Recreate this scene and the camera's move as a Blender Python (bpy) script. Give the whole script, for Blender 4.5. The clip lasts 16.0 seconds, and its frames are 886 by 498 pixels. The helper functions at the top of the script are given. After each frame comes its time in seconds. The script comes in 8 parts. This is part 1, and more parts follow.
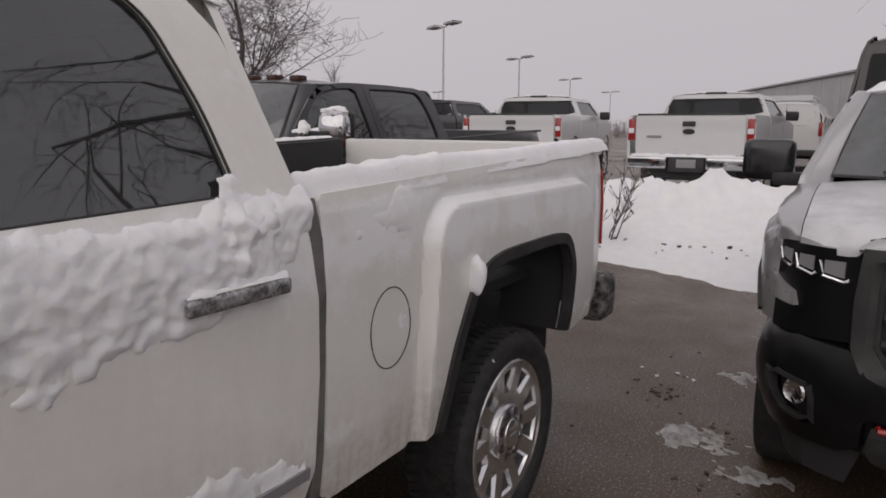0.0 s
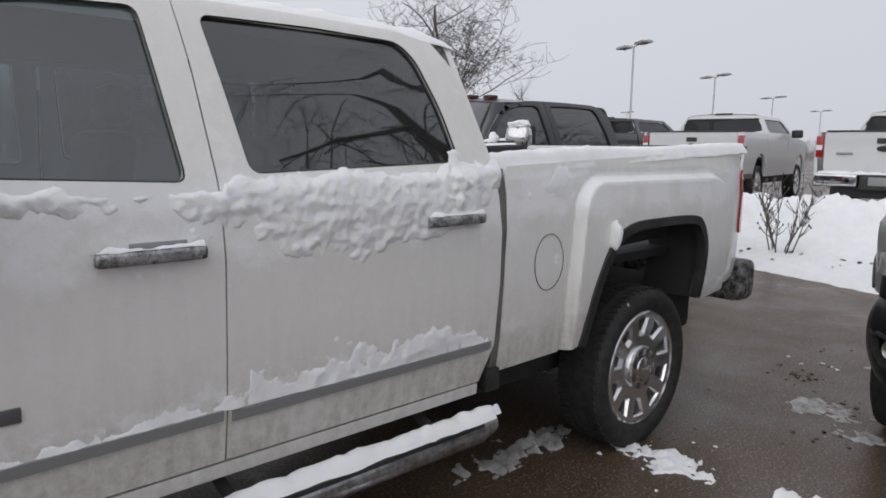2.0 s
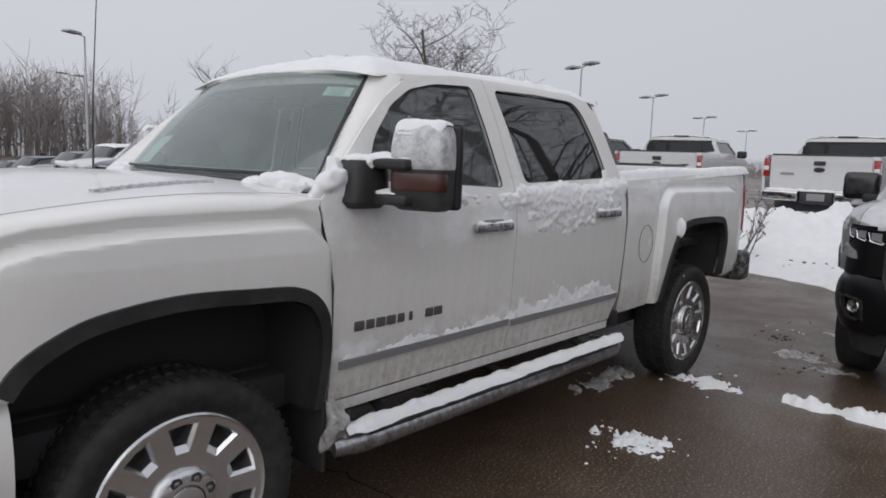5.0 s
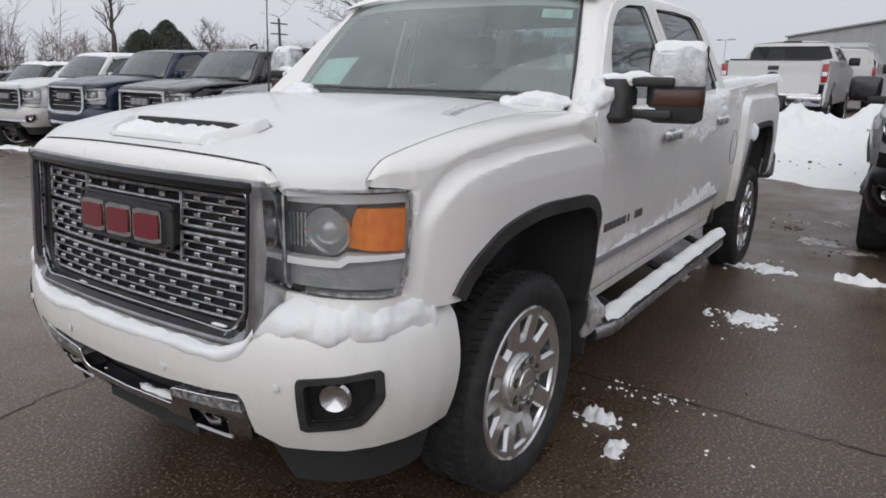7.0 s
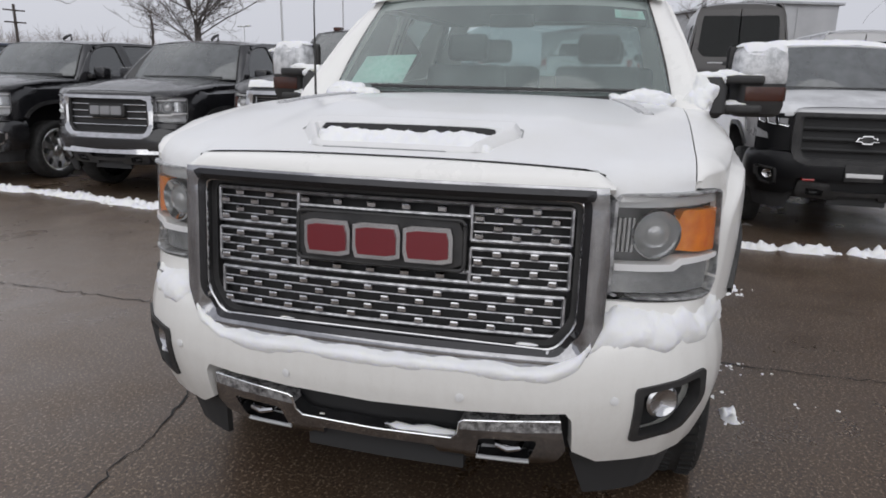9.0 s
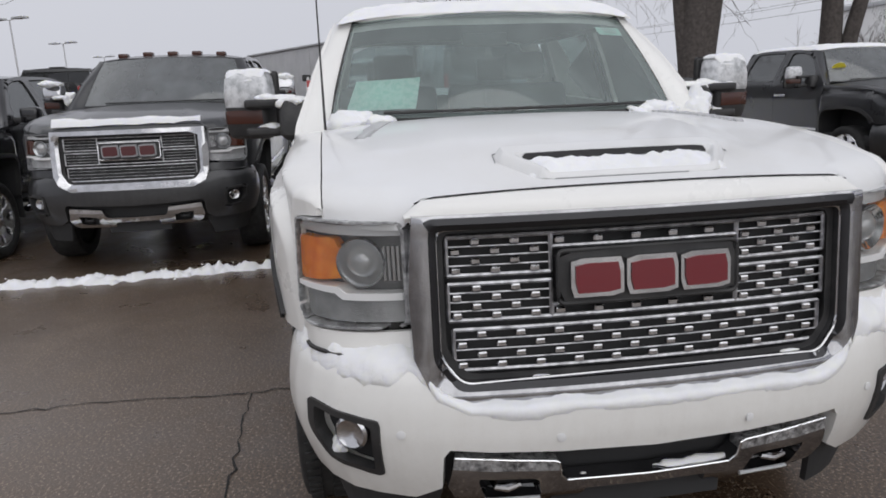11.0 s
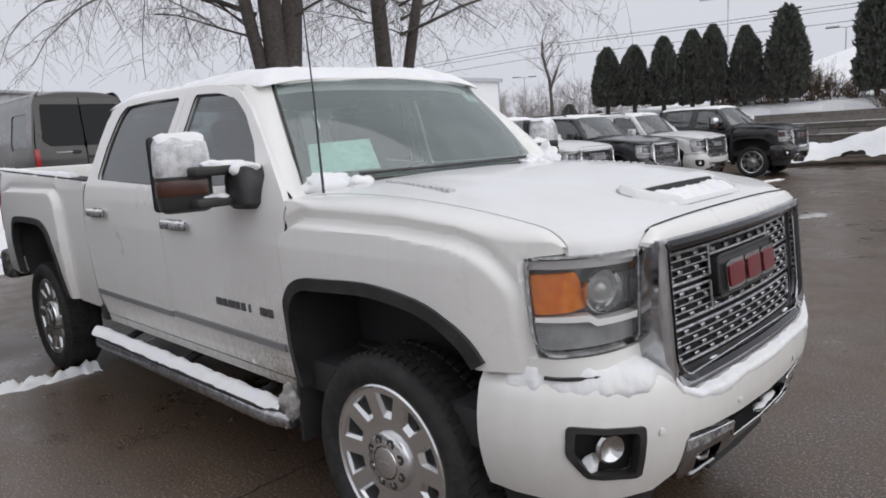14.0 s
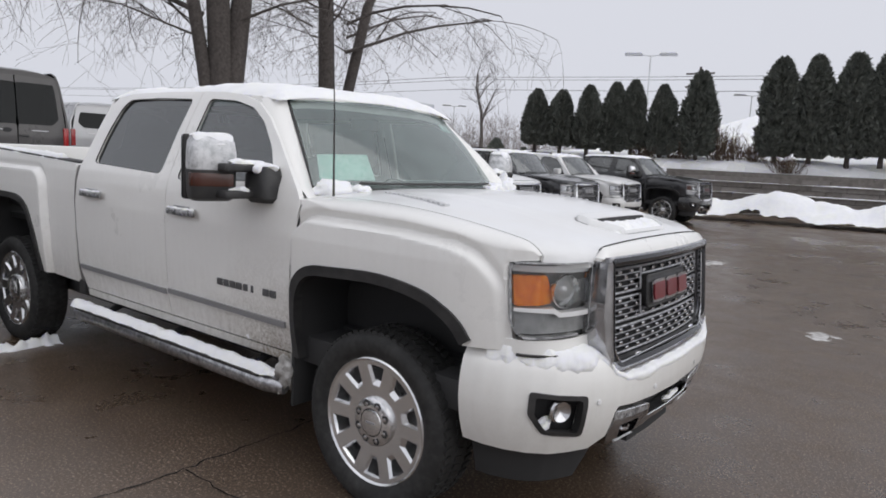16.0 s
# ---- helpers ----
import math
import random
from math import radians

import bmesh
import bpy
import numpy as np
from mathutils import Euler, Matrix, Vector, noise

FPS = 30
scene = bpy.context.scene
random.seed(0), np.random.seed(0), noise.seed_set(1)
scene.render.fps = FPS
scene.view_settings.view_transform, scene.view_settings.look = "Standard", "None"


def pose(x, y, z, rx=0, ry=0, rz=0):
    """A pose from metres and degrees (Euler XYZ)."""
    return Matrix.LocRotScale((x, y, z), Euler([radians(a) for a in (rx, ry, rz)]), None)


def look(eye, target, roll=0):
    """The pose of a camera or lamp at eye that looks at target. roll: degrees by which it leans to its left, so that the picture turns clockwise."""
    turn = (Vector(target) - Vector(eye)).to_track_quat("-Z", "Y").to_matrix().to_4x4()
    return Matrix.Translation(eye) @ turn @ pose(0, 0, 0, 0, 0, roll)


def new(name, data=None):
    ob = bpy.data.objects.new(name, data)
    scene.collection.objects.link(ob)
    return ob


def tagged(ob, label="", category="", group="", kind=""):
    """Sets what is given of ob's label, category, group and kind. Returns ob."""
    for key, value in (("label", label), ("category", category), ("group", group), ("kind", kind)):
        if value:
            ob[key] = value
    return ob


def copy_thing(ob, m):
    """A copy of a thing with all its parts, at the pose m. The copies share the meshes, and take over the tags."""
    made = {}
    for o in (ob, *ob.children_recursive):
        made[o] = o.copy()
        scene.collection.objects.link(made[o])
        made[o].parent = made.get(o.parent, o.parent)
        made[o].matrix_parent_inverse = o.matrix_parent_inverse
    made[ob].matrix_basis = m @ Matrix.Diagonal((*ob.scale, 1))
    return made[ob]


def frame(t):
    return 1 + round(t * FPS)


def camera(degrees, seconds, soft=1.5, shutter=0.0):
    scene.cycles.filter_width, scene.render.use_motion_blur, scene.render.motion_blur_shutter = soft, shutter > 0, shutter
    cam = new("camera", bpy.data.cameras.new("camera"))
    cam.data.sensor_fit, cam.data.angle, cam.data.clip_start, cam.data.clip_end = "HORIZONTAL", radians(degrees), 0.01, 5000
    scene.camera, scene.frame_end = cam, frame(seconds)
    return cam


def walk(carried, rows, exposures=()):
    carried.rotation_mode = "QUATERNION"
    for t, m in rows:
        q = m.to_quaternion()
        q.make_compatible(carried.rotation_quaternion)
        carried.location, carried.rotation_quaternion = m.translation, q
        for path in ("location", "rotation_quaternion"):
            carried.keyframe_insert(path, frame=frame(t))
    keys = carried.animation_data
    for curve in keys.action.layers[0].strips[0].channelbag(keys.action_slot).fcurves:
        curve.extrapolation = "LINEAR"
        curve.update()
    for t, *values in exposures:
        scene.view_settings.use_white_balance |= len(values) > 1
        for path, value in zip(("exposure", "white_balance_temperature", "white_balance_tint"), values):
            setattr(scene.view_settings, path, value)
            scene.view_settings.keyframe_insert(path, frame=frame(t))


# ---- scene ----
cam = camera(65.8, 16.0, soft=1.75)
PATH = [
    (0, (-1.586, 2.122, 1.611), (-3.255, 1.075, 1.265), 0.4),
    (0.5, (-1.472, 2.296, 1.536), (-2.917, 0.975, 1.129), 1.2),
    (1, (-1.325, 2.473, 1.546), (-2.593, 0.984, 1.131), 1.4),
    (1.5, (-1.057, 2.689, 1.527), (-2.349, 1.206, 1.168), 1.0),
    (2, (-0.852, 2.777, 1.518), (-2.195, 1.324, 1.225), 0.8),
    (2.5, (-0.571, 2.839, 1.52), (-1.92, 1.386, 1.253), -0.7),
    (3, (-0.209, 2.982, 1.513), (-1.572, 1.529, 1.335), -0.4),
    (3.2, (-0.067, 3.072, 1.518), (-1.431, 1.619, 1.352), 1.8),
    (5.3, (1.207, 2.893, 1.539), (-0.295, 1.604, 1.253), 0.9),
    (5.5, (1.331, 2.805, 1.51), (-0.16, 1.513, 1.184), -1.2),
    (6, (1.672, 2.559, 1.518), (0.194, 1.266, 1.141), 0.9),
    (6.5, (1.988, 2.361, 1.552), (0.489, 1.131, 1.063), 1.1),
    (7, (2.165, 2.052, 1.544), (0.563, 0.966, 1.042), 0.9),
    (7.5, (2.389, 1.763, 1.55), (0.697, 0.799, 1.096), -0.2),
    (8, (2.588, 1.448, 1.553), (0.811, 0.662, 1.079), 1.7),
    (8.5, (2.615, 1.052, 1.554), (0.766, 0.473, 1.056), 1.6),
    (9, (2.728, 0.67, 1.542), (0.861, 0.162, 1.033), 0.9),
    (9.5, (2.757, 0.301, 1.556), (0.855, -0.029, 1.033), 1.3),
    (10, (2.651, -0.087, 1.547), (0.729, -0.219, 1.008), 0.6),
    (10.2, (2.647, -0.219, 1.548), (0.722, -0.309, 1.013), 1.2),
    (12.3, (2.463, -1.661, 1.598), (0.793, -0.649, 1.167), -4.7),
    (12.5, (2.424, -1.764, 1.593), (0.791, -0.692, 1.166), -2.3),
    (13, (2.194, -2.01, 1.565), (0.646, -0.799, 1.193), -1.5),
    (13.5, (2.016, -2.233, 1.588), (0.528, -0.939, 1.252), 0.3),
    (14, (1.894, -2.511, 1.597), (0.506, -1.107, 1.274), -3.5),
    (14.5, (1.718, -2.648, 1.591), (0.378, -1.196, 1.281), -1.4),
    (15, (1.666, -2.752, 1.597), (0.26, -1.37, 1.26), 0.6),
    (15.5, (1.887, -3.036, 1.598), (0.559, -1.577, 1.27), 1.9),
    (16, (2.054, -3.175, 1.611), (0.849, -1.601, 1.349), 2.9),
]
walk(cam, [(t, look(eye, target, roll)) for t, eye, target, roll in PATH], exposures=[(0.0, -0.30, 7000, 16), (1.0, 0.0, 6900, 15), (2.0, 0.05, 6500, 10), (3.0, 0.0, 6500, 10), (5.5, -0.12, 6500, 10), (7.5, 0.10, 6500, 10), (9.5, 0.03, 6500, 10), (12.5, 0.05, 6500, 10), (13.5, 0.11, 6500, 10), (16.0, 0.19, 6500, 10)])

# ---- world and light: flat winter overcast ----
world = bpy.data.worlds.new("overcast")
scene.world = world
world.use_nodes = True
wn, wl = world.node_tree.nodes, world.node_tree.links
sky = wn.new("ShaderNodeTexSky")
sky.sky_type, sky.sun_disc = "NISHITA", False
sky.sun_elevation, sky.sun_rotation = radians(50), radians(200)
sky.air_density, sky.dust_density, sky.ozone_density = 1.0, 6.0, 1.0
grey = wn.new("ShaderNodeHueSaturation")
grey.inputs["Saturation"].default_value = 0.05
wl.new(sky.outputs[0], grey.inputs["Color"])
veil = wn.new("ShaderNodeMix")
veil.data_type = "RGBA"
veil.inputs[0].default_value = 0.9
veil.inputs[7].default_value = (6.35, 6.5, 7.15, 1)
wl.new(grey.outputs[0], veil.inputs[6])
wl.new(veil.outputs[2], wn["Background"].inputs["Color"])
wn["Background"].inputs["Strength"].default_value = 0.1
sun = new("sun", bpy.data.lights.new("sun", "SUN"))
sun.data.energy, sun.data.angle, sun.data.color = 1.05, radians(80), (1.0, 0.99, 0.97)
sun.matrix_world = look((14, 3, 13), (0, 0, 0))

# ---- materials ----


def material(name, color, rough=0.5, metal=0.0, spec=0.5, coat=0.0):
    m = bpy.data.materials.new(name)
    m.use_nodes = True
    b = m.node_tree.nodes["Principled BSDF"]
    b.inputs["Base Color"].default_value = (*color, 1)
    b.inputs["Roughness"].default_value = rough
    b.inputs["Metallic"].default_value = metal
    b.inputs["Specular IOR Level"].default_value = spec
    b.inputs["Coat Weight"].default_value = coat
    b.inputs["Coat Roughness"].default_value = 0.08
    return m


def nodes_of(m):
    return m.node_tree.nodes, m.node_tree.links, m.node_tree.nodes["Principled BSDF"]


def noise_node(m, scale, detail=5.0, rough=0.6, vec=None):
    n, l, b = nodes_of(m)
    t = n.new("ShaderNodeTexNoise")
    t.inputs["Scale"].default_value, t.inputs["Detail"].default_value = scale, detail
    t.inputs["Roughness"].default_value = rough
    if vec is None:
        co = n.new("ShaderNodeTexCoord")
        vec = co.outputs["Object"]
    l.new(vec, t.inputs["Vector"])
    return t.outputs["Fac"]


def ramp(m, fac, stops):
    n, l, b = nodes_of(m)
    r = n.new("ShaderNodeValToRGB")
    e = r.color_ramp.elements
    while len(e) < len(stops):
        e.new(0.5)
    for k, (p, c) in enumerate(stops):
        e[k].position = p
        e[k].color = (c, c, c, 1) if isinstance(c, (int, float)) else (*c, 1)
    l.new(fac, r.inputs[0])
    return r.outputs[0]


def mixed(m, fac, a, b_, mode="MIX"):
    n, l, b = nodes_of(m)
    x = n.new("ShaderNodeMix")
    x.data_type, x.blend_type = "RGBA", mode
    for k, v in ((0, fac), (6, a), (7, b_)):
        if isinstance(v, bpy.types.NodeSocket):
            l.new(v, x.inputs[k])
        elif isinstance(v, (int, float)):
            x.inputs[k].default_value = v if k == 0 else (v, v, v, 1)
        else:
            x.inputs[k].default_value = (*v, 1)
    return x.outputs[2]


def put(m, socket, out):
    n, l, b = nodes_of(m)
    l.new(out, b.inputs[socket])


def bump(m, fac, strength, distance=0.01):
    n, l, b = nodes_of(m)
    k = n.new("ShaderNodeBump")
    k.inputs["Strength"].default_value, k.inputs["Distance"].default_value = strength, distance
    l.new(fac, k.inputs["Height"])
    l.new(k.outputs[0], b.inputs["Normal"])


def math_node(m, op, a, b_):
    n, l, b = nodes_of(m)
    k = n.new("ShaderNodeMath")
    k.operation = op
    for i, v in ((0, a), (1, b_)):
        if isinstance(v, bpy.types.NodeSocket):
            l.new(v, k.inputs[i])
        else:
            k.inputs[i].default_value = v
    k.use_clamp = op == "MULTIPLY"
    return k.outputs[0]


def height_of(m, axis="Z"):
    n, l, b = nodes_of(m)
    g = n.new("ShaderNodeNewGeometry")
    s = n.new("ShaderNodeSeparateXYZ")
    l.new(g.outputs["Position"], s.inputs[0])
    return s.outputs[axis]


def streaked(m, scale, detail, squash):
    """Noise drawn out along the vertical."""
    n, l, b = nodes_of(m)
    co, mp = n.new("ShaderNodeTexCoord"), n.new("ShaderNodeMapping")
    mp.inputs["Scale"].default_value = (1, 1, squash)
    l.new(co.outputs["Object"], mp.inputs["Vector"])
    return noise_node(m, scale, detail, 0.6, mp.outputs[0])


def car_paint(name, color, grime=(0.33, 0.295, 0.23), amount=0.5, metallic=0.0, snowy=0.0, blown=0.0, splash=None):
    """Clear-coated paint with a road film thrown up from below, runs and fine dirt."""
    m = material(name, color, 0.32, metallic, 0.5, 0.5)
    z = height_of(m)
    wob = noise_node(m, 1.6, 4)
    fine = streaked(m, 26.0, 5, 0.12)
    dots = noise_node(m, 90.0, 3, 0.7)
    lvl = math_node(m, "ADD", z, math_node(m, "MULTIPLY", math_node(m, "SUBTRACT", wob, 0.5), 0.5))
    film = ramp(m, lvl, [(0.40, 1.0), (0.64, 0.80), (0.86, 0.26), (1.0, 0.12)])
    streak = mixed(m, 0.55, ramp(m, fine, [(0.38, 0.60), (0.68, 1.0)]), ramp(m, noise_node(m, 34.0, 6, 0.75), [(0.36, 0.25), (0.62, 1.0)]), "MULTIPLY")
    fac = math_node(m, "MULTIPLY", math_node(m, "MULTIPLY", film, streak), amount)
    fac = math_node(m, "ADD", fac, math_node(m, "MULTIPLY", ramp(m, dots, [(0.62, 0.0), (0.75, 1.0)]), 0.10))
    if splash:
        # brown spray thrown up behind the front wheel
        n, l, b = nodes_of(m)
        co, vd = n.new("ShaderNodeTexCoord"), n.new("ShaderNodeVectorMath")
        vd.operation = "DISTANCE"
        vd.inputs[1].default_value = splash
        l.new(co.outputs["Object"], vd.inputs[0])
        near = ramp(m, math_node(m, "ADD", vd.outputs["Value"], math_node(m, "MULTIPLY", math_node(m, "SUBTRACT", wob, 0.5), 0.4)), [(0.10, 0.85), (0.30, 0.35), (0.60, 0.0)])
        fac = math_node(m, "ADD", fac, math_node(m, "MULTIPLY", near, ramp(m, noise_node(m, 60.0, 6, 0.8), [(0.38, 0.15), (0.60, 1.0)])))
    col = mixed(m, fac, color, grime)
    rough = ramp(m, math_node(m, "ADD", fac, math_node(m, "MULTIPLY", wob, 0.35)), [(0.1, 0.24), (0.8, 0.62)])
    if snowy:
        cover = ramp(m, noise_node(m, 2.2, 8, 0.66), [(0.36, 0.10), (0.56, snowy)])
        col = mixed(m, cover, col, (0.80, 0.805, 0.815))
        rough = mixed(m, cover, rough, 0.8)
        bump(m, noise_node(m, 120.0, 5, 0.8), 0.25, 0.006)
    elif blown:
        # wind-blown snow film, thickest under the windows and over the moulding
        belt = ramp(m, math_node(m, "MULTIPLY", z, 0.5), [(0.36, 0.30), (0.40, 0.55), (0.45, 0.30), (0.56, 0.42), (0.64, 0.62), (0.70, 0.70), (0.73, 0.45)])
        cover = ramp(m, math_node(m, "ADD", math_node(m, "MULTIPLY", noise_node(m, 6.0, 8, 0.68), 1.0), math_node(m, "SUBTRACT", belt, 0.5)), [(0.50, 0.0), (0.66, blown)])
        col = mixed(m, cover, col, (0.89, 0.895, 0.905))
        rough = mixed(m, cover, rough, 0.85)
        bump(m, mixed(m, cover, 0.0, noise_node(m, 90.0, 5, 0.8)), 0.4, 0.008)
    else:
        bump(m, noise_node(m, 160.0, 2), 0.02, 0.002)
    put(m, "Base Color", col)
    put(m, "Roughness", rough)
    return m


SILVERSNOW = car_paint("snow_dusted_silver_paint", (0.42, 0.42, 0.43), amount=0.2, metallic=0.3, snowy=0.75)
BLOWN = car_paint("snow_blown_white_paint", (0.84, 0.833, 0.81), grime=(0.25, 0.215, 0.16), amount=1.0, blown=0.95)
# snow-dusted bonnet white, darkened in colour to offset the stronger light on top
DUSTED = car_paint("top_dimmed_snow_dusted_white", (0.76, 0.755, 0.745), amount=0.2, snowy=0.8)
WHITE = car_paint("pearl_white_paint", (0.84, 0.832, 0.805), grime=(0.40, 0.36, 0.30), amount=0.22)
SIDEWHITE = car_paint("grimy_pearl_white_paint", (0.85, 0.842, 0.82), grime=(0.24, 0.20, 0.155), amount=0.55, splash=(-0.72, -1.0, 0.56))
BLACKP = car_paint("black_paint", (0.012, 0.012, 0.014), grime=(0.05, 0.048, 0.046), amount=0.35)
put(BLACKP, "Roughness", ramp(BLACKP, noise_node(BLACKP, 3.0, 5), [(0.35, 0.10), (0.75, 0.34)]))
GREYP = car_paint("dark_grey_paint", (0.03, 0.031, 0.034), grime=(0.1, 0.095, 0.09), amount=0.5, metallic=0.3)
BLUEP = car_paint("navy_paint", (0.010, 0.020, 0.050), grime=(0.1, 0.1, 0.1), amount=0.4, metallic=0.3)
SILVERP = car_paint("silver_paint", (0.42, 0.42, 0.43), amount=0.5, metallic=0.5)
BROWNP = car_paint("bronze_paint", (0.050, 0.046, 0.045), grime=(0.12, 0.11, 0.10), amount=0.3, metallic=0.2)
WHITE2 = car_paint("fleet_white_paint", (0.70, 0.70, 0.70), amount=0.6)

SNOW = material("snow", (0.86, 0.87, 0.89), 0.75, 0, 0.3)
nodes_of(SNOW)[2].inputs["Subsurface Weight"].default_value = 0.4
nodes_of(SNOW)[2].inputs["Subsurface Radius"].default_value = (0.02, 0.02, 0.025)
put(SNOW, "Base Color", ramp(SNOW, noise_node(SNOW, 7.0, 6), [(0.3, (0.84, 0.845, 0.86)), (0.7, (0.91, 0.913, 0.92))]))
bump(SNOW, noise_node(SNOW, 60.0, 6, 0.7), 0.35, 0.012)
SLUSH = material("slush", (0.5, 0.48, 0.46), 0.5, 0, 0.5)
put(SLUSH, "Base Color", ramp(SLUSH, noise_node(SLUSH, 14.0, 6), [(0.3, (0.24, 0.22, 0.20)), (0.64, (0.66, 0.65, 0.64))]))
bump(SLUSH, noise_node(SLUSH, 60.0, 6, 0.7), 0.8, 0.02)

CLOD = material("brown_clods", (0.07, 0.05, 0.038), 0.7)
put(CLOD, "Base Color", ramp(CLOD, noise_node(CLOD, 40, 4), [(0.4, (0.045, 0.032, 0.024)), (0.65, (0.17, 0.13, 0.10))]))

PLASTIC = material("black_plastic", (0.018, 0.018, 0.019), 0.55)
put(PLASTIC, "Base Color", ramp(PLASTIC, noise_node(PLASTIC, 9, 5), [(0.35, (0.018, 0.018, 0.019)), (0.75, (0.050, 0.048, 0.047))]))
bump(PLASTIC, noise_node(PLASTIC, 220, 3), 0.15, 0.002)
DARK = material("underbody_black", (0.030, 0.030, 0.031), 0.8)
RUBBER = material("tyre_rubber", (0.012, 0.012, 0.012), 0.75)
put(RUBBER, "Base Color", ramp(RUBBER, noise_node(RUBBER, 22, 5), [(0.4, (0.016, 0.016, 0.016)), (0.8, (0.042, 0.041, 0.040))]))
CHROME = material("chrome", (0.62, 0.62, 0.63), 0.1, 1.0)
put(CHROME, "Roughness", ramp(CHROME, noise_node(CHROME, 16, 6), [(0.4, 0.04), (0.8, 0.3)]))
put(CHROME, "Base Color", ramp(CHROME, noise_node(CHROME, 5, 5), [(0.3, (0.48, 0.48, 0.49)), (0.65, (0.70, 0.70, 0.71))]))
BRIGHT = material("polished_wheel", (0.76, 0.76, 0.765), 0.2, 0.92)
put(BRIGHT, "Roughness", ramp(BRIGHT, noise_node(BRIGHT, 12, 5), [(0.3, 0.09), (0.8, 0.26)]))
FROST = material("frosted_mirror_cap", (0.62, 0.63, 0.64), 0.4, 0.55)
put(FROST, "Base Color", ramp(FROST, noise_node(FROST, 22, 7, 0.7), [(0.38, (0.40, 0.41, 0.42)), (0.60, (0.74, 0.745, 0.76))]))
put(FROST, "Metallic", ramp(FROST, noise_node(FROST, 22, 7, 0.7), [(0.38, 0.5), (0.55, 0.0)]))
bump(FROST, noise_node(FROST, 90, 5, 0.75), 0.5, 0.006)
DULLRED = material("dull_red_badge", (0.08, 0.012, 0.014), 0.4)
RED = material("red_badge", (0.16, 0.010, 0.017), 0.3, 0.0, 0.5, 0.5)
SHINE = material("bright_lamp_metal", (0.85, 0.86, 0.87), 0.12, 1.0)
GRILLEMETAL = material("grimy_grille_chrome", (0.45, 0.45, 0.46), 0.3, 0.9)
put(GRILLEMETAL, "Base Color", ramp(GRILLEMETAL, noise_node(GRILLEMETAL, 30, 5), [(0.35, (0.24, 0.24, 0.25)), (0.65, (0.58, 0.58, 0.60))]))
LAMPBACK = material("lamp_housing", (0.24, 0.24, 0.245), 0.3, 0.25)
BULB = material("dark_projector_glass", (0.46, 0.465, 0.47), 0.06, 0.35, 0.8)
LOWERLENS = material("ribbed_lower_lamp", (0.40, 0.41, 0.42), 0.18, 0.35)
bump(LOWERLENS, streaked(LOWERLENS, 60, 2, 5.0), 0.6, 0.008)
put(LOWERLENS, "Base Color", ramp(LOWERLENS, noise_node(LOWERLENS, 7, 4, 0.6), [(0.35, (0.38, 0.385, 0.39)), (0.70, (0.64, 0.645, 0.655))]))
# chrome with a lowered base colour in place of its dark reflections
FRAMECHROME = material("reflection_dark_frame_chrome", (0.4, 0.4, 0.41), 0.12, 1.0)
put(FRAMECHROME, "Base Color", ramp(FRAMECHROME, noise_node(FRAMECHROME, 9, 5), [(0.35, (0.30, 0.30, 0.31)), (0.70, (0.52, 0.52, 0.535))]))
put(FRAMECHROME, "Roughness", ramp(FRAMECHROME, noise_node(FRAMECHROME, 20, 5), [(0.4, 0.04), (0.75, 0.20)]))
ENDCHROME = material("frosted_bumper_chrome", (0.6, 0.6, 0.61), 0.3, 0.7)
put(ENDCHROME, "Base Color", ramp(ENDCHROME, noise_node(ENDCHROME, 45, 7, 0.7), [(0.36, (0.10, 0.10, 0.105)), (0.50, (0.34, 0.34, 0.345)), (0.72, (0.66, 0.66, 0.67))]))
put(ENDCHROME, "Metallic", ramp(ENDCHROME, noise_node(ENDCHROME, 45, 7, 0.7), [(0.40, 0.65), (0.70, 0.3)]))
put(ENDCHROME, "Roughness", ramp(ENDCHROME, noise_node(ENDCHROME, 30, 5), [(0.35, 0.16), (0.7, 0.5)]))
bump(ENDCHROME, noise_node(ENDCHROME, 70, 5, 0.7), 0.35, 0.004)
# near-black chrome for painted-in reflections on the grille frame
REFLECTDARK = material("dark_reflection_chrome", (0.04, 0.04, 0.043), 0.14, 0.6)
put(REFLECTDARK, "Roughness", ramp(REFLECTDARK, noise_node(REFLECTDARK, 24, 5), [(0.4, 0.08), (0.75, 0.3)]))
PALELENS = material("pale_lamp_trim", (0.74, 0.75, 0.76), 0.3, 0.2)
SLUSHDARK = material("slush_caked_chrome", (0.2, 0.19, 0.18), 0.6, 0.1)
put(SLUSHDARK, "Base Color", ramp(SLUSHDARK, noise_node(SLUSHDARK, 18, 6, 0.7), [(0.42, (0.03, 0.029, 0.028)), (0.66, (0.38, 0.37, 0.36))]))
bump(SLUSHDARK, noise_node(SLUSHDARK, 40, 5, 0.7), 0.9, 0.03)
AMBER = material("amber_lens", (0.85, 0.22, 0.01), 0.2, 0, 0.6, 0.4)
put(AMBER, "Base Color", ramp(AMBER, noise_node(AMBER, 34, 3), [(0.35, (0.80, 0.20, 0.006)), (0.65, (0.95, 0.32, 0.012))]))
bump(AMBER, streaked(AMBER, 120, 1, 0.2), 0.25, 0.004)
REDLENS = material("red_lens", (0.32, 0.018, 0.018), 0.2, 0, 0.6, 0.4)
REFLECTOR = material("lamp_bowl", (0.55, 0.56, 0.57), 0.25, 0.9)
GREYLENS = material("grey_lamp_trim", (0.30, 0.30, 0.31), 0.4, 0.3)
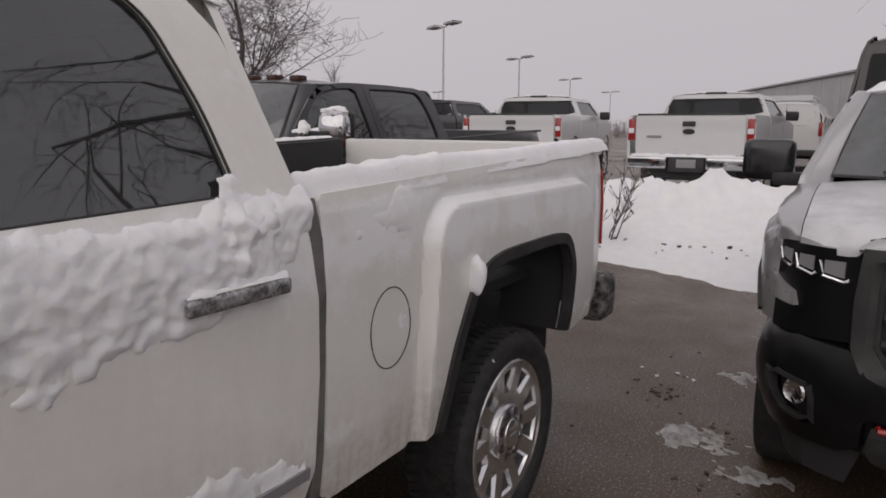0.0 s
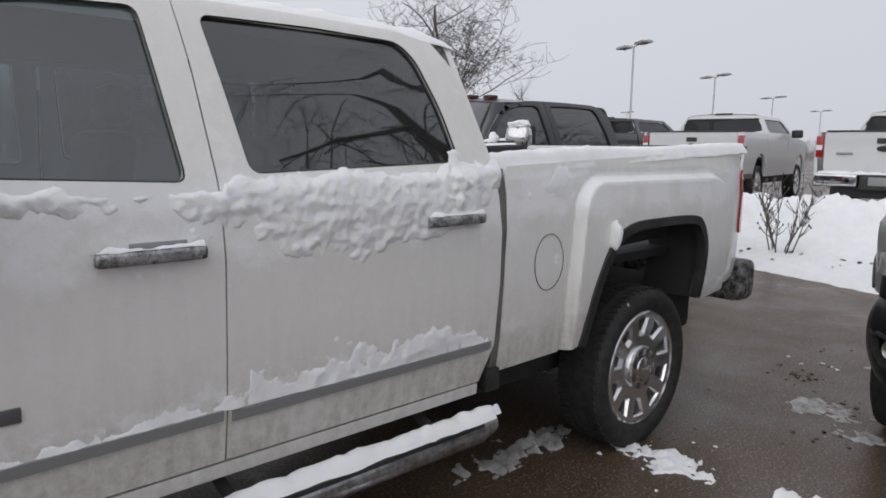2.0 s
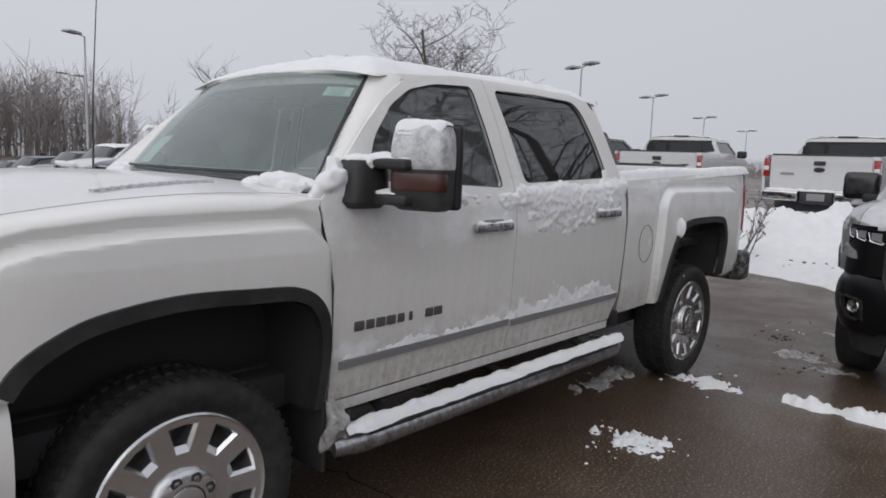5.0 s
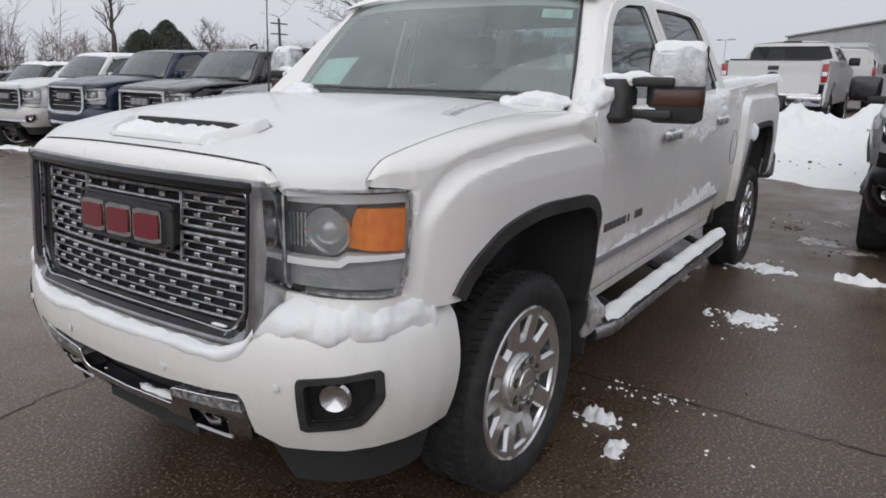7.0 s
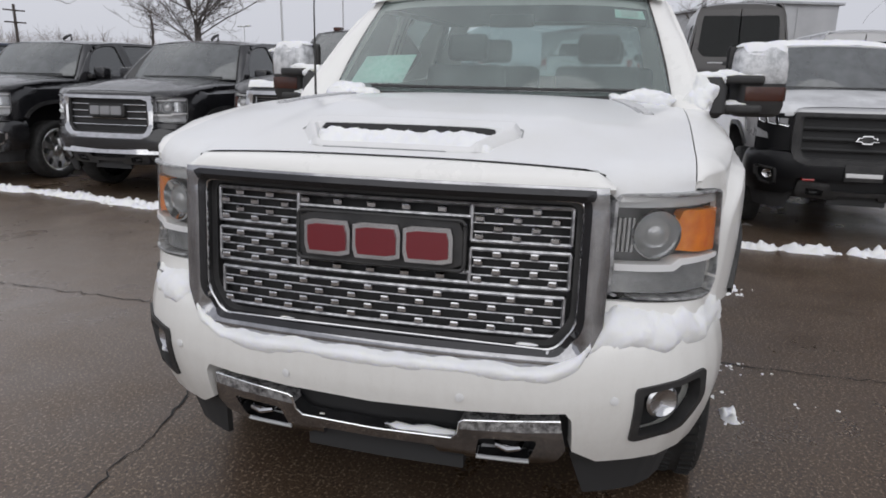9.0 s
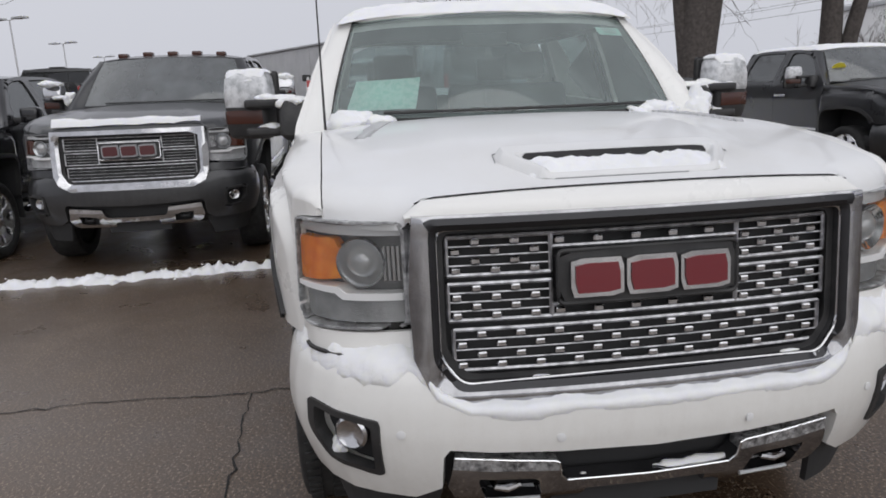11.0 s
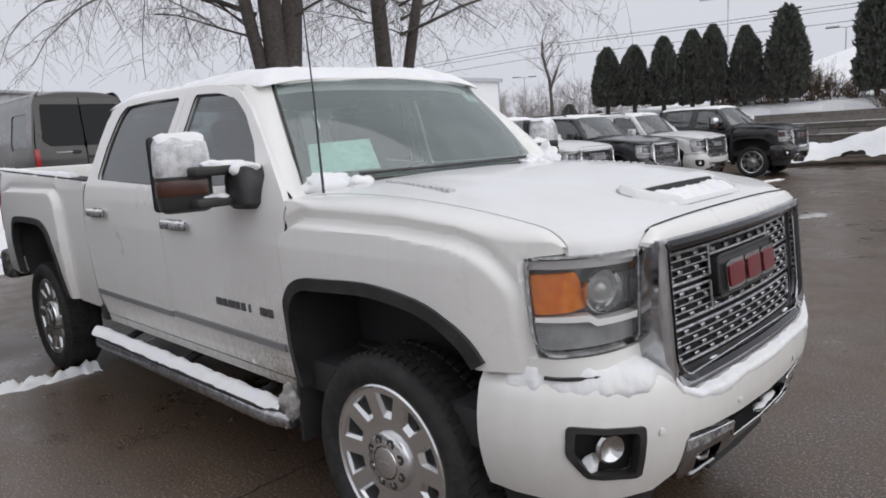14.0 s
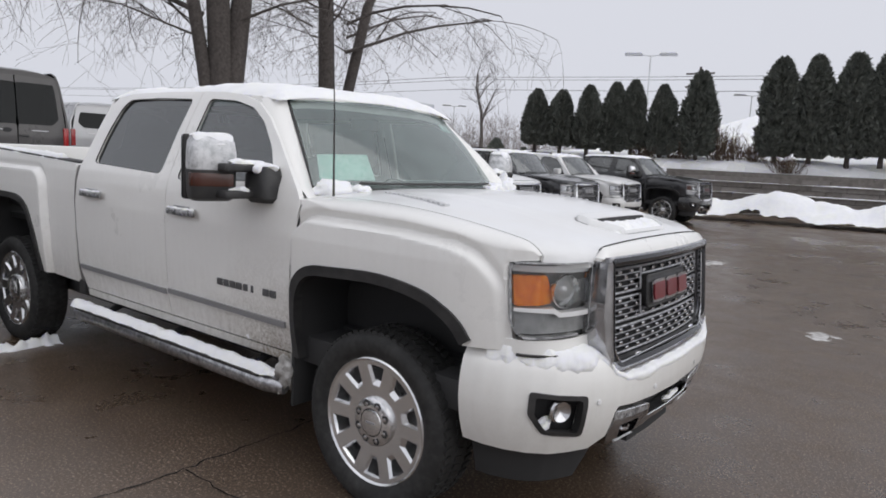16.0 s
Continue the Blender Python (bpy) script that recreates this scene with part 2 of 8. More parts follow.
RIMLENS = material("frosted_lamp_rim", (0.44, 0.445, 0.455), 0.35, 0.1)
put(RIMLENS, "Base Color", ramp(RIMLENS, noise_node(RIMLENS, 26, 6, 0.7), [(0.38, (0.16, 0.16, 0.165)), (0.62, (0.60, 0.605, 0.615))]))
PAPER = material("mint_price_sheet", (0.62, 0.86, 0.79), 0.7)
put(PAPER, "Base Color", ramp(PAPER, noise_node(PAPER, 38, 4), [(0.42, (0.50, 0.78, 0.70)), (0.55, (0.66, 0.88, 0.82))]))
YELLOW = material("yellow_sticker", (0.85, 0.72, 0.05), 0.6)
# steel of far posts, distance haze mixed into its pale colour
POLEMAT = material("haze_paled_steel", (0.60, 0.61, 0.62), 0.5, 0.2)
WHITEPAINT = material("white_trim", (0.75, 0.75, 0.75), 0.5)
SEAT = material("dark_seat_leather", (0.03, 0.03, 0.032), 0.6)
INTERIOR = material("grey_cabin_trim", (0.06, 0.062, 0.065), 0.7)
GAPGREY = material("grimy_grey_rubber", (0.13, 0.125, 0.12), 0.8)
put(GAPGREY, "Base Color", ramp(GAPGREY, noise_node(GAPGREY, 8, 6), [(0.3, (0.07, 0.067, 0.063)), (0.7, (0.22, 0.21, 0.20))]))
DARKBADGE = material("dark_badge_bar", (0.13, 0.13, 0.135), 0.35, 0.4)
LETTER = material("bright_badge_bar", (0.58, 0.58, 0.59), 0.3, 0.4)


def glass_material(name, tint, rough=0.02, alpha=0.35, ior=1.6, sky_sheen=(0.45, 0.47, 0.48)):
    m = bpy.data.materials.new(name)
    m.use_nodes = True
    n, l = m.node_tree.nodes, m.node_tree.links
    n.clear()
    o = n.new("ShaderNodeOutputMaterial")
    tr = n.new("ShaderNodeBsdfTransparent")
    tr.inputs[0].default_value = (*tint, 1)
    gl = n.new("ShaderNodeBsdfGlossy")
    gl.inputs["Color"].default_value = (0.9, 0.92, 0.92, 1)
    gl.inputs["Roughness"].default_value = rough
    fr = n.new("ShaderNodeFresnel")
    fr.inputs["IOR"].default_value = ior
    mx = n.new("ShaderNodeMixShader")
    l.new(fr.outputs[0], mx.inputs[0])
    l.new(tr.outputs[0], mx.inputs[1])
    l.new(gl.outputs[0], mx.inputs[2])
    # pale diffuse layer stands in for sky reflected in the pane
    df = n.new("ShaderNodeBsdfDiffuse")
    df.inputs[0].default_value = (*sky_sheen, 1)
    co = n.new("ShaderNodeTexCoord")
    nz = n.new("ShaderNodeTexNoise")
    nz.inputs["Scale"].default_value, nz.inputs["Detail"].default_value = 4.0, 6.0
    l.new(co.outputs["Object"], nz.inputs["Vector"])
    mr = n.new("ShaderNodeMapRange")
    mr.inputs[1].default_value, mr.inputs[2].default_value = 0.4, 0.75
    mr.inputs[3].default_value, mr.inputs[4].default_value = alpha * 0.55, alpha
    l.new(nz.outputs["Fac"], mr.inputs[0])
    m2 = n.new("ShaderNodeMixShader")
    l.new(mr.outputs[0], m2.inputs[0])
    l.new(mx.outputs[0], m2.inputs[1])
    l.new(df.outputs[0], m2.inputs[2])
    l.new(m2.outputs[0], o.inputs[0])
    return m


GLASS = glass_material("sky_sheen_windscreen_glass", (0.72, 0.84, 0.82), 0.02, 0.36, 2.0, (0.44, 0.52, 0.50))
SIDEGLASS = glass_material("side_glass", (0.40, 0.49, 0.50), 0.02, 0.17, 2.1)
TINT = glass_material("tinted_glass", (0.06, 0.062, 0.068), 0.02, 0.06, 2.15)
TINT2 = glass_material("far_car_glass", (0.16, 0.19, 0.19), 0.03, 0.28, 2.1)
VANGLASS = glass_material("dark_van_glass", (0.03, 0.03, 0.033), 0.03, 0.03, 1.3)
GLOSSBLACK = material("gloss_black_front", (0.006, 0.006, 0.007), 0.32, 0, 0.25)
DULLAMBER = material("dull_amber_lens", (0.060, 0.016, 0.008), 0.25, 0, 0.5, 0.3)
LENS = glass_material("clear_lamp_lens", (0.98, 0.98, 0.98), 0.03, 0.08)

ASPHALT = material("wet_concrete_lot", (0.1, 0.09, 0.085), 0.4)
_big = noise_node(ASPHALT, 0.35, 5)
_mid = noise_node(ASPHALT, 2.4, 7, 0.65)
_grit = noise_node(ASPHALT, 150.0, 3, 0.7)
_pebble = noise_node(ASPHALT, 72.0, 3, 0.65)
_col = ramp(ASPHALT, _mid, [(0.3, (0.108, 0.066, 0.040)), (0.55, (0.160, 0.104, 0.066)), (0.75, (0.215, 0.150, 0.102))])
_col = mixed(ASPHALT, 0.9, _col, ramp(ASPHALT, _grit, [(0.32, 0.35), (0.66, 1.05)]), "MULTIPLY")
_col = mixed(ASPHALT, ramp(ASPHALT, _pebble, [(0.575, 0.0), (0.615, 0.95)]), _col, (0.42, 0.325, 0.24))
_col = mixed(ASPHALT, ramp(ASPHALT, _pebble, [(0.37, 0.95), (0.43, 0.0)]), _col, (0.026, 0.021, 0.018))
# a paler stretch before the parked row; the rest is darkened
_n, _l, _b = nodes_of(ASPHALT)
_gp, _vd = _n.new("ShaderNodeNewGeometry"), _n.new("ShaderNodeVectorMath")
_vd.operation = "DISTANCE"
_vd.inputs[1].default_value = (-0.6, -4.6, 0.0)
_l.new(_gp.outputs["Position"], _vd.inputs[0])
_pale = ramp(ASPHALT, math_node(ASPHALT, "MULTIPLY", math_node(ASPHALT, "ADD", _vd.outputs["Value"], math_node(ASPHALT, "MULTIPLY", _mid, 1.0)), 0.1), [(0.12, 1.0), (0.46, 0.0)])
_col = mixed(ASPHALT, _pale, mixed(ASPHALT, 1.0, _col, 0.70, "MULTIPLY"), mixed(ASPHALT, 0.55, _col, (0.27, 0.235, 0.21)))
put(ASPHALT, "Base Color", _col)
put(ASPHALT, "Roughness", ramp(ASPHALT, mixed(ASPHALT, 0.45, _big, _mid), [(0.36, 0.18), (0.5, 0.36), (0.66, 0.58)]))
bump(ASPHALT, _grit, 0.16, 0.002)

# ---- mesh helpers ----


def part(name, data, mat, parent=None, label="", soft=False):
    """Links a bmesh or mesh as one mesh object under a thing."""
    me = data
    if isinstance(data, bmesh.types.BMesh):
        me = bpy.data.meshes.new(name)
        bmesh.ops.recalc_face_normals(data, faces=data.faces)
        data.to_mesh(me)
        data.free()
    me.polygons.foreach_set("use_smooth", [True] * len(me.polygons))
    if not soft:
        me.set_sharp_from_angle(angle=radians(38))
    if mat and not me.materials:
        me.materials.append(mat)
    ob = new(name, me)
    if parent is not None:
        ob.parent = parent
    if label:
        ob["label"] = label
    return ob


def thing(name, label, category, m=None, group="", kind=""):
    e = new(name)
    e.empty_display_size = 0.2
    if m is not None:
        e.matrix_world = m
    return tagged(e, label, category, group, kind)


def add_box(bm, lo, hi, bevel=0.0, m=None, seg=2):
    lo, hi = Vector(lo), Vector(hi)
    r = bmesh.ops.create_cube(bm, size=1.0)
    vs = r["verts"]
    c, s = (lo + hi) / 2, hi - lo
    for v in vs:
        v.co = Vector((v.co.x * s.x, v.co.y * s.y, v.co.z * s.z)) + c
    if bevel:
        es = list({e for v in vs for e in v.link_edges})
        g = bmesh.ops.bevel(bm, geom=es, offset=bevel, segments=seg, affect="EDGES", profile=0.6)
        vs = list({v for f in g["faces"] for v in f.verts} | {v for v in vs if v.is_valid})
    if m is not None:
        for v in vs:
            v.co = m @ v.co
    return vs


def box(lo, hi, bevel=0.01, m=None, seg=2):
    bm = bmesh.new()
    add_box(bm, lo, hi, bevel, m, seg)
    return bm


def add_tube(bm, pts, radii, n=8, caps=True):
    pts = [Vector(p) for p in pts]
    if not hasattr(radii, "__len__"):
        radii = [radii] * len(pts)
    rings = []
    for i, p in enumerate(pts):
        d = (pts[min(i + 1, len(pts) - 1)] - pts[max(i - 1, 0)]).normalized()
        a = d.orthogonal().normalized() if abs(d.z) > 0.95 else d.cross(Vector((0, 0, 1))).normalized()
        b = d.cross(a)
        rings.append([bm.verts.new(p + radii[i] * (a * math.cos(2 * math.pi * k / n) + b * math.sin(2 * math.pi * k / n))) for k in range(n)])
    for r0, r1 in zip(rings, rings[1:]):
        for k in range(n):
            bm.faces.new((r0[k], r0[(k + 1) % n], r1[(k + 1) % n], r1[k]))
    if caps:
        bm.faces.new(rings[0][::-1])
        bm.faces.new(rings[-1])


def tube(pts, radii, n=8):
    bm = bmesh.new()
    add_tube(bm, pts, radii, n)
    return bm


def lathe(profile, n=40, side=1):
    """Turns a profile of (radius, offset along y) about the y axis."""
    bm = bmesh.new()
    rings = [[bm.verts.new((r * math.cos(2 * math.pi * k / n), side * a, r * math.sin(2 * math.pi * k / n))) for k in range(n)] for r, a in profile]
    for r0, r1 in zip(rings, rings[1:]):
        for k in range(n):
            bm.faces.new((r0[k], r0[(k + 1) % n], r1[(k + 1) % n], r1[k]))
    return bm


def inside(u, v, loop):
    hit = np.zeros(u.shape, bool)
    p = np.array(loop, float)
    for (x0, y0), (x1, y1) in zip(p, np.roll(p, -1, 0)):
        c = (y0 > v) != (y1 > v)
        if y0 != y1:
            hit ^= c & (u < (x1 - x0) * (v - y0) / (y1 - y0) + x0)
    return hit


def nearest_on(u, v, loops):
    """Nearest point of the outlines, and how far off it is."""
    best, bu, bv = np.full(u.shape, 1e9), u.copy(), v.copy()
    for loop in loops:
        p = np.array(loop, float)
        for a, b in zip(p, np.roll(p, -1, 0)):
            d = b - a
            t = np.clip(((u - a[0]) * d[0] + (v - a[1]) * d[1]) / max(d @ d, 1e-12), 0, 1)
            x, y = a[0] + t * d[0], a[1] + t * d[1]
            q = np.hypot(u - x, v - y)
            m = q < best
            best[m], bu[m], bv[m] = q[m], x[m], y[m]
    return bu, bv, best


def rounded(loop, r, n=4):
    """The outline with its corners rounded."""
    out = []
    p = [Vector(q) for q in loop]
    for i, c in enumerate(p):
        a, b = p[i - 1] - c, p[(i + 1) % len(p)] - c
        k = min(r, a.length * 0.45, b.length * 0.45)
        s, e = c + a.normalized() * k, c + b.normalized() * k
        for j in range(n + 1):
            t = j / n
            q = s * (1 - t) ** 2 + c * 2 * t * (1 - t) + e * t * t
            out.append((q.x, q.y))
    return out


def panel(name, outer, holes, res, f, thick=0.02):
    """A sheet over a flat outline with holes, laid on the surface f(u, v, depth), with turned-in edges."""
    p = np.array(outer, float)
    lo, hi = p.min(0), p.max(0)
    nu, nv = [max(2, int(math.ceil((h - l) / res))) for l, h in zip(lo, hi)]
    us, vs = np.linspace(lo[0], hi[0], nu + 1), np.linspace(lo[1], hi[1], nv + 1)
    U, V = np.meshgrid(us, vs, indexing="ij")
    cu, cv = np.meshgrid((us[:-1] + us[1:]) / 2, (vs[:-1] + vs[1:]) / 2, indexing="ij")
    keep = inside(cu, cv, outer)
    for h in holes:
        keep &= ~inside(cu, cv, h)
    pad = np.zeros((nu + 2, nv + 2), int)
    pad[1:-1, 1:-1] = keep
    count = pad[:-1, :-1] + pad[1:, :-1] + pad[:-1, 1:] + pad[1:, 1:]
    used, rim = count > 0, (count > 0) & (count < 4)
    loops = [outer, *holes]
    bu, bv, d = nearest_on(U[rim], V[rim], loops)
    U[rim], V[rim] = bu, bv
    ri = np.argwhere(rim)
    if len(ri):
        for loop in loops:
            for c in loop:
                q = np.hypot(U[rim] - c[0], V[rim] - c[1])
                k = int(q.argmin())
                if q[k] < res:
                    U[tuple(ri[k])], V[tuple(ri[k])] = c
    index = -np.ones(U.shape, int)
    index[used] = np.arange(used.sum())
    top = np.stack(f(U[used], V[used], 0.0), -1)
    out = top - np.stack(f(U[used], V[used], 0.01), -1)
    cells = np.argwhere(keep)
    c = cells[len(cells) // 2]
    k0, k1, k2 = index[c[0], c[1]], index[c[0] + 1, c[1]], index[c[0], c[1] + 1]
    flip = np.cross(top[k1] - top[k0], top[k2] - top[k0]) @ out[k0] < 0
    faces, edges = [], {}
    for i, j in cells:
        q = (index[i, j], index[i + 1, j], index[i + 1, j + 1], index[i, j + 1])
        if flip:
            q = q[::-1]
        faces.append(tuple(int(k) for k in q))
        for a, b in zip(q, q[1:] + q[:1]):
            if (b, a) in edges:
                del edges[(b, a)]
            else:
                edges[(a, b)] = 1
    verts = top
    if thick:
        low = np.stack(f(U[used], V[used], thick), -1)
        rimid = {}
        extra = []
        for a, b in edges:
            for k in (a, b):
                if k not in rimid:
                    rimid[k] = len(top) + len(extra)
                    extra.append(low[k])
            faces.append((int(b), int(a), rimid[a], rimid[b]))
        verts = np.concatenate([top, np.array(extra).reshape(-1, 3)])
    me = bpy.data.meshes.new(name)
    me.from_pydata(verts.tolist(), [], faces)
    me.validate()
    return me


def fbm(x, y, z=0.0, scale=1.0, octaves=3):
    s, a = 0.0, 0.5
    for k in range(octaves):
        s += a * noise.noise((x * scale, y * scale, z + 7.3 * k))
        scale, a = scale * 2.1, a * 0.5
    return s


def snow_sheet(name, lo, hi, res, mask, f, height, lump=0.5, grain=26.0, fade=1.0):
    """Lying or clinging snow: a lumpy skin over f(u, v, depth) where the mask is above nought."""
    nu, nv = [max(2, int((h - l) / res)) for l, h in zip(lo, hi)]
    us, vs = np.linspace(lo[0], hi[0], nu + 1), np.linspace(lo[1], hi[1], nv + 1)
    U, V = np.meshgrid(us, vs, indexing="ij")
    M = np.vectorize(mask, otypes=[float])(U, V)
    N = np.vectorize(lambda a, b: fbm(a, b, 91.0, grain * 0.6, 4), otypes=[float])(U, V)
    M = M + 0.35 * lump * N * (M > -0.6)
    t = np.clip(M / fade, 0, 1)
    H = height * t * (2 - t) * (1 + 1.6 * lump * N)
    on = M > 0
    keep = on[:-1, :-1] | on[1:, :-1] | on[:-1, 1:] | on[1:, 1:]
    used = np.zeros(U.shape, bool)
    for a in (0, 1):
        for b in (0, 1):
            used[a : nu + a, b : nv + b] |= keep
    # draw the rim in to the line where the cover ends
    su, sv, sn = np.zeros(U.shape), np.zeros(U.shape), np.zeros(U.shape)
    for a in (-1, 0, 1):
        for b in (-1, 0, 1):
            if a or b:
                i0, i1, j0, j1 = max(0, -a), nu + 1 - max(0, a), max(0, -b), nv + 1 - max(0, b)
                here, there = (slice(i0, i1), slice(j0, j1)), (slice(i0 + a, i1 + a), slice(j0 + b, j1 + b))
                ok = (~on[here]) & on[there]
                k = M[here] / np.where(ok, M[here] - M[there], 1.0)
                su[here] += ok * (U[here] + k * (U[there] - U[here]))
                sv[here] += ok * (V[here] + k * (V[there] - V[here]))
                sn[here] += ok
    rim = sn > 0
    U[rim], V[rim] = su[rim] / sn[rim], sv[rim] / sn[rim]
    H[~on] = -0.002
    P = np.stack(f(U, V, -H), -1)
    index = -np.ones(U.shape, int)
    index[used] = np.arange(used.sum())
    cells = np.argwhere(keep)
    faces = [tuple(int(k) for k in (index[i, j], index[i + 1, j], index[i + 1, j + 1], index[i, j + 1])) for i, j in cells]
    if len(cells):
        # turn the faces outwards
        Q = np.stack(f(U, V, -H - 0.02), -1)
        i, j = cells[:, 0], cells[:, 1]
        nrm = np.cross(P[i + 1, j] - P[i, j], P[i, j + 1] - P[i, j])
        if (nrm * (Q[i, j] - P[i, j])).sum() < 0:
            faces = [q[::-1] for q in faces]
    me = bpy.data.meshes.new(name)
    me.from_pydata(P[used].tolist(), [], faces)
    return me


def snow_thing(name, me, label, mat=None):
    ob = part(name, me, mat or SNOW, soft=True)
    return tagged(ob, label, "snow", kind="stuff")

# ---- ground: one lot sheet that rises behind the planting strip ----


def ground_z(x, y):
    dip = 0.075 * np.clip(-y - 12.0, 0, 15) * np.interp(-y, [30, 40], [1, 0]) * np.interp(-x, [8.0, 10.0], [1, 0])
    return np.interp(-x, [9.5, 12.6, 14.0], [0, 0.34, 0.42]) - dip


def build_ground():
    xs = np.concatenate([[-1500, -500, -200, -100], np.arange(-60, 30, 1.5), [40, 80, 200, 500, 1500]])
    ys = np.concatenate([[-1500, -500, -200, -100], np.arange(-60, 60, 1.5), [80, 200, 500, 1500]])
    X, Y = np.meshgrid(xs, ys, indexing="ij")
    Z = ground_z(X, Y)
    n, k = X.shape
    faces = [(i * k + j, (i + 1) * k + j, (i + 1) * k + j + 1, i * k + j + 1) for i in range(n - 1) for j in range(k - 1)]
    me = bpy.data.meshes.new("ground")
    me.from_pydata(np.stack([X, Y, Z], -1).reshape(-1, 3).tolist(), [], faces)
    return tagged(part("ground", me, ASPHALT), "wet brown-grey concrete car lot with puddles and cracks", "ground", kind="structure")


build_ground()


def flat(u, v, d):
    return u, v, ground_z(u, v) - d

# ---- the pickup truck: every pickup in the lot is built by these functions ----
HUB_F, HUB_R, TYRE = 0.022, -3.92, 0.41
F_ARCH = [(-0.475, 0.60), (-0.487, 0.85), (-0.457, 0.97), (-0.375, 1.034), (-0.21, 1.050), (0.05, 1.061), (0.28, 1.034), (0.40, 0.986), (0.465, 0.935), (0.505, 0.875)]
R_ARCH = [(-3.34, 0.64), (-3.40, 0.86), (-3.48, 1.03), (-3.56, 1.12), (-3.70, 1.175), (-3.95, 1.185), (-4.26, 1.18), (-4.37, 1.14), (-4.43, 1.03), (-4.44, 0.90), (-4.42, 0.72)]


CREASE_X, CREASE_Z = [-0.30, 0.15, 0.43, 0.587], [1.302, 1.296, 1.272, 1.226]


def smooth(a, b, x):
    t = np.clip((x - a) / (b - a), 0, 1)
    return t * t * (3 - 2 * t)


def flare(x, z, x0, x1, top):
    """How far outside the squared-off wheel flare a point lies."""
    qx = np.abs(x - (x0 + x1) / 2) - (x1 - x0) / 2 + 0.14 + 0.10 * np.clip((z - 0.9), 0, 1)
    qz = z - top + 0.14
    return np.hypot(np.maximum(qx, 0), np.maximum(qz, 0)) + np.minimum(np.maximum(qx, qz), 0) - 0.14


def bulge(d, out, dip):
    """Swelling of a wheel flare, with the crease pressed in along its upper edge."""
    return out * smooth(0.012, -0.020, d) - dip * smooth(0.052, 0.012, d) * smooth(-0.020, 0.010, d)


def side_y(x, z):
    x, z = np.asarray(x, float), np.asarray(z, float)
    cab = np.interp(z, [0.45, 0.58, 0.72, 0.76, 1.0, 1.2, 1.34, 1.42, 1.5, 1.7, 1.85, 1.93, 1.99], [0.92, 0.95, 0.972, 0.978, 0.992, 1.0, 0.992, 0.975, 0.945, 0.87, 0.805, 0.765, 0.70])
    bed = np.interp(z, [0.45, 0.58, 0.8, 1.0, 1.25, 1.4, 1.5, 1.56], [0.92, 0.95, 0.975, 0.985, 0.985, 0.975, 0.955, 0.93])
    y = np.where(x < -2.82, bed, cab)
    front = flare(x, z, -0.565, 0.66, np.interp(x, CREASE_X, CREASE_Z))
    y = y - 0.010 * smooth(1.10, 1.33, z) * smooth(-0.55, -0.40, x) + bulge(front, 0.032, 0.024) * smooth(0.72, 0.52, x) * smooth(-0.57, -0.50, x)
    y = y + bulge(flare(x, z, -4.72, -3.28, 1.39), 0.038, 0.012)
    d = x - 0.43
    y = y - 0.125 * (d + np.sqrt(d * d + 0.003)) - 0.5 * np.clip(-4.7 - x, 0, 1) ** 2
    return y


def on_side(s):
    def f(u, v, d):
        return u, s * (side_y(u, v) - d), v + 0 * u
    return f


LAMP_Y = [0.0, 0.30, 0.55, 0.60, 0.646, 0.70, 0.76, 0.81, 0.852, 0.89, 0.925, 0.96]
LAMP_X = [0.890, 0.889, 0.886, 0.882, 0.877, 0.858, 0.832, 0.800, 0.764, 0.720, 0.658, 0.55]


def front_line(y):
    """The plan line at which the bonnet and wing end over nose and lamps."""
    return np.interp(np.abs(y), LAMP_Y, LAMP_X)


def seam_y(x):
    return 0.856 - 0.012 * np.clip(x, -0.6, 0.6)


def hood_z(x, y):
    """Crowned bonnet: falls to the wing seams and rolls over above the lamps."""
    c = 1.434 - 0.05 * x - 0.11 * x * x
    e = 1.396 - 0.05 * x - 0.11 * x * x
    a = np.abs(y) / 0.85
    dome = 0.012 * smooth(0.52, 0.40, np.abs(y)) * smooth(-0.35, 0.15, x) * smooth(0.88, 0.55, x)
    z = c - (c - e) * a**2.6 + dome
    q = np.clip(1 - (front_line(y) - x) * 0.75 / 0.075, 0, 1)
    return z - (z - 1.236) * (1 - np.sqrt(np.maximum(1 - q * q, 0))) * smooth(0.585, 0.66, np.abs(y))


def fender_map(s):
    def f(u, v, d):
        seam = seam_y(u)
        ztop = hood_z(u, seam) - 0.002
        z0 = np.minimum(np.interp(u, [-0.55, -0.30, 0.15, 0.43, 0.60], [1.40, 1.345, 1.340, 1.316, 1.270]), ztop - 0.012)
        t = np.clip((v - z0) / (1.52 - z0), 0, 1) * math.pi / 2
        lamp = np.where(u > 0.655, np.interp(u, LAMP_X[::-1], LAMP_Y[::-1]), 2.0)
        ys = np.maximum(np.minimum(side_y(u, np.minimum(v, z0)), lamp), seam + 0.002)
        y = ys + (seam - ys) * (1 - np.cos(t)) - d * np.cos(t)
        z = np.where(v < z0, v, z0 + (ztop - z0) * np.sin(t)) - d * np.sin(t)
        return u, s * y, z
    return f


def hood_map(u, v, d):
    return u, v, hood_z(u, v) - d


def roof_z(x, y):
    return 1.965 - 0.055 * (np.abs(y) / 0.77) ** 3.5 - 0.22 * np.clip(x + 1.35, 0, 1) ** 2 - 0.6 * np.clip(-2.6 - x, 0, 1) ** 2


def roof_map(u, v, d):
    return u, v, roof_z(u, v) - d


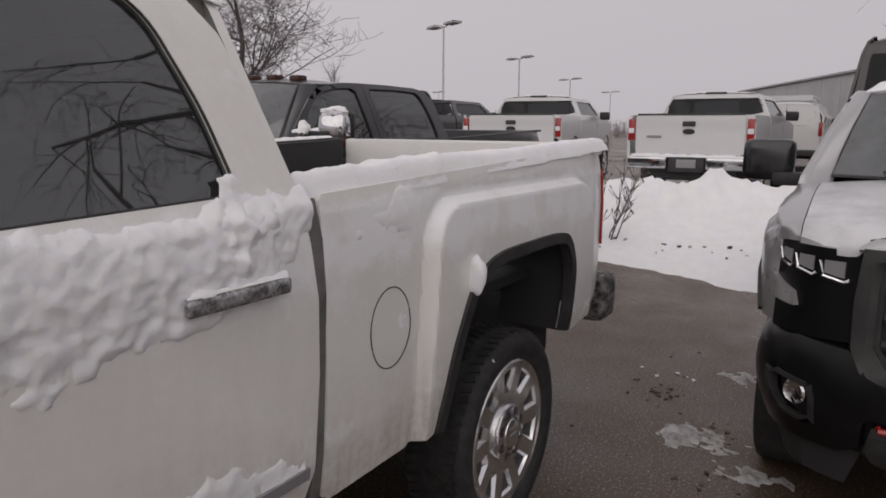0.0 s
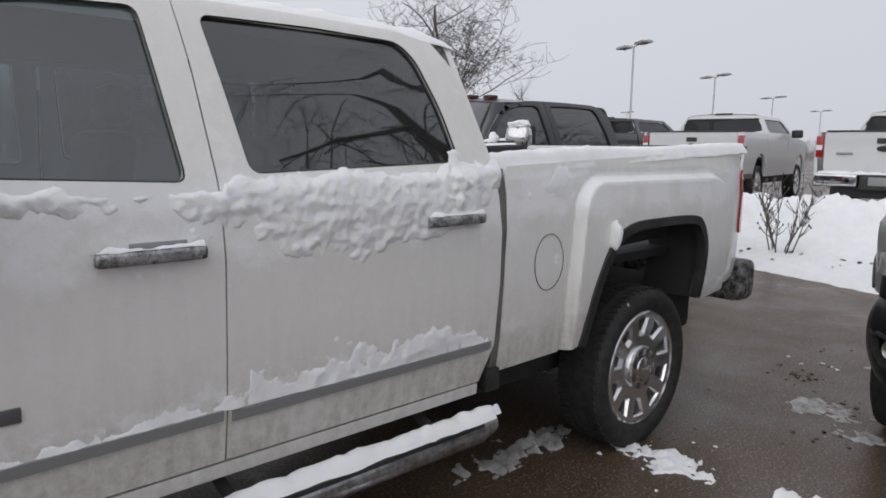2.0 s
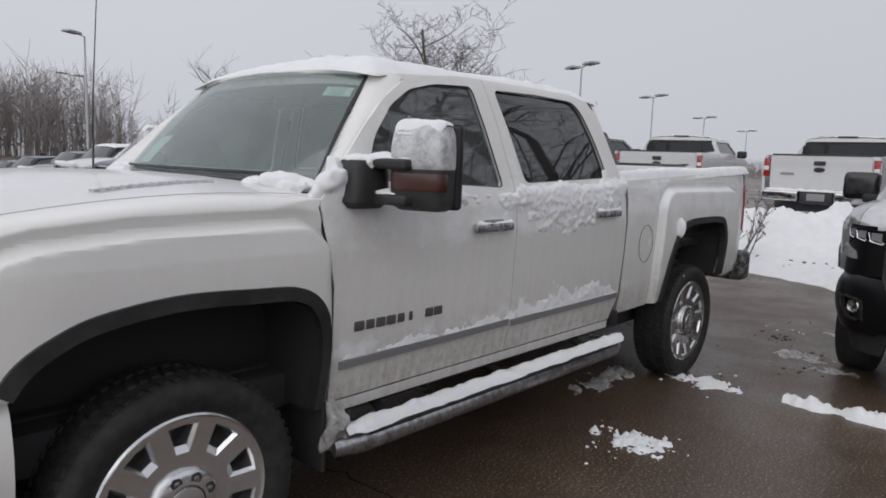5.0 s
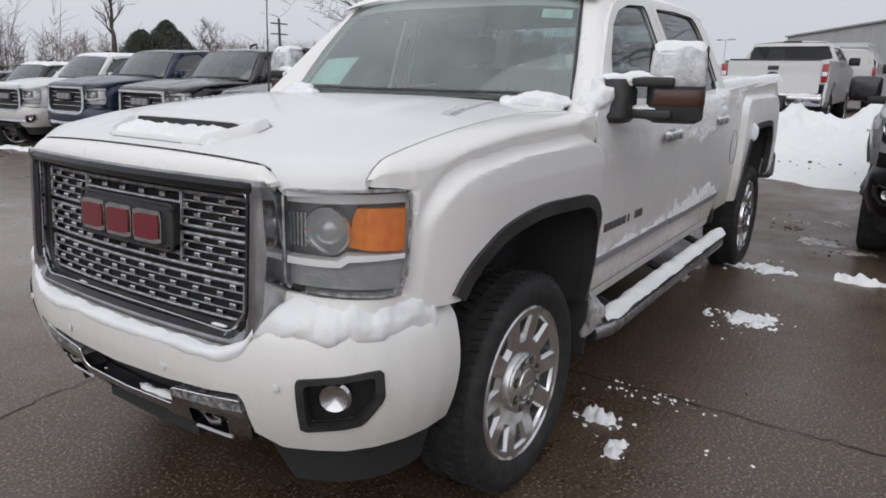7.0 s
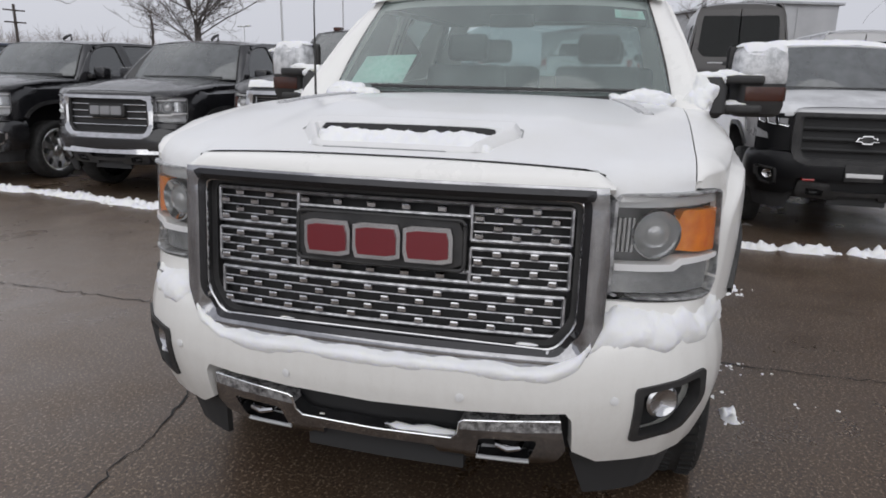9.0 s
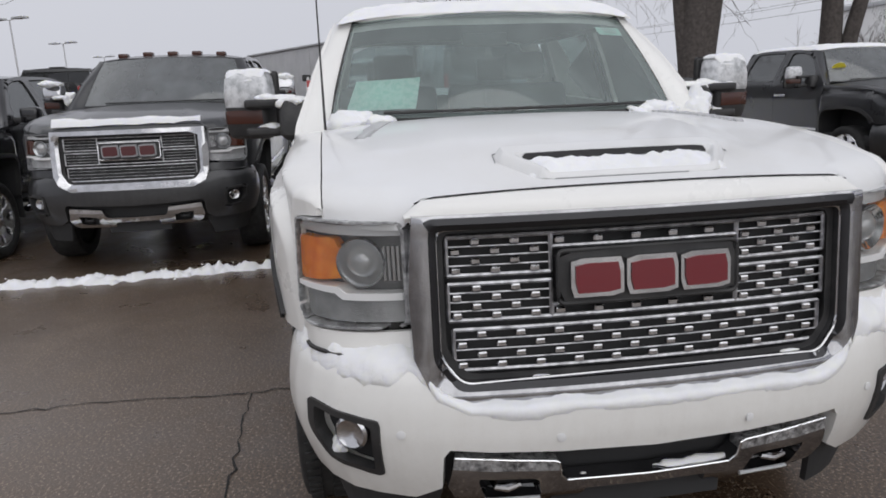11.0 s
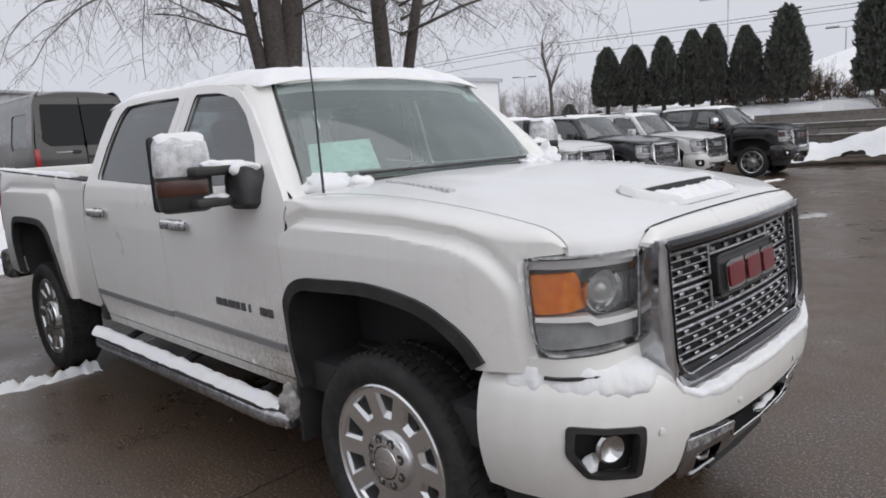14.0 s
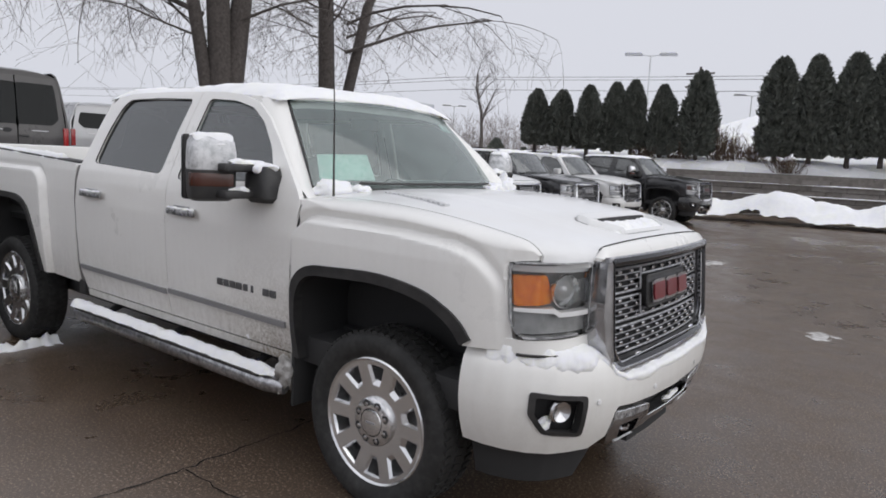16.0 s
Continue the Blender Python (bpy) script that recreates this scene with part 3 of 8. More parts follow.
def screen_map(u, v, d):
    """Windscreen: u across from -1 to 1, v from cowl to roof."""
    w = 0.832 + (0.69 - 0.832) * v
    x = -0.60 + (-0.97 + 0.60) * v + (0.20 * (1 - v) + 0.09 * v) * (1 - u * u)
    z = 1.435 + (1.885 - 1.435) * v + 0.03 * v * (1 - u * u) + 0.02 * np.sin(np.pi * v)
    return x - 0.75 * d, u * w, z - 0.6 * d


PLAN = [(0.0, 1.05), (0.26, 1.043), (0.45, 1.028), (0.58, 1.00), (0.68, 0.968), (0.77, 0.925), (0.85, 0.872), (0.92, 0.79), (0.965, 0.70), (0.99, 0.60), (0.995, 0.50)]
_pl = np.array(PLAN)
_ps = np.concatenate([[0], np.cumsum(np.hypot(*np.diff(_pl, axis=0).T))])


def plan_s(y):
    return float(np.interp(y, _pl[:, 0], _ps))


def bumper_map(u, v, d):
    """Front bumper: u along its plan curve from the middle, v the height."""
    a, s = np.abs(u), np.sign(u)
    y, x = np.interp(a, _ps, _pl[:, 0]), np.interp(a, _ps, _pl[:, 1])
    e = 0.02
    ty = np.interp(a + e, _ps, _pl[:, 0]) - np.interp(a - e, _ps, _pl[:, 0])
    tx = np.interp(a + e, _ps, _pl[:, 1]) - np.interp(a - e, _ps, _pl[:, 1])
    n = np.hypot(tx, ty) + 1e-9
    nx, ny = ty / n, -tx / n
    off = np.interp(v, [0.35, 0.45, 0.50, 0.55, 0.60, 0.66, 0.72, 0.76, 0.82, 0.86, 0.92], [-0.12, -0.062, -0.040, -0.022, -0.009, 0, -0.001, -0.006, -0.02, -0.05, -0.12]) - d
    return x + nx * off, s * (y + ny * off), v + 0 * u


def grille_x(y, z):
    return 0.995 - 0.035 * (np.abs(y) / 0.6) ** 2 - 0.085 * (z - 0.78)


def frame_roll(u, v):
    """Rounded section of the bright grille frame."""
    side = 1 - ((np.abs(u) - 0.602) / 0.040) ** 2
    low = 1 - ((v - 0.770) / 0.036) ** 2
    top = 1 - ((v - 1.231) / 0.022) ** 2
    return 0.022 * np.sqrt(np.clip(np.maximum(np.maximum(side, low), top), 0, 1))


def grille_map(u, v, d):
    return grille_x(u, v) - d, u, v + 0 * u


def lamp_map(s):
    def f(u, v, d):
        c = [np.array(p) for p in ((0.876, 0.634, 0.935), (0.690, 0.935, 0.928), (0.878, 0.640, 1.231), (0.660, 0.928, 1.230))]
        p = [(1 - u) * (1 - v) * a + u * (1 - v) * b + (1 - u) * v * e + u * v * g for a, b, e, g in zip(*c)]
        k = 0.056 * 4 * u * (1 - u) - d
        return p[0] + 0.74 * k, s * (p[1] + 0.67 * k), p[2]
    return f


def strip(name, line, f, width, lift, closed=False):
    """A raised band along a line of a surface, turned inwards from it."""
    p = np.array(line, float)
    t = np.gradient(p, axis=0)
    n = np.stack([t[:, 1], -t[:, 0]], -1)
    n /= np.linalg.norm(n, axis=1)[:, None] + 1e-9
    a, b = p, p + n * width
    rows = []
    a = a - n * 0.004
    for q, d in ((a, 0.04), (a, -lift), (b, -lift), (b, 0.03)):
        rows.append(np.stack(f(q[:, 0], q[:, 1], d), -1))
    k = len(p)
    faces = [(r * k + i, r * k + i + 1, (r + 1) * k + i + 1, (r + 1) * k + i) for r in range(3) for i in range(k - 1)]
    me = bpy.data.meshes.new(name)
    me.from_pydata(np.concatenate(rows).tolist(), [], faces)
    return me


def dense(line, n=6):
    """A smooth curve through the points of a line."""
    p = np.array(line, float)
    out = []
    q = np.vstack([2 * p[0] - p[1], p, 2 * p[-1] - p[-2]])
    for i in range(1, len(q) - 2):
        for k in range(n):
            t = k / n
            out.append(0.5 * (2 * q[i] + (q[i + 1] - q[i - 1]) * t + (2 * q[i - 1] - 5 * q[i] + 4 * q[i + 1] - q[i + 2]) * t * t + (3 * q[i] - q[i - 1] - 3 * q[i + 1] + q[i + 2]) * t**3))
    out.append(p[-1])
    return [tuple(a) for a in out]


def wheel_face(ob, s, metal):
    """Polished forged face: ten flat spokes between bevelled pockets, raised hub with eight nut wells and a plain cap."""
    fc = bmesh.new()

    def at_(r, a, dy=0.0):
        y0 = float(np.interp(r, [0.08, 0.13, 0.20, 0.292], [0.096, 0.094, 0.098, 0.108]))
        return fc.verts.new((r * math.cos(a), s * (y0 - dy), r * math.sin(a)))

    half = math.pi / 10
    for k in range(10):
        c = 2 * half * (k + 0.5)

        def g(r, q, dy=0.0, c=c):
            return at_(r, c + q * half, dy)
        r0, r1, r2, r3 = 0.110, 0.168, 0.264, 0.290
        i0, i1, i2 = g(r0, -1), g(r0, 0), g(r0, 1)
        p = [g(r1, -0.42), g(r1, 0.42), g(r2, 0.62), g(r2, 0.0), g(r2, -0.62)]
        o = [g(r3, q) for q in (-1, -0.5, 0, 0.5, 1)]
        m0, m1 = g(0.21, -1), g(0.21, 1)
        fc.faces.new((i0, i1, i2, p[1], p[0]))
        fc.faces.new((i2, m1, o[4], p[2], p[1]))
        fc.faces.new((i0, p[0], p[4], o[0], m0))
        fc.faces.new((p[4], p[3], p[2], o[4], o[3], o[2], o[1], o[0]))
        e = [g(r1 + 0.022, -0.34, 0.016), g(r1 + 0.022, 0.34, 0.016), g(r2 - 0.006, 0.46, 0.010), g(r2 - 0.008, 0.0, 0.012), g(r2 - 0.006, -0.46, 0.010)]
        w = [g(r1 + 0.024, -0.32, 0.07), g(r1 + 0.024, 0.32, 0.07), g(r2 - 0.008, 0.44, 0.07), g(r2 - 0.010, 0.0, 0.07), g(r2 - 0.008, -0.44, 0.07)]
        for ring, deep in ((p, e), (e, w)):
            for i in range(5):
                j = (i + 1) % 5
                fc.faces.new((ring[i], ring[j], deep[j], deep[i]))
    bmesh.ops.remove_doubles(fc, verts=fc.verts, dist=0.0004)
    me = part("spoke_plate", fc, metal, ob, "polished ten-spoke wheel face")
    me.data.set_sharp_from_angle(angle=radians(9))
    hub = lathe([(0.066, 0.121), (0.104, 0.117), (0.113, 0.111), (0.117, 0.098), (0.118, 0.06)], 16, s)
    part("hub_ring", hub, metal, ob)
    cap_ = lathe([(0.001, 0.1265), (0.05, 0.126), (0.060, 0.123), (0.064, 0.116), (0.066, 0.108)], 36, s)
    part("hub_cap", cap_, metal, ob)
    part("cap_mark", box((-0.028, s * 0.1262 - 0.0012, -0.0045), (0.028, s * 0.1262 + 0.0012, 0.0045), 0.001), GREYLENS, ob)
    for k in range(8):
        a = 2 * math.pi * (k + 0.5) / 8
        x, z = 0.0865 * math.cos(a), 0.0865 * math.sin(a)
        # flat dark disc paints the shaded well round each nut
        hole = lathe([(0.001, 0.1200), (0.0205, 0.1196), (0.0215, 0.112)], 6, s)
        bmesh.ops.translate(hole, verts=hole.verts, vec=(x, 0, z))
        part("lug_well_shade", hole, DARK, ob)
        lug = lathe([(0.001, 0.1235), (0.006, 0.1235), (0.0105, 0.1215), (0.0105, 0.112)], 6, s)
        bmesh.ops.translate(lug, verts=lug.verts, vec=(x, 0, z))
        part("lug_nut", lug, CHROME, ob)


def wheel(parent, x, s, fine, y=0.87, metal=None):
    """A wheel on its axle: tyre, rim, spokes, hub cap, lug nuts."""
    m = pose(x, s * y, TYRE)
    n = 56 if fine else 24
    tyre = lathe([(0.30, -0.12), (0.36, -0.135), (0.395, -0.125), (0.41, -0.10), (0.412, 0.0), (0.41, 0.10), (0.397, 0.122), (0.37, 0.133), (0.335, 0.128), (0.302, 0.112), (0.295, 0.10)], n, s)
    tread = bmesh.new() if fine else None
    if fine:
        for k in range(64):
            a = 2 * math.pi * k / 64
            for row, w in ((-0.085, 0.045), (0.085, 0.045), (0.0, 0.05)):
                t = Matrix.Rotation(-a, 4, "Y")
                add_box(tread, (0.400, s * row - w / 2, -0.012), (0.4185, s * row + w / 2, 0.012), 0, t @ Matrix.Rotation(0.25 * (1 if row else -1), 4, "X"))
    ob = part("wheel", tyre, RUBBER, parent, "worn all-terrain tyre on polished wheel")
    ob.matrix_local = m
    if fine:
        tagged(part("tread", tread, RUBBER, ob), kind="stuff")
    rim = lathe([(0.296, 0.10), (0.300, 0.108), (0.292, 0.114), (0.278, 0.104), (0.272, 0.06), (0.268, -0.1)], n, s)
    part("rim", rim, metal or BRIGHT, ob)
    # plain dark disc gives the shade behind the spokes; no brake is modelled
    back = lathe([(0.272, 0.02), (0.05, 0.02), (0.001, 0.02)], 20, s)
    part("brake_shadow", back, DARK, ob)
    if fine:
        wheel_face(ob, s, metal or BRIGHT)
        return ob
    sp = bmesh.new()
    count = 8
    for k in range(count):
        a = 2 * math.pi * (k + 0.5) / count
        pts = [(0.095, -0.036), (0.130, -0.0515), (0.154, -0.060), (0.168, -0.038), (0.238, -0.053), (0.253, -0.097), (0.287, -0.111), (0.292, 0.0), (0.287, 0.111), (0.253, 0.097), (0.238, 0.053), (0.168, 0.038), (0.154, 0.060), (0.130, 0.0515), (0.095, 0.036)]
        t = Matrix.Rotation(-a, 4, "Y")
        fr, bk, mid = [], [], []
        for r, w in pts:
            y0 = float(np.interp(r, [0.08, 0.14, 0.24, 0.292], [0.100, 0.090, 0.102, 0.108]))
            fr.append(sp.verts.new(t @ Vector((r, s * (y0 - (0.012 if abs(w) > 0.03 else 0)), w))))
            mid.append(sp.verts.new(t @ Vector((r if abs(w) < 0.1 else r - 0.004, s * y0, w * 0.86))))
            bk.append(sp.verts.new(t @ Vector((r, s * (y0 - 0.06), w * 0.92))))
        sp.faces.new(mid)
        for i in range(len(pts)):
            j = (i + 1) % len(pts)
            sp.faces.new((mid[i], fr[i], fr[j], mid[j]))
            sp.faces.new((fr[i], bk[i], bk[j], fr[j]))
    part("spoke_plate", sp, metal or BRIGHT, ob)
    part("hub_cap", lathe([(0.001, 0.118), (0.05, 0.117), (0.058, 0.112), (0.064, 0.096), (0.108, 0.092), (0.116, 0.085), (0.118, 0.05)], 30, s), metal or BRIGHT, ob)
    return ob


# the bed rises towards the tailgate
RAKE = Matrix(((1, 0, 0, 0), (0, 1, 0, 0), (-0.041, 0, 1, -0.041 * 2.86), (0, 0, 0, 1)))


def rail_z(x):
    return 1.463 - 0.041 * (x + 2.86)


def door_outline(kind):
    if kind == "front":
        return [(-0.567, 0.60), (-0.567, 0.80), (-0.562, 1.05), (-0.534, 1.22), (-0.497, 1.36), (-0.535, 1.42), (-0.624, 1.505), (-0.79, 1.665), (-0.93, 1.78), (-1.07, 1.865), (-1.25, 1.91), (-1.45, 1.93), (-1.640, 1.935), (-1.656, 1.75), (-1.671, 1.43), (-1.6765, 1.2), (-1.6765, 0.60)]
    return [(-1.6815, 0.60), (-1.6815, 1.2), (-1.676, 1.43), (-1.661, 1.75), (-1.645, 1.935), (-2.0, 1.94), (-2.45, 1.935), (-2.62, 1.905), (-2.69, 1.82), (-2.74, 1.60), (-2.78, 1.44), (-2.805, 1.2), (-2.81, 1.0), (-2.80, 0.74), (-2.74, 0.60)]


def window_outline(kind):
    if kind == "front":
        return rounded([(-0.73, 1.45), (-0.83, 1.625), (-0.96, 1.755), (-1.10, 1.835), (-1.28, 1.875), (-1.543, 1.89), (-1.567, 1.65), (-1.592, 1.415)], 0.035)
    return rounded([(-1.777, 1.435), (-1.747, 1.65), (-1.713, 1.89), (-2.10, 1.90), (-2.455, 1.893), (-2.52, 1.83), (-2.583, 1.64), (-2.615, 1.465)], 0.04)


def loft(levels, m, n=32, power=4.6, arc=(0, 2 * math.pi)):
    """A solid of rounded plan sections (height, half depth, half width, shift), along z of the matrix."""
    bm = bmesh.new()
    full = abs(arc[1] - arc[0]) > 6.2
    ang = np.linspace(arc[0], arc[1], n + 1)[: n if full else n + 1]
    rings = []
    for z, hx, hy, dx in levels:
        ring = []
        for a in ang:
            c, q = math.cos(a), math.sin(a)
            ring.append(bm.verts.new(m @ Vector((dx + hx * math.copysign(abs(c) ** (2 / power), c), hy * math.copysign(abs(q) ** (2 / power), q), z))))
        rings.append(ring)
    k = len(ang)
    for r0, r1 in zip(rings, rings[1:]):
        for i in range(k if full else k - 1):
            bm.faces.new((r0[i], r0[(i + 1) % k], r1[(i + 1) % k], r1[i]))
    if full:
        bm.faces.new(rings[0][::-1])
        bm.faces.new(rings[-1])
    return bm


def mirror_frame(s):
    return Matrix.Translation((-0.795 if s > 0 else -0.905, s * 1.205, 0)) @ Matrix.Rotation(s * radians(17), 4, "Z")


def seam_line(root, outline, f):
    """Dark tube sunk in the gap round a door, painting the gap's shade."""
    pts = [tuple(float(q) for q in f(np.array(a), np.array(b), 0.010)) for a, b in outline]
    return part("gap_shade_tube", tube(pts, 0.006, 5), PLASTIC, root)


def tow_mirror(root, s, fine, cap):
    """Extended towing mirror on two arms: black foot, two-part head, amber marker."""
    x0 = -0.72 if s > 0 else -0.80
    base = part("mirror_base", loft([(1.345, 0.07, 0.06, 0.0), (1.37, 0.095, 0.085, 0), (1.48, 0.09, 0.085, 0), (1.525, 0.065, 0.06, -0.01)], Matrix.Translation((x0 + 0.03, s * 0.975, 0))), PLASTIC, root)
    part("mirror_arm", box((x0 - 0.05, s * 1.09 - 0.13, 1.495), (x0 + 0.035, s * 1.09 + 0.13, 1.535), 0.014, None, 3), PLASTIC, base)
    part("mirror_arm", box((x0 - 0.05, s * 1.09 - 0.13, 1.365), (x0 + 0.035, s * 1.09 + 0.13, 1.405), 0.014, None, 3), PLASTIC, base)
    m = mirror_frame(s)
    part("mirror_head", loft([(1.348, 0.045, 0.085, -0.01), (1.362, 0.066, 0.104, -0.004), (1.40, 0.074, 0.110, 0), (1.50, 0.076, 0.111, 0)], m), PLASTIC, base, "black lower mirror housing")
    part("mirror_cap", loft([(1.498, 0.072, 0.109, 0.0), (1.512, 0.078, 0.112, 0.0), (1.58, 0.078, 0.111, 0), (1.635, 0.070, 0.105, -0.004), (1.664, 0.05, 0.09, -0.012), (1.672, 0.03, 0.06, -0.016)], m), cap, base, "frosted chrome mirror cap")
    part("side_marker", loft([(1.422, 0.0775, 0.1135, 0), (1.429, 0.079, 0.115, 0), (1.478, 0.079, 0.115, 0), (1.485, 0.0775, 0.1135, 0)], m, 24, 4.6, (-0.55 if s > 0 else -1.45, 1.45 if s > 0 else 0.55)), DULLAMBER, base, "amber marker lens")
    part("mirror_rim", box((-0.098, -0.118, 1.35), (-0.07, 0.118, 1.668), 0.022, m, 3), PLASTIC, base)
    part("mirror_glass", box((-0.102, -0.098, 1.375), (-0.096, 0.098, 1.645), 0.002, m), SHINE, base)


def small_mirror(root, s, cap, large=False):
    if large:
        base = part("mirror_arm", box((-0.98, s * 1.06 - 0.10, 1.34), (-0.86, s * 1.06 + 0.12, 1.42), 0.02), PLASTIC, root)
        part("mirror_head", box((-1.10, s * 1.20 - 0.15, 1.36), (-0.93, s * 1.20 + 0.15, 1.62), 0.06, None, 3), cap, base, "large black towing mirror")
        return
    base = part("mirror_arm", box((-0.80, s * 0.99 - 0.06, 1.40), (-0.70, s * 0.99 + 0.06, 1.46), 0.015), PLASTIC, root)
    part("mirror_head", box((-0.93, s * 1.11 - 0.10, 1.39), (-0.76, s * 1.11 + 0.10, 1.57), 0.04, None, 3), cap, base)


def seat(root, x, y, w=0.26):
    b = part("seat", box((x - 0.25, y - w, 0.80), (x + 0.27, y + w, 1.0), 0.06, None, 3), SEAT, root)
    m = Matrix.Translation((x - 0.24, y, 0.98)) @ Matrix.Rotation(radians(-12), 4, "Y")
    part("backrest", box((-0.07, -w, 0.0), (0.07, w, 0.60), 0.06, m, 3), SEAT, b)
    part("headrest", box((-0.05, -0.13, 0.63), (0.05, 0.13, 0.80), 0.04, m, 3), SEAT, b)


def grille_bars(root, z0, z1, y0, y1, fine):
    """One band of the grille: bright rim, thin cross bars and a staggered pattern of studs."""
    ring = [(y0, z0), (y1, z0), (y1, z1), (y0, z1)]
    inner = [(y0 + 0.007, z0 + 0.006), (y1 - 0.007, z0 + 0.006), (y1 - 0.007, z1 - 0.006), (y0 + 0.007, z1 - 0.006)]
    bm = bmesh.new()
    rows = max(1, round((z1 - z0) / 0.026))
    n = max(2, int((y1 - y0) / 0.10))
    ys = np.linspace(y0, y1, n + 1)
    for z, r in [(z0, 0.006), (z1, 0.006)] + [(z0 + (z1 - z0) * k / rows, 0.0026 if fine else 0.0018) for k in range(1, rows)]:
        add_tube(bm, [(grille_x(y, z) - 0.028, y, z) for y in ys], r, 6)
    for y in (y0, y1):
        add_tube(bm, [(grille_x(y, z) - 0.028, y, z) for z in (z0, (z0 + z1) / 2, z1)], 0.006, 6)
    part("grille_band", bm, GRILLEMETAL, root)
    if not fine:
        return
    pitch = 0.104
    for k in range(rows):
        z = z0 + (z1 - z0) * (k + 0.5) / rows
        y = y0 + 0.022 + pitch * (0.5 if k % 2 else 0.0)
        while y < y1 - 0.02:
            ob = new("grille_stud", STUD)
            ob.location = (grille_x(y, z) - 0.024, y, z)
            ob.parent = root
            y += pitch


def stud_mesh():
    bm = box((-0.014, -0.0135, -0.0085), (0.006, 0.0135, 0.0085), 0.0035, None, 1)
    me = bpy.data.meshes.new("grille_stud")
    bm.to_mesh(me)
    bm.free()
    me.materials.append(CHROME)
    return me


STUD = stud_mesh()


def slim_lamp(root, f):
    """Slim lamp strip with three bright hooks over a silver corner bracket, on a black face."""
    face = part("headlight", panel("headlight", [(0, -0.2), (1.0, -0.2), (1.0, 1.0), (0, 1.0)], [], 0.1, lambda u, v, q: f(u, v, q + 0.012), 0.02), GLOSSBLACK, root, "slim black lamp strip with three bright hooks")
    for k in range(3):
        line = [(0.30 * k + 0.06, 0.62 + 0.05 * k), (0.30 * k + 0.10, 0.58 + 0.05 * k), (0.30 * k + 0.30, 0.64 + 0.05 * k), (0.30 * k + 0.325, 0.84 + 0.03 * k)]
        part("lamp_hook", tube([tuple(float(q) for q in f(np.array(a), np.array(b), 0.004)) for a, b in line], 0.007, 6), SHINE, face)
        part("lamp_cell", panel("lamp_cell", [(0.30 * k + 0.11, 0.63 + 0.05 * k), (0.30 * k + 0.29, 0.68 + 0.05 * k), (0.30 * k + 0.29, 0.84 + 0.03 * k), (0.30 * k + 0.11, 0.84 + 0.03 * k)], [], 0.1, lambda u, v, q: f(u, v, q + 0.006), 0.01), GREYLENS, face)
    part("corner_bracket", panel("corner_bracket", [(0.55, 0.18), (1.0, 0.22), (1.02, 0.52), (0.60, 0.36)], [], 0.06, lambda u, v, q: f(u, v, q - 0.012), 0.04), SILVERP, face, "silver corner bracket")


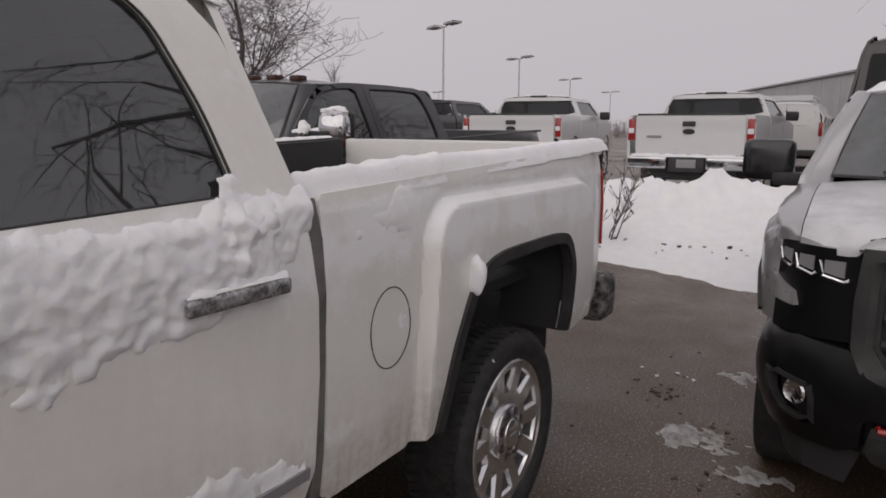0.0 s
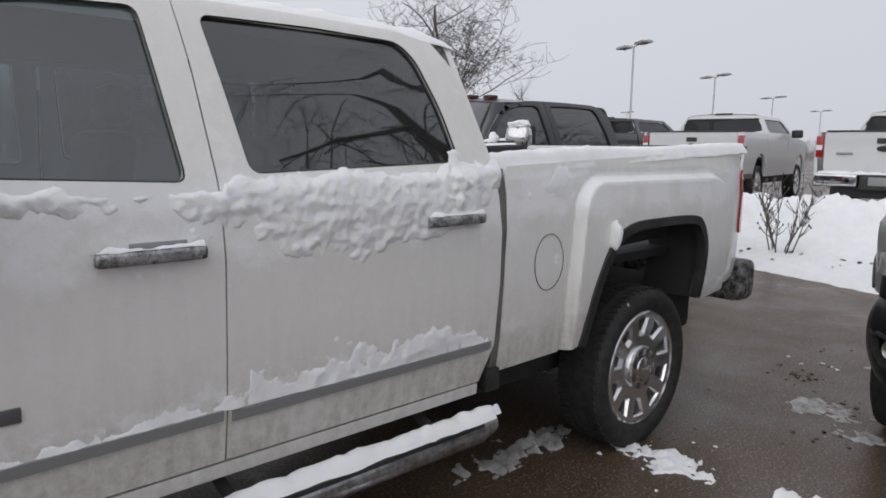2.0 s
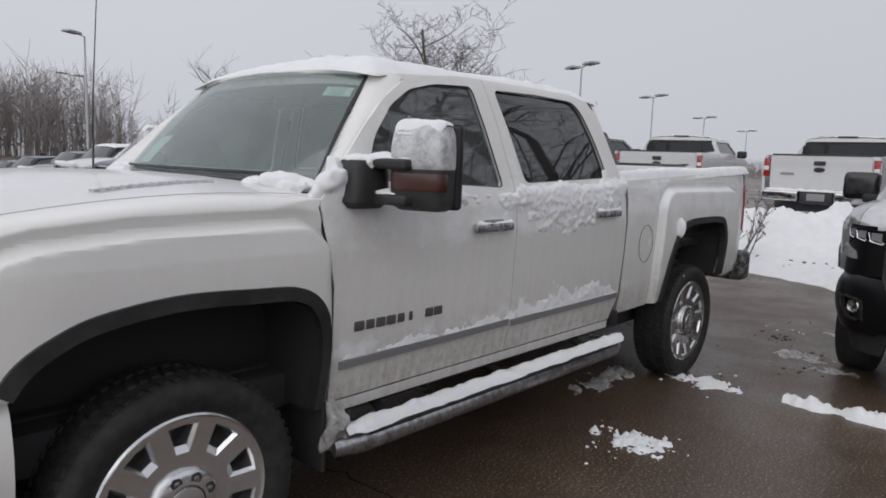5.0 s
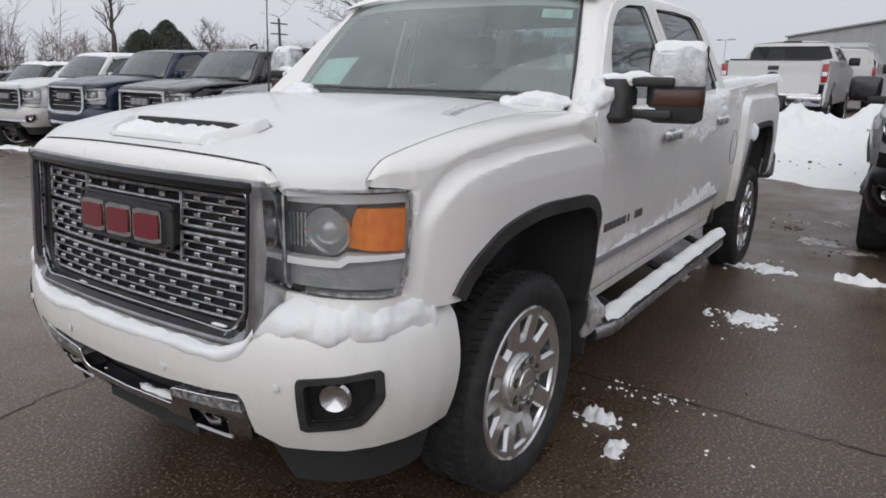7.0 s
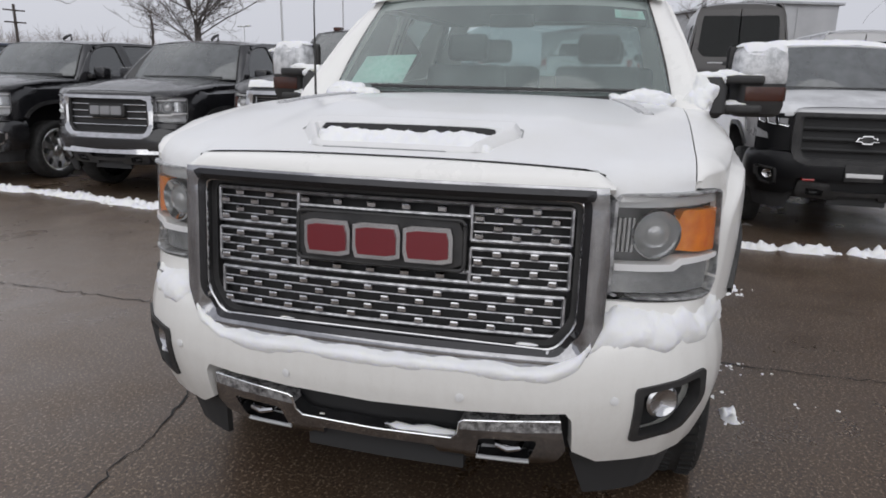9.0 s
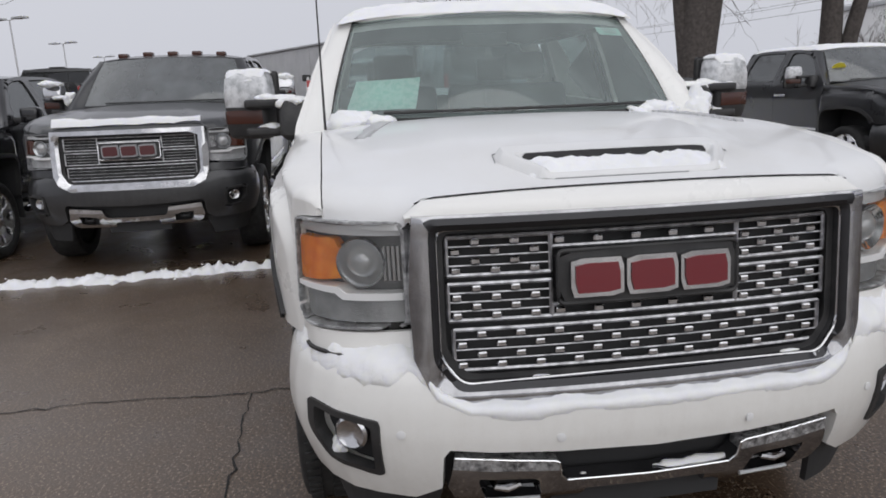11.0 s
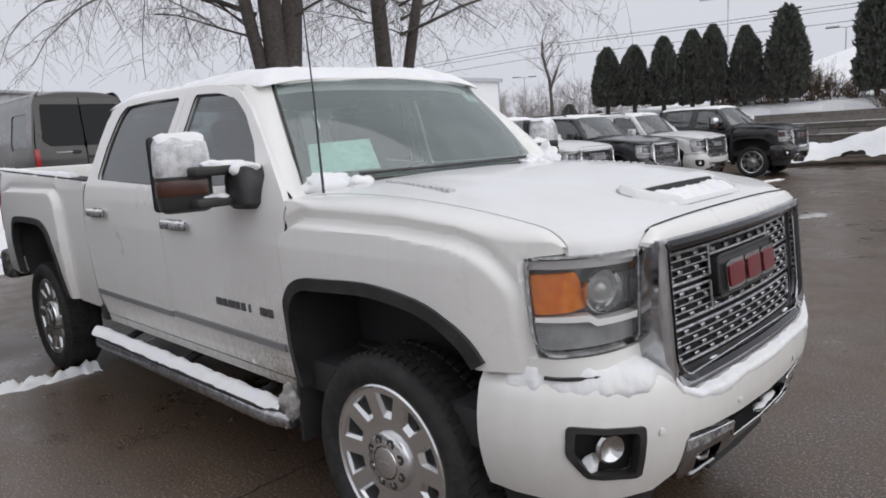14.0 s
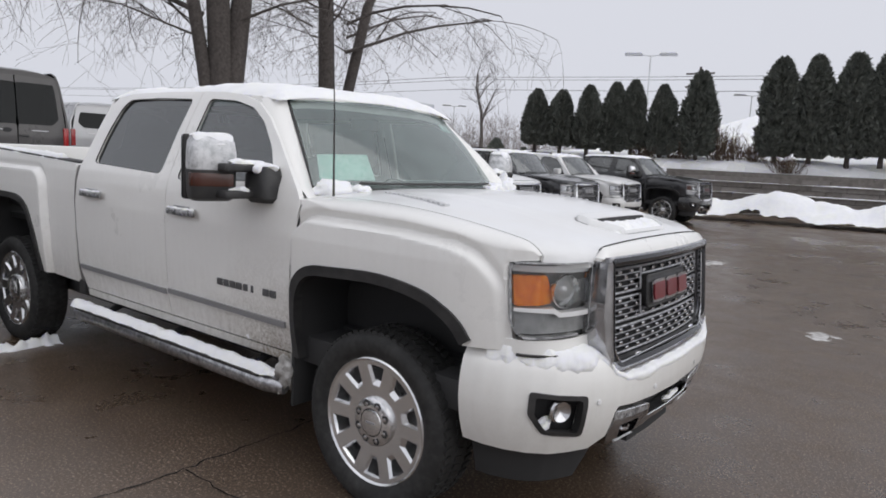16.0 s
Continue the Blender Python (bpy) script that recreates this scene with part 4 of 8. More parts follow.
def pickup(name, label, m, paint, fine=False, nose="mesh", mirrors="tow", group="", cap=None, bright=True, cabin_dark=True, bed=True):
    """A crew-cab pickup facing +x, its front axle over the origin."""
    root = thing(name, label, "pickup truck", None, group)
    r = 0.016 if fine else 0.05
    trim = CHROME if bright else GLOSSBLACK
    cap = cap or (FROST if fine else paint)
    for s in (1, -1):
        f, fm = on_side(s), fender_map(s)
        arch = dense(F_ARCH, 5 if fine else 2)
        fen = [(-0.555, 0.60), *arch, (0.505, 0.872), (0.69, 0.872), (0.685, 0.93), (0.664, 1.05), (0.656, 1.224), (0.70, 1.232), (0.75, 1.236), (0.762, 1.52), (-0.60, 1.52), (-0.55, 1.46), (-0.515, 1.40), (-0.488, 1.35), (-0.522, 1.22), (-0.55, 1.05), (-0.555, 0.80)]
        part("fender", panel("fender", fen, [], 0.009 if fine else r * 0.75, fm, 0.025), SIDEWHITE if fine else paint, root)
        part("arch_trim", strip("arch_trim", dense(F_ARCH, 6)[::-1], f, 0.045, 0.014), PLASTIC, root, "matt black wheel-arch moulding")
        for kind in ("front", "rear"):
            ol = door_outline(kind)
            seam_line(root, ol[-4:] + ol[:5] if kind == "front" else ol[-6:] + ol[:4], f)
            d = part("door", panel("door", door_outline(kind), [window_outline(kind)], r, f, 0.03), BLOWN if fine and s > 0 else SIDEWHITE if fine else paint, root, "white door with snow stuck on" if fine else "")
            w = part("window_pane", panel("window_pane", window_outline(kind), [], r * 2, lambda u, v, q, f=f: f(u, v, q + 0.018), 0), TINT if kind == "rear" or not fine else SIDEGLASS, d)
            w.visible_shadow = not fine
            bm = bmesh.new()
            pts = [np.array(f(np.array(a), np.array(b), 0.006)) for a, b in window_outline(kind)]
            add_tube(bm, [tuple(p) for p in pts] + [tuple(pts[0])], 0.0045 if fine else 0.007, 5, False)
            part("window_seal", bm, PLASTIC, d)
            hx = -1.50 if kind == "front" else -2.57
            hz = 1.235 if kind == "front" else 1.262
            yy = s * float(side_y(hx, hz))
            part("door_handle", box((hx - 0.115, yy - 0.008 + s * 0.028, hz - 0.018), (hx + 0.165, yy + 0.008 + s * 0.028, hz + 0.018), 0.012, None, 3), ENDCHROME if fine else trim, d, "frosted chrome pull handle" if fine else "chrome pull handle")
            part("handle_cup", box((hx - 0.075, yy - 0.010, hz - 0.024), (hx + 0.075, yy + 0.002, hz + 0.034), 0.006), DARK if not fine else GREYLENS, d)
            if fine and kind == "front":
                bars = bmesh.new()
                for k, w in enumerate((0.05, 0.042, 0.048, 0.05, 0.036, 0.018, 0.0, 0.048, 0.048)):
                    if w:
                        x0 = -0.692 - 0.0565 * (k if s > 0 else 8 - k)
                        y0 = s * float(side_y(x0, 0.885))
                        add_box(bars, (x0 - w / 2, y0 - 0.006, 0.866), (x0 + w / 2, y0 + 0.006, 0.904), 0.004)
                tagged(part("door_badge", bars, DARKBADGE, d, "row of small dark metal bars"), kind="stuff")
            xa, xb = (-0.60, -1.663) if kind == "front" else (-1.693, -2.77)
            mo = [(xb, 0.735), (xa, 0.725), (xa, 0.757), (xb, 0.767)]
            part("door_moulding", panel("door_moulding", mo, [], 0.04, lambda u, v, q, f=f: f(u, v, q - 0.012), 0.014), GREYLENS if fine else trim, d)
        rock = [(-2.74, 0.545), (-0.52, 0.545), (-0.555, 0.592), (-2.735, 0.592)]
        part("rocker", panel("rocker", rock, [], 0.04, f, 0.05), SIDEWHITE if fine else paint, root)
        # A-pillar and roof rail between windscreen and door
        pil = [(0, 0), (1, 0), (1, 1), (0, 1)]

        def pillar(u, v, q, s=s):
            a = np.array([(-0.50, 0.83, 1.34), (-0.592, 0.830, 1.428), (-0.79, 0.758, 1.672), (-0.985, 0.688, 1.893)])
            b = np.array([(-0.42, 0.955, 1.34), (-0.54, 0.945, 1.425), (-0.795, 0.868, 1.672), (-1.09, 0.775, 1.885)])
            k = np.array([0, 0.2, 0.6, 1.0])
            pa = [np.interp(v, k, a[:, i]) for i in range(3)]
            pb = [np.interp(v, k, b[:, i]) for i in range(3)]
            w = 0.02 * 4 * u * (1 - u) - q
            x, y, z = [(1 - u) * c + u * e for c, e in zip(pa, pb)]
            return x + 0.5 * w, s * (y + 0.6 * w), z + 0.5 * w

        part("cowl_side", box((-0.63, s * 0.865 - 0.065, 1.27), (-0.475, s * 0.865 + 0.068, 1.392), 0.03, None, 3), paint, root)
        part("pillar", panel("pillar", pil, [], 0.1, pillar, 0.03), paint, root)
        if mirrors == "tow":
            tow_mirror(root, s, fine, cap)
        else:
            small_mirror(root, s, cap, nose == "bow")
        # running board
        bm = bmesh.new()
        add_tube(bm, [(-0.56, s * 1.00, 0.435), (-0.66, s * 1.035, 0.445), (-2.66, s * 1.035, 0.445), (-2.76, s * 1.00, 0.435)], [0.04, 0.05, 0.05, 0.04], 12)
        st = part("running_board", bm, GRILLEMETAL if fine else trim, root, "chrome side step packed with snow" if fine else "")
        part("step_pad", box((-2.64, s * 1.035 - 0.055, 0.478), (-0.68, s * 1.035 + 0.055, 0.497), 0.006), PLASTIC, st)
        for bx in (-0.9, -1.7, -2.5):
            part("step_bracket", tube([(bx, s * 1.0, 0.44), (bx, s * 0.78, 0.52)], 0.022, 6), DARK, st)
        # bed side
        if bed:
            ra = dense(R_ARCH, 5 if fine else 2)
            side = [(-2.845, 0.62), (-2.845, 1.43), (-2.86, 1.450), (-5.04, 1.539), (-5.065, 1.49), (-5.075, 0.84), (-4.95, 0.76), (-4.46, 0.70), *ra[::-1], (-3.28, 0.625)]
            part("bed_side", panel("bed_side", side, [], 0.011 if fine else r, f, 0.05), BLOWN if fine and s > 0 else SIDEWHITE if fine else paint, root)
            part("arch_trim", strip("arch_trim", dense(R_ARCH, 6)[::-1], f, 0.04, 0.014), PLASTIC, root, "matt black wheel-arch moulding")
            part("bed_rail", box((-5.05, s * 0.895 - 0.045, 1.440), (-2.86, s * 0.895 + 0.045, 1.463), 0.008, RAKE), PLASTIC, root, "black plastic bed-rail cap")
            part("bed_inner_wall", box((-5.0, s * 0.80 - 0.02, 0.98), (-2.88, s * 0.80 + 0.02, 1.455), 0.01, RAKE), DARK, root)
            tl = [(-5.10, 1.02), (-4.985, 1.03), (-4.975, 1.10), (-4.99, 1.38), (-5.03, 1.41), (-5.10, 1.40)]
            tail = part("tail_light", panel("tail_light", tl, [], 0.03, lambda u, v, q, f=f: f(np.maximum(u, -5.078), v, q - 0.014 + 0.6 * np.clip(-5.06 - u, 0, 1)), 0.05), REDLENS, root, "red tail light")
            part("bed_gap_strip", panel("bed_gap_strip", [(-2.846, 0.62), (-2.806, 0.62), (-2.812, 1.2), (-2.79, 1.42), (-2.80, 1.44), (-2.846, 1.44)], [], 0.05, lambda u, v, q, f=f: f(-2.815 + 0 * u, v, q + 0.012)[1:2] and (u, f(-2.815 + 0 * u, v, q + 0.012)[1], v + 0 * u), 0.03), GAPGREY if fine else PLASTIC, root, "grimy grey gap between cab and bed")
            part("bed_bracket", box((-2.86, s * 0.93 - 0.03, 0.54), (-2.78, s * 0.93 + 0.03, 0.64), 0.012), PLASTIC, root)
        # arch liners
        for line, hx in ((F_ARCH, HUB_F), (R_ARCH, HUB_R)):
            lo = [(a, b - 0.01) for a, b in dense(line, 3)]
            pts = np.array(lo)
            k = np.linspace(0, 1, len(pts))

            def liner(u, v, q, s=s, pts=pts, k=k):
                x, z = np.interp(u, k, pts[:, 0]), np.interp(u, k, pts[:, 1])
                return x, s * (side_y(x, z) - 0.01 - v), z
            part("arch_liner", panel("arch_liner", [(0, 0), (1, 0), (1, 0.34), (0, 0.34)], [], 0.06, liner, 0), DARK, root)
        wheel(root, HUB_F, s, fine)
        wheel(root, HUB_R, s, fine)
        if fine:
            clump = bmesh.new()
            bmesh.ops.create_icosphere(clump, subdivisions=4, radius=0.075)
            for v in clump.verts:
                v.co = Vector((v.co.x * 0.7, v.co.y * 0.8, v.co.z * 1.1)) * (1 + 0.9 * noise.noise(v.co * 14 + Vector((s * 5, 0, 0))) + 0.4 * noise.noise(v.co * 40)) + Vector((-0.58, s * 0.985, 0.505))
            tagged(part("slush_clump", clump, SLUSH, root, "dirty slush frozen behind the front wheel"), kind="stuff")
        part("mud_flap", box((-0.535, s * 0.86 - 0.13, 0.34), (-0.515, s * 0.86 + 0.13, 0.62), 0.008), DARK, root)
    # bonnet, roof, screens
    half = [(0.890, 0.0), (0.889, 0.3), (0.886, 0.55), (0.882, 0.60), (0.877, 0.646), (0.858, 0.70), (0.832, 0.76), (0.800, 0.805), (0.764, 0.845), (0.6, 0.844), (0.3, 0.848), (0.0, 0.851), (-0.3, 0.855), (-0.54, 0.858), (-0.50, 0.6), (-0.43, 0.3), (-0.415, 0.0)]
    outline = half + [(x, -y) for x, y in half[-2:0:-1]]
    hood = part("bonnet", panel("bonnet", outline, [], r * 0.9, hood_map, 0.03), DUSTED if fine else SILVERSNOW if nose == "bow" else paint, root)
    nose_out = [(-0.64, 0.0), (0.64, 0.0), (0.64, 1.0), (-0.64, 1.0)]

    def nose_map(u, v, q):
        xb = front_line(u) + 0.008
        zb = hood_z(front_line(u) - 0.001, u) - 0.004
        xf, zf = grille_x(u, 1.245) + 0.004, 1.245
        x = xb + (xf - xb) * np.sin(v * math.pi / 2)
        z = zb + (zf - zb) * (1 - np.cos(v * math.pi / 2)) ** 0.8
        return x - 0.5 * q, u, z - 0.6 * q

    part("nose_seam", tube([(float(front_line(y)) + 0.004, y, float(hood_z(front_line(y) - 0.001, y)) - 0.001) for y in np.linspace(-0.61, 0.61, 25)], 0.0026, 5), DARK, hood)
    part("nose_panel", panel("nose_panel", nose_out, [], 0.025, nose_map, 0.02), paint, root)
    if fine:
        # raised scoop with its slot
        ring = rounded([(0.615, -0.305), (0.640, -0.345), (0.70, -0.350), (0.835, -0.262), (0.842, -0.22), (0.842, 0.22), (0.835, 0.262), (0.70, 0.350), (0.640, 0.345), (0.615, 0.305)], 0.03)

        def scoop_map(u, v, q):
            edge = np.interp(u, [0.60, 0.64, 0.70, 0.835], [0.315, 0.345, 0.350, 0.262])
            h = 0.026 * smooth(0.612, 0.640, u) * smooth(edge, edge - 0.022, np.abs(v)) * smooth(0.845, 0.822, u)
            h = h * (1 - 1.15 * smooth(0.300, 0.285, np.abs(v) + 0.55 * np.clip(u - 0.72, 0, 1)) * smooth(0.706, 0.712, u) * smooth(0.836, 0.818, u))
            return u, v, hood_z(u, v) + h - q + 0.001
        part("bonnet_scoop", panel("bonnet_scoop", ring, [], 0.007, scoop_map, 0.004), DUSTED, hood, "raised bezel of the bonnet scoop")
        slot = rounded([(0.002, -0.285), (0.023, -0.272), (0.023, 0.272), (0.002, 0.285)], 0.006)
        part("scoop_slot", panel("scoop_slot", slot, [], 0.02, lambda u, v, q: (0.7145 - 0.25 * u - q, v, hood_z(0.70, v) + u), 0), DARK, hood, "black slot of the bonnet scoop")
        seam = [(x, y, float(hood_z(x, y)) + 0.0015) for x, y in [(0.842, -0.22), (0.844, -0.1), (0.844, 0.05), (0.844, 0.16)]]
        part("scoop_seam", tube(seam, 0.0016, 5), GREYLENS, hood)
        for s in (1, -1):
            seam = [(x, s * y, float(hood_z(x, y)) + 0.0015) for x, y in [(0.618, 0.20), (0.612, 0.305), (0.638, 0.349), (0.70, 0.354)]]
            part("scoop_seam", tube(seam, 0.0016, 5), GREYLENS, hood)
        for s in (1, -1):
            bar = bmesh.new()
            p0, p1 = Vector((0.17, 0.71)), Vector((-0.27, 0.60))
            ang = math.atan2((p1 - p0).y, (p1 - p0).x)
            for k in range(13):
                q = p0 + (p1 - p0) * k / 12
                w = 0.030 if k < 4 else 0.052
                t = Matrix.Translation((q.x, s * q.y, float(hood_z(q.x, q.y)) + 0.004)) @ Matrix.Rotation(s * ang, 4, "Z")
                add_box(bar, (-0.011, -w / 2, -0.006), (0.011, w / 2, 0.005), 0.002, t)
            for off in (-0.024, 0.024):
                add_tube(bar, [(q.x, s * (q.y + off), float(hood_z(q.x, q.y + off)) + 0.002) for q in (p0, (p0 + p1) / 2, p1)], 0.003, 6)
            part("bonnet_badge", bar, LETTER, hood, "bright bar-shaped badge")
    rl = [(-0.885, 0.0), (-0.90, 0.35), (-0.955, 0.64), (-1.02, 0.74), (-1.2, 0.77), (-2.6, 0.765), (-2.76, 0.70), (-2.80, 0.5), (-2.80, 0.0)]
    part("roof", panel("roof", rl + [(x, -y) for x, y in rl[-2:0:-1]], [], r * 2, roof_map, 0.06), paint, root)
    part("windscreen", panel("windscreen", [(-0.985, 0.0), (0.985, 0.0), (0.985, 1.0), (-0.985, 1.0)], [], 0.08, screen_map, 0), GLASS if fine else TINT2, root).visible_shadow = not fine
    part("screen_seal", panel("screen_seal", [(-1.0, -0.02), (1.0, -0.02), (1.0, 1.02), (-1.0, 1.02)], [[(-0.972, 0.05), (0.972, 0.05), (0.975, 0.965), (-0.975, 0.965)]], 0.05, lambda u, v, q: screen_map(u, v, q + 0.004), 0), PLASTIC, root)
    part("cowl", panel("cowl", [(-0.98, -0.16), (0.98, -0.16), (0.98, 0.01), (-0.98, 0.01)], [], 0.05, lambda u, v, q: screen_map(u, np.maximum(v, 0) * 1.0, q + 0.01)[:2] + (1.437 + 0.1 * v - q,), 0), PLASTIC, root)
    for k, (ya, yb) in enumerate(((-0.55, 0.05), (0.05, 0.62))):
        pa = [np.array(screen_map(np.array(t / 0.78), np.array(0.03), -0.015)) for t in np.linspace(ya, yb, 6)]
        part("wiper", tube([tuple(p) for p in pa], 0.007, 5), PLASTIC, root)
    # back of the cab with its window
    back_out = rounded([(-0.93, 1.0), (0.93, 1.0), (0.955, 1.45), (0.74, 1.93), (-0.74, 1.93), (-0.955, 1.45)], 0.05)
    back_win = rounded([(-0.72, 1.50), (0.72, 1.50), (0.64, 1.87), (-0.64, 1.87)], 0.05)

    def back(u, v, q):
        return -2.795 + q + 0.12 * np.clip(v - 1.45, 0, 1), u, v + 0 * u
    part("cab_back", panel("cab_back", back_out, [back_win], 0.05, back, 0.03), paint, root)
    part("rear_window", panel("rear_window", back_win, [], 0.1, lambda u, v, q: back(u, v, q + 0.01), 0), SIDEGLASS if fine else TINT2, root)
    # bed
    if bed:
        part("bed_floor", box((-5.0, -0.80, 0.93), (-2.86, 0.80, 0.98), 0.01), DARK, root)
        part("bed_bulkhead", box((-2.90, -0.90, 0.95), (-2.86, 0.90, 1.445), 0.01), paint, root)
        part("tailgate", box((-5.09, -0.80, 0.93), (-5.04, 0.80, 1.545), 0.02), paint, root)
        part("rear_bumper", box((-5.28, -0.96, 0.58), (-5.06, 0.96, 0.84), 0.06, None, 3), trim if not fine else SLUSHDARK, root, "slush-caked chrome rear bumper")
    else:
        def cabin(sgn):
            def g(u, v, q):
                return u, sgn * (side_y(-2.0 + 0 * u, v) + bulge(flare(u, v, -4.72, -3.28, 1.30), 0.04, 0.0) - 0.35 * np.clip(-4.4 - u, 0, 1) ** 2 - q), v + 0 * u
            return g
        win = rounded([(-2.92, 1.46), (-2.90, 1.87), (-4.35, 1.86), (-4.58, 1.48)], 0.05)
        for s in (1, -1):
            ra = dense(R_ARCH, 2)
            o = [(-2.82, 0.60), (-2.78, 1.44), (-2.70, 1.75), (-2.66, 1.935), (-4.45, 1.92), (-4.72, 1.60), (-4.82, 1.40), (-4.83, 0.75), (-4.46, 0.70), *ra[::-1], (-3.28, 0.625)]
            q = part("quarter_panel", panel("quarter_panel", o, [win], r, cabin(s), 0.04), paint, root)
            part("quarter_window", panel("quarter_window", win, [], 0.1, lambda u, v, q, c=cabin(s): c(u, v, q + 0.015), 0), TINT2, q)
            part("roof_rail", tube([(-1.3, s * 0.66, 1.975), (-1.4, s * 0.66, 2.01), (-4.0, s * 0.66, 2.0), (-4.1, s * 0.66, 1.965)], 0.016, 6), PLASTIC, root)
        part("rear_roof", panel("rear_roof", [(-2.78, -0.76), (-4.55, -0.74), (-4.55, 0.74), (-2.78, 0.76)], [], 0.1, lambda u, v, q: (u, v, 1.965 - 0.055 * (np.abs(v) / 0.77) ** 3.5 - 0.12 * np.clip(-4.0 - u, 0, 1) ** 2 - q), 0.05), paint, root)
        part("liftgate", box((-4.86, -0.88, 0.75), (-4.78, 0.88, 1.55), 0.03), paint, root)
    # front: lamps, grille, bumper
    for s in (1, -1):
        f = lamp_map(s)
        if nose == "bow":
            slim_lamp(root, f)
            continue
        o = rounded([(0, 0.02), (0.84, 0.0), (0.94, 0.05), (1.0, 0.20), (1.0, 0.97), (0.9, 1.0), (0, 1.0)], 0.08)
        hl = part("headlight", panel("headlight", o, [], 0.1, lambda u, v, q, f=f: f(u, v, q + 0.075), 0), LAMPBACK, root, "clear headlight with amber corner lens")
        part("lamp_rim", panel("lamp_rim", o, [[(0.019 + 0.962 * a, 0.020 + 0.960 * b) for a, b in o]], 0.03, lambda u, v, q, f=f: f(u, v, q - 0.002), 0.04), RIMLENS if fine else GREYLENS, hl)
        if fine:
            part("lamp_lens", panel("lamp_lens", o, [], 0.1, lambda u, v, q, f=f: f(u, v, q + 0.004), 0), LENS, hl).visible_shadow = False
        part("amber_lens", panel("amber_lens", rounded([(0.50, 0.45), (0.95, 0.42), (0.955, 0.82), (0.58, 0.83), (0.545, 0.72), (0.53, 0.60)], 0.03), [], 0.04, lambda u, v, q, f=f: f(u, v, q + 0.010 + 0.03 * smooth(0.70, 0.50, u)), 0.03), AMBER if fine else DULLAMBER if mirrors == "tow" else REFLECTOR, hl, "amber turn lens")
        part("lamp_shelf", panel("lamp_shelf", [(0.03, 0.28), (0.45, 0.285), (0.52, 0.34), (0.96, 0.36), (0.96, 0.40), (0.50, 0.40), (0.43, 0.345), (0.03, 0.345)], [], 0.04, lambda u, v, q, f=f: f(u, v, q - 0.001), 0.05), WHITEPAINT, hl)
        part("lamp_lower", panel("lamp_lower", [(0.03, 0.05), (0.93, 0.05), (0.96, 0.35), (0.5, 0.33), (0.43, 0.27), (0.03, 0.27)], [], 0.06, lambda u, v, q, f=f: f(u, v, q + 0.03), 0), LOWERLENS, hl)
        part("lamp_upper", panel("lamp_upper", [(0.04, 0.86), (0.96, 0.87), (0.96, 0.95), (0.04, 0.96)], [], 0.06, lambda u, v, q, f=f: f(u, v, q + 0.02), 0), PALELENS, hl)
        c = Vector([float(q) for q in f(np.array(0.37), np.array(0.61), 0.05)])
        mm = Matrix.Translation(c) @ Matrix.Rotation(s * radians(20), 4, "Z") @ Matrix.Rotation(radians(-90), 4, "Z")
        bowl = lathe([(0.062, -0.005), (0.070, 0.022), (0.066, 0.028), (0.056, 0.014), (0.045, 0.0)], 24)
        bmesh.ops.transform(bowl, matrix=mm, verts=bowl.verts)
        part("projector_ring", bowl, SHINE if fine else REFLECTOR, hl)
        ball = lathe([(0.046, 0.0), (0.041, 0.016), (0.028, 0.027), (0.012, 0.032), (0.001, 0.033)], 24)
        bmesh.ops.transform(ball, matrix=mm, verts=ball.verts)
        part("projector", ball, BULB, hl)
        for k in range(5):
            part("lamp_rib", panel("lamp_rib", [(0.05 + 0.03 * k, 0.44), (0.067 + 0.03 * k, 0.44), (0.067 + 0.03 * k, 0.76), (0.05 + 0.03 * k, 0.76)], [], 0.1, lambda u, v, q, f=f: f(u, v, q + 0.03), 0.01), REFLECTOR, hl)
        # painted filler under the lamp
        def filler(u, v, q, s=s, f=f):
            a = f(u, np.zeros_like(u), q + 0.004 + 0.016 * smooth(0.80, 1.02, u))
            return a[0] + 0.012 * (1 - v) * smooth(1.0, 0.6, u), a[1] + 0 * v, 0.862 + (a[2] - 0.006 - 0.862) * v
        gap = [tuple(float(c) for c in filler(np.array(t), np.array(0.03), -0.004)) for t in np.linspace(0.03, 0.92, 14)]
        if not fine or s < 0:
            part("bumper_gap", tube(gap, 0.0065, 5), PLASTIC, root)
        part("lamp_filler", panel("lamp_filler", [(0, 0), (1.03, 0), (1.03, 1), (0, 1)], [], 0.1, filler, 0.02), paint, root)
    sur = [(-0.625, 1.25), (0.625, 1.25), (0.64, 1.05), (0.635, 0.88), (0.60, 0.80), (0.53, 0.735), (-0.53, 0.735), (-0.60, 0.80), (-0.635, 0.88), (-0.64, 1.05)]
    hole = rounded([(-0.565, 1.212), (0.565, 1.212), (0.565, 0.88), (0.51, 0.805), (-0.51, 0.805), (-0.565, 0.88)], 0.03)
    gr = part("grille", panel("grille", sur, [hole], 0.02 if fine else 0.05, lambda u, v, q: grille_map(u, v, q - frame_roll(u, v)), 0.10), FRAMECHROME if fine else PLASTIC if nose == "bow" else trim, root, "chrome-framed grille with rows of bright studs" if fine else "")
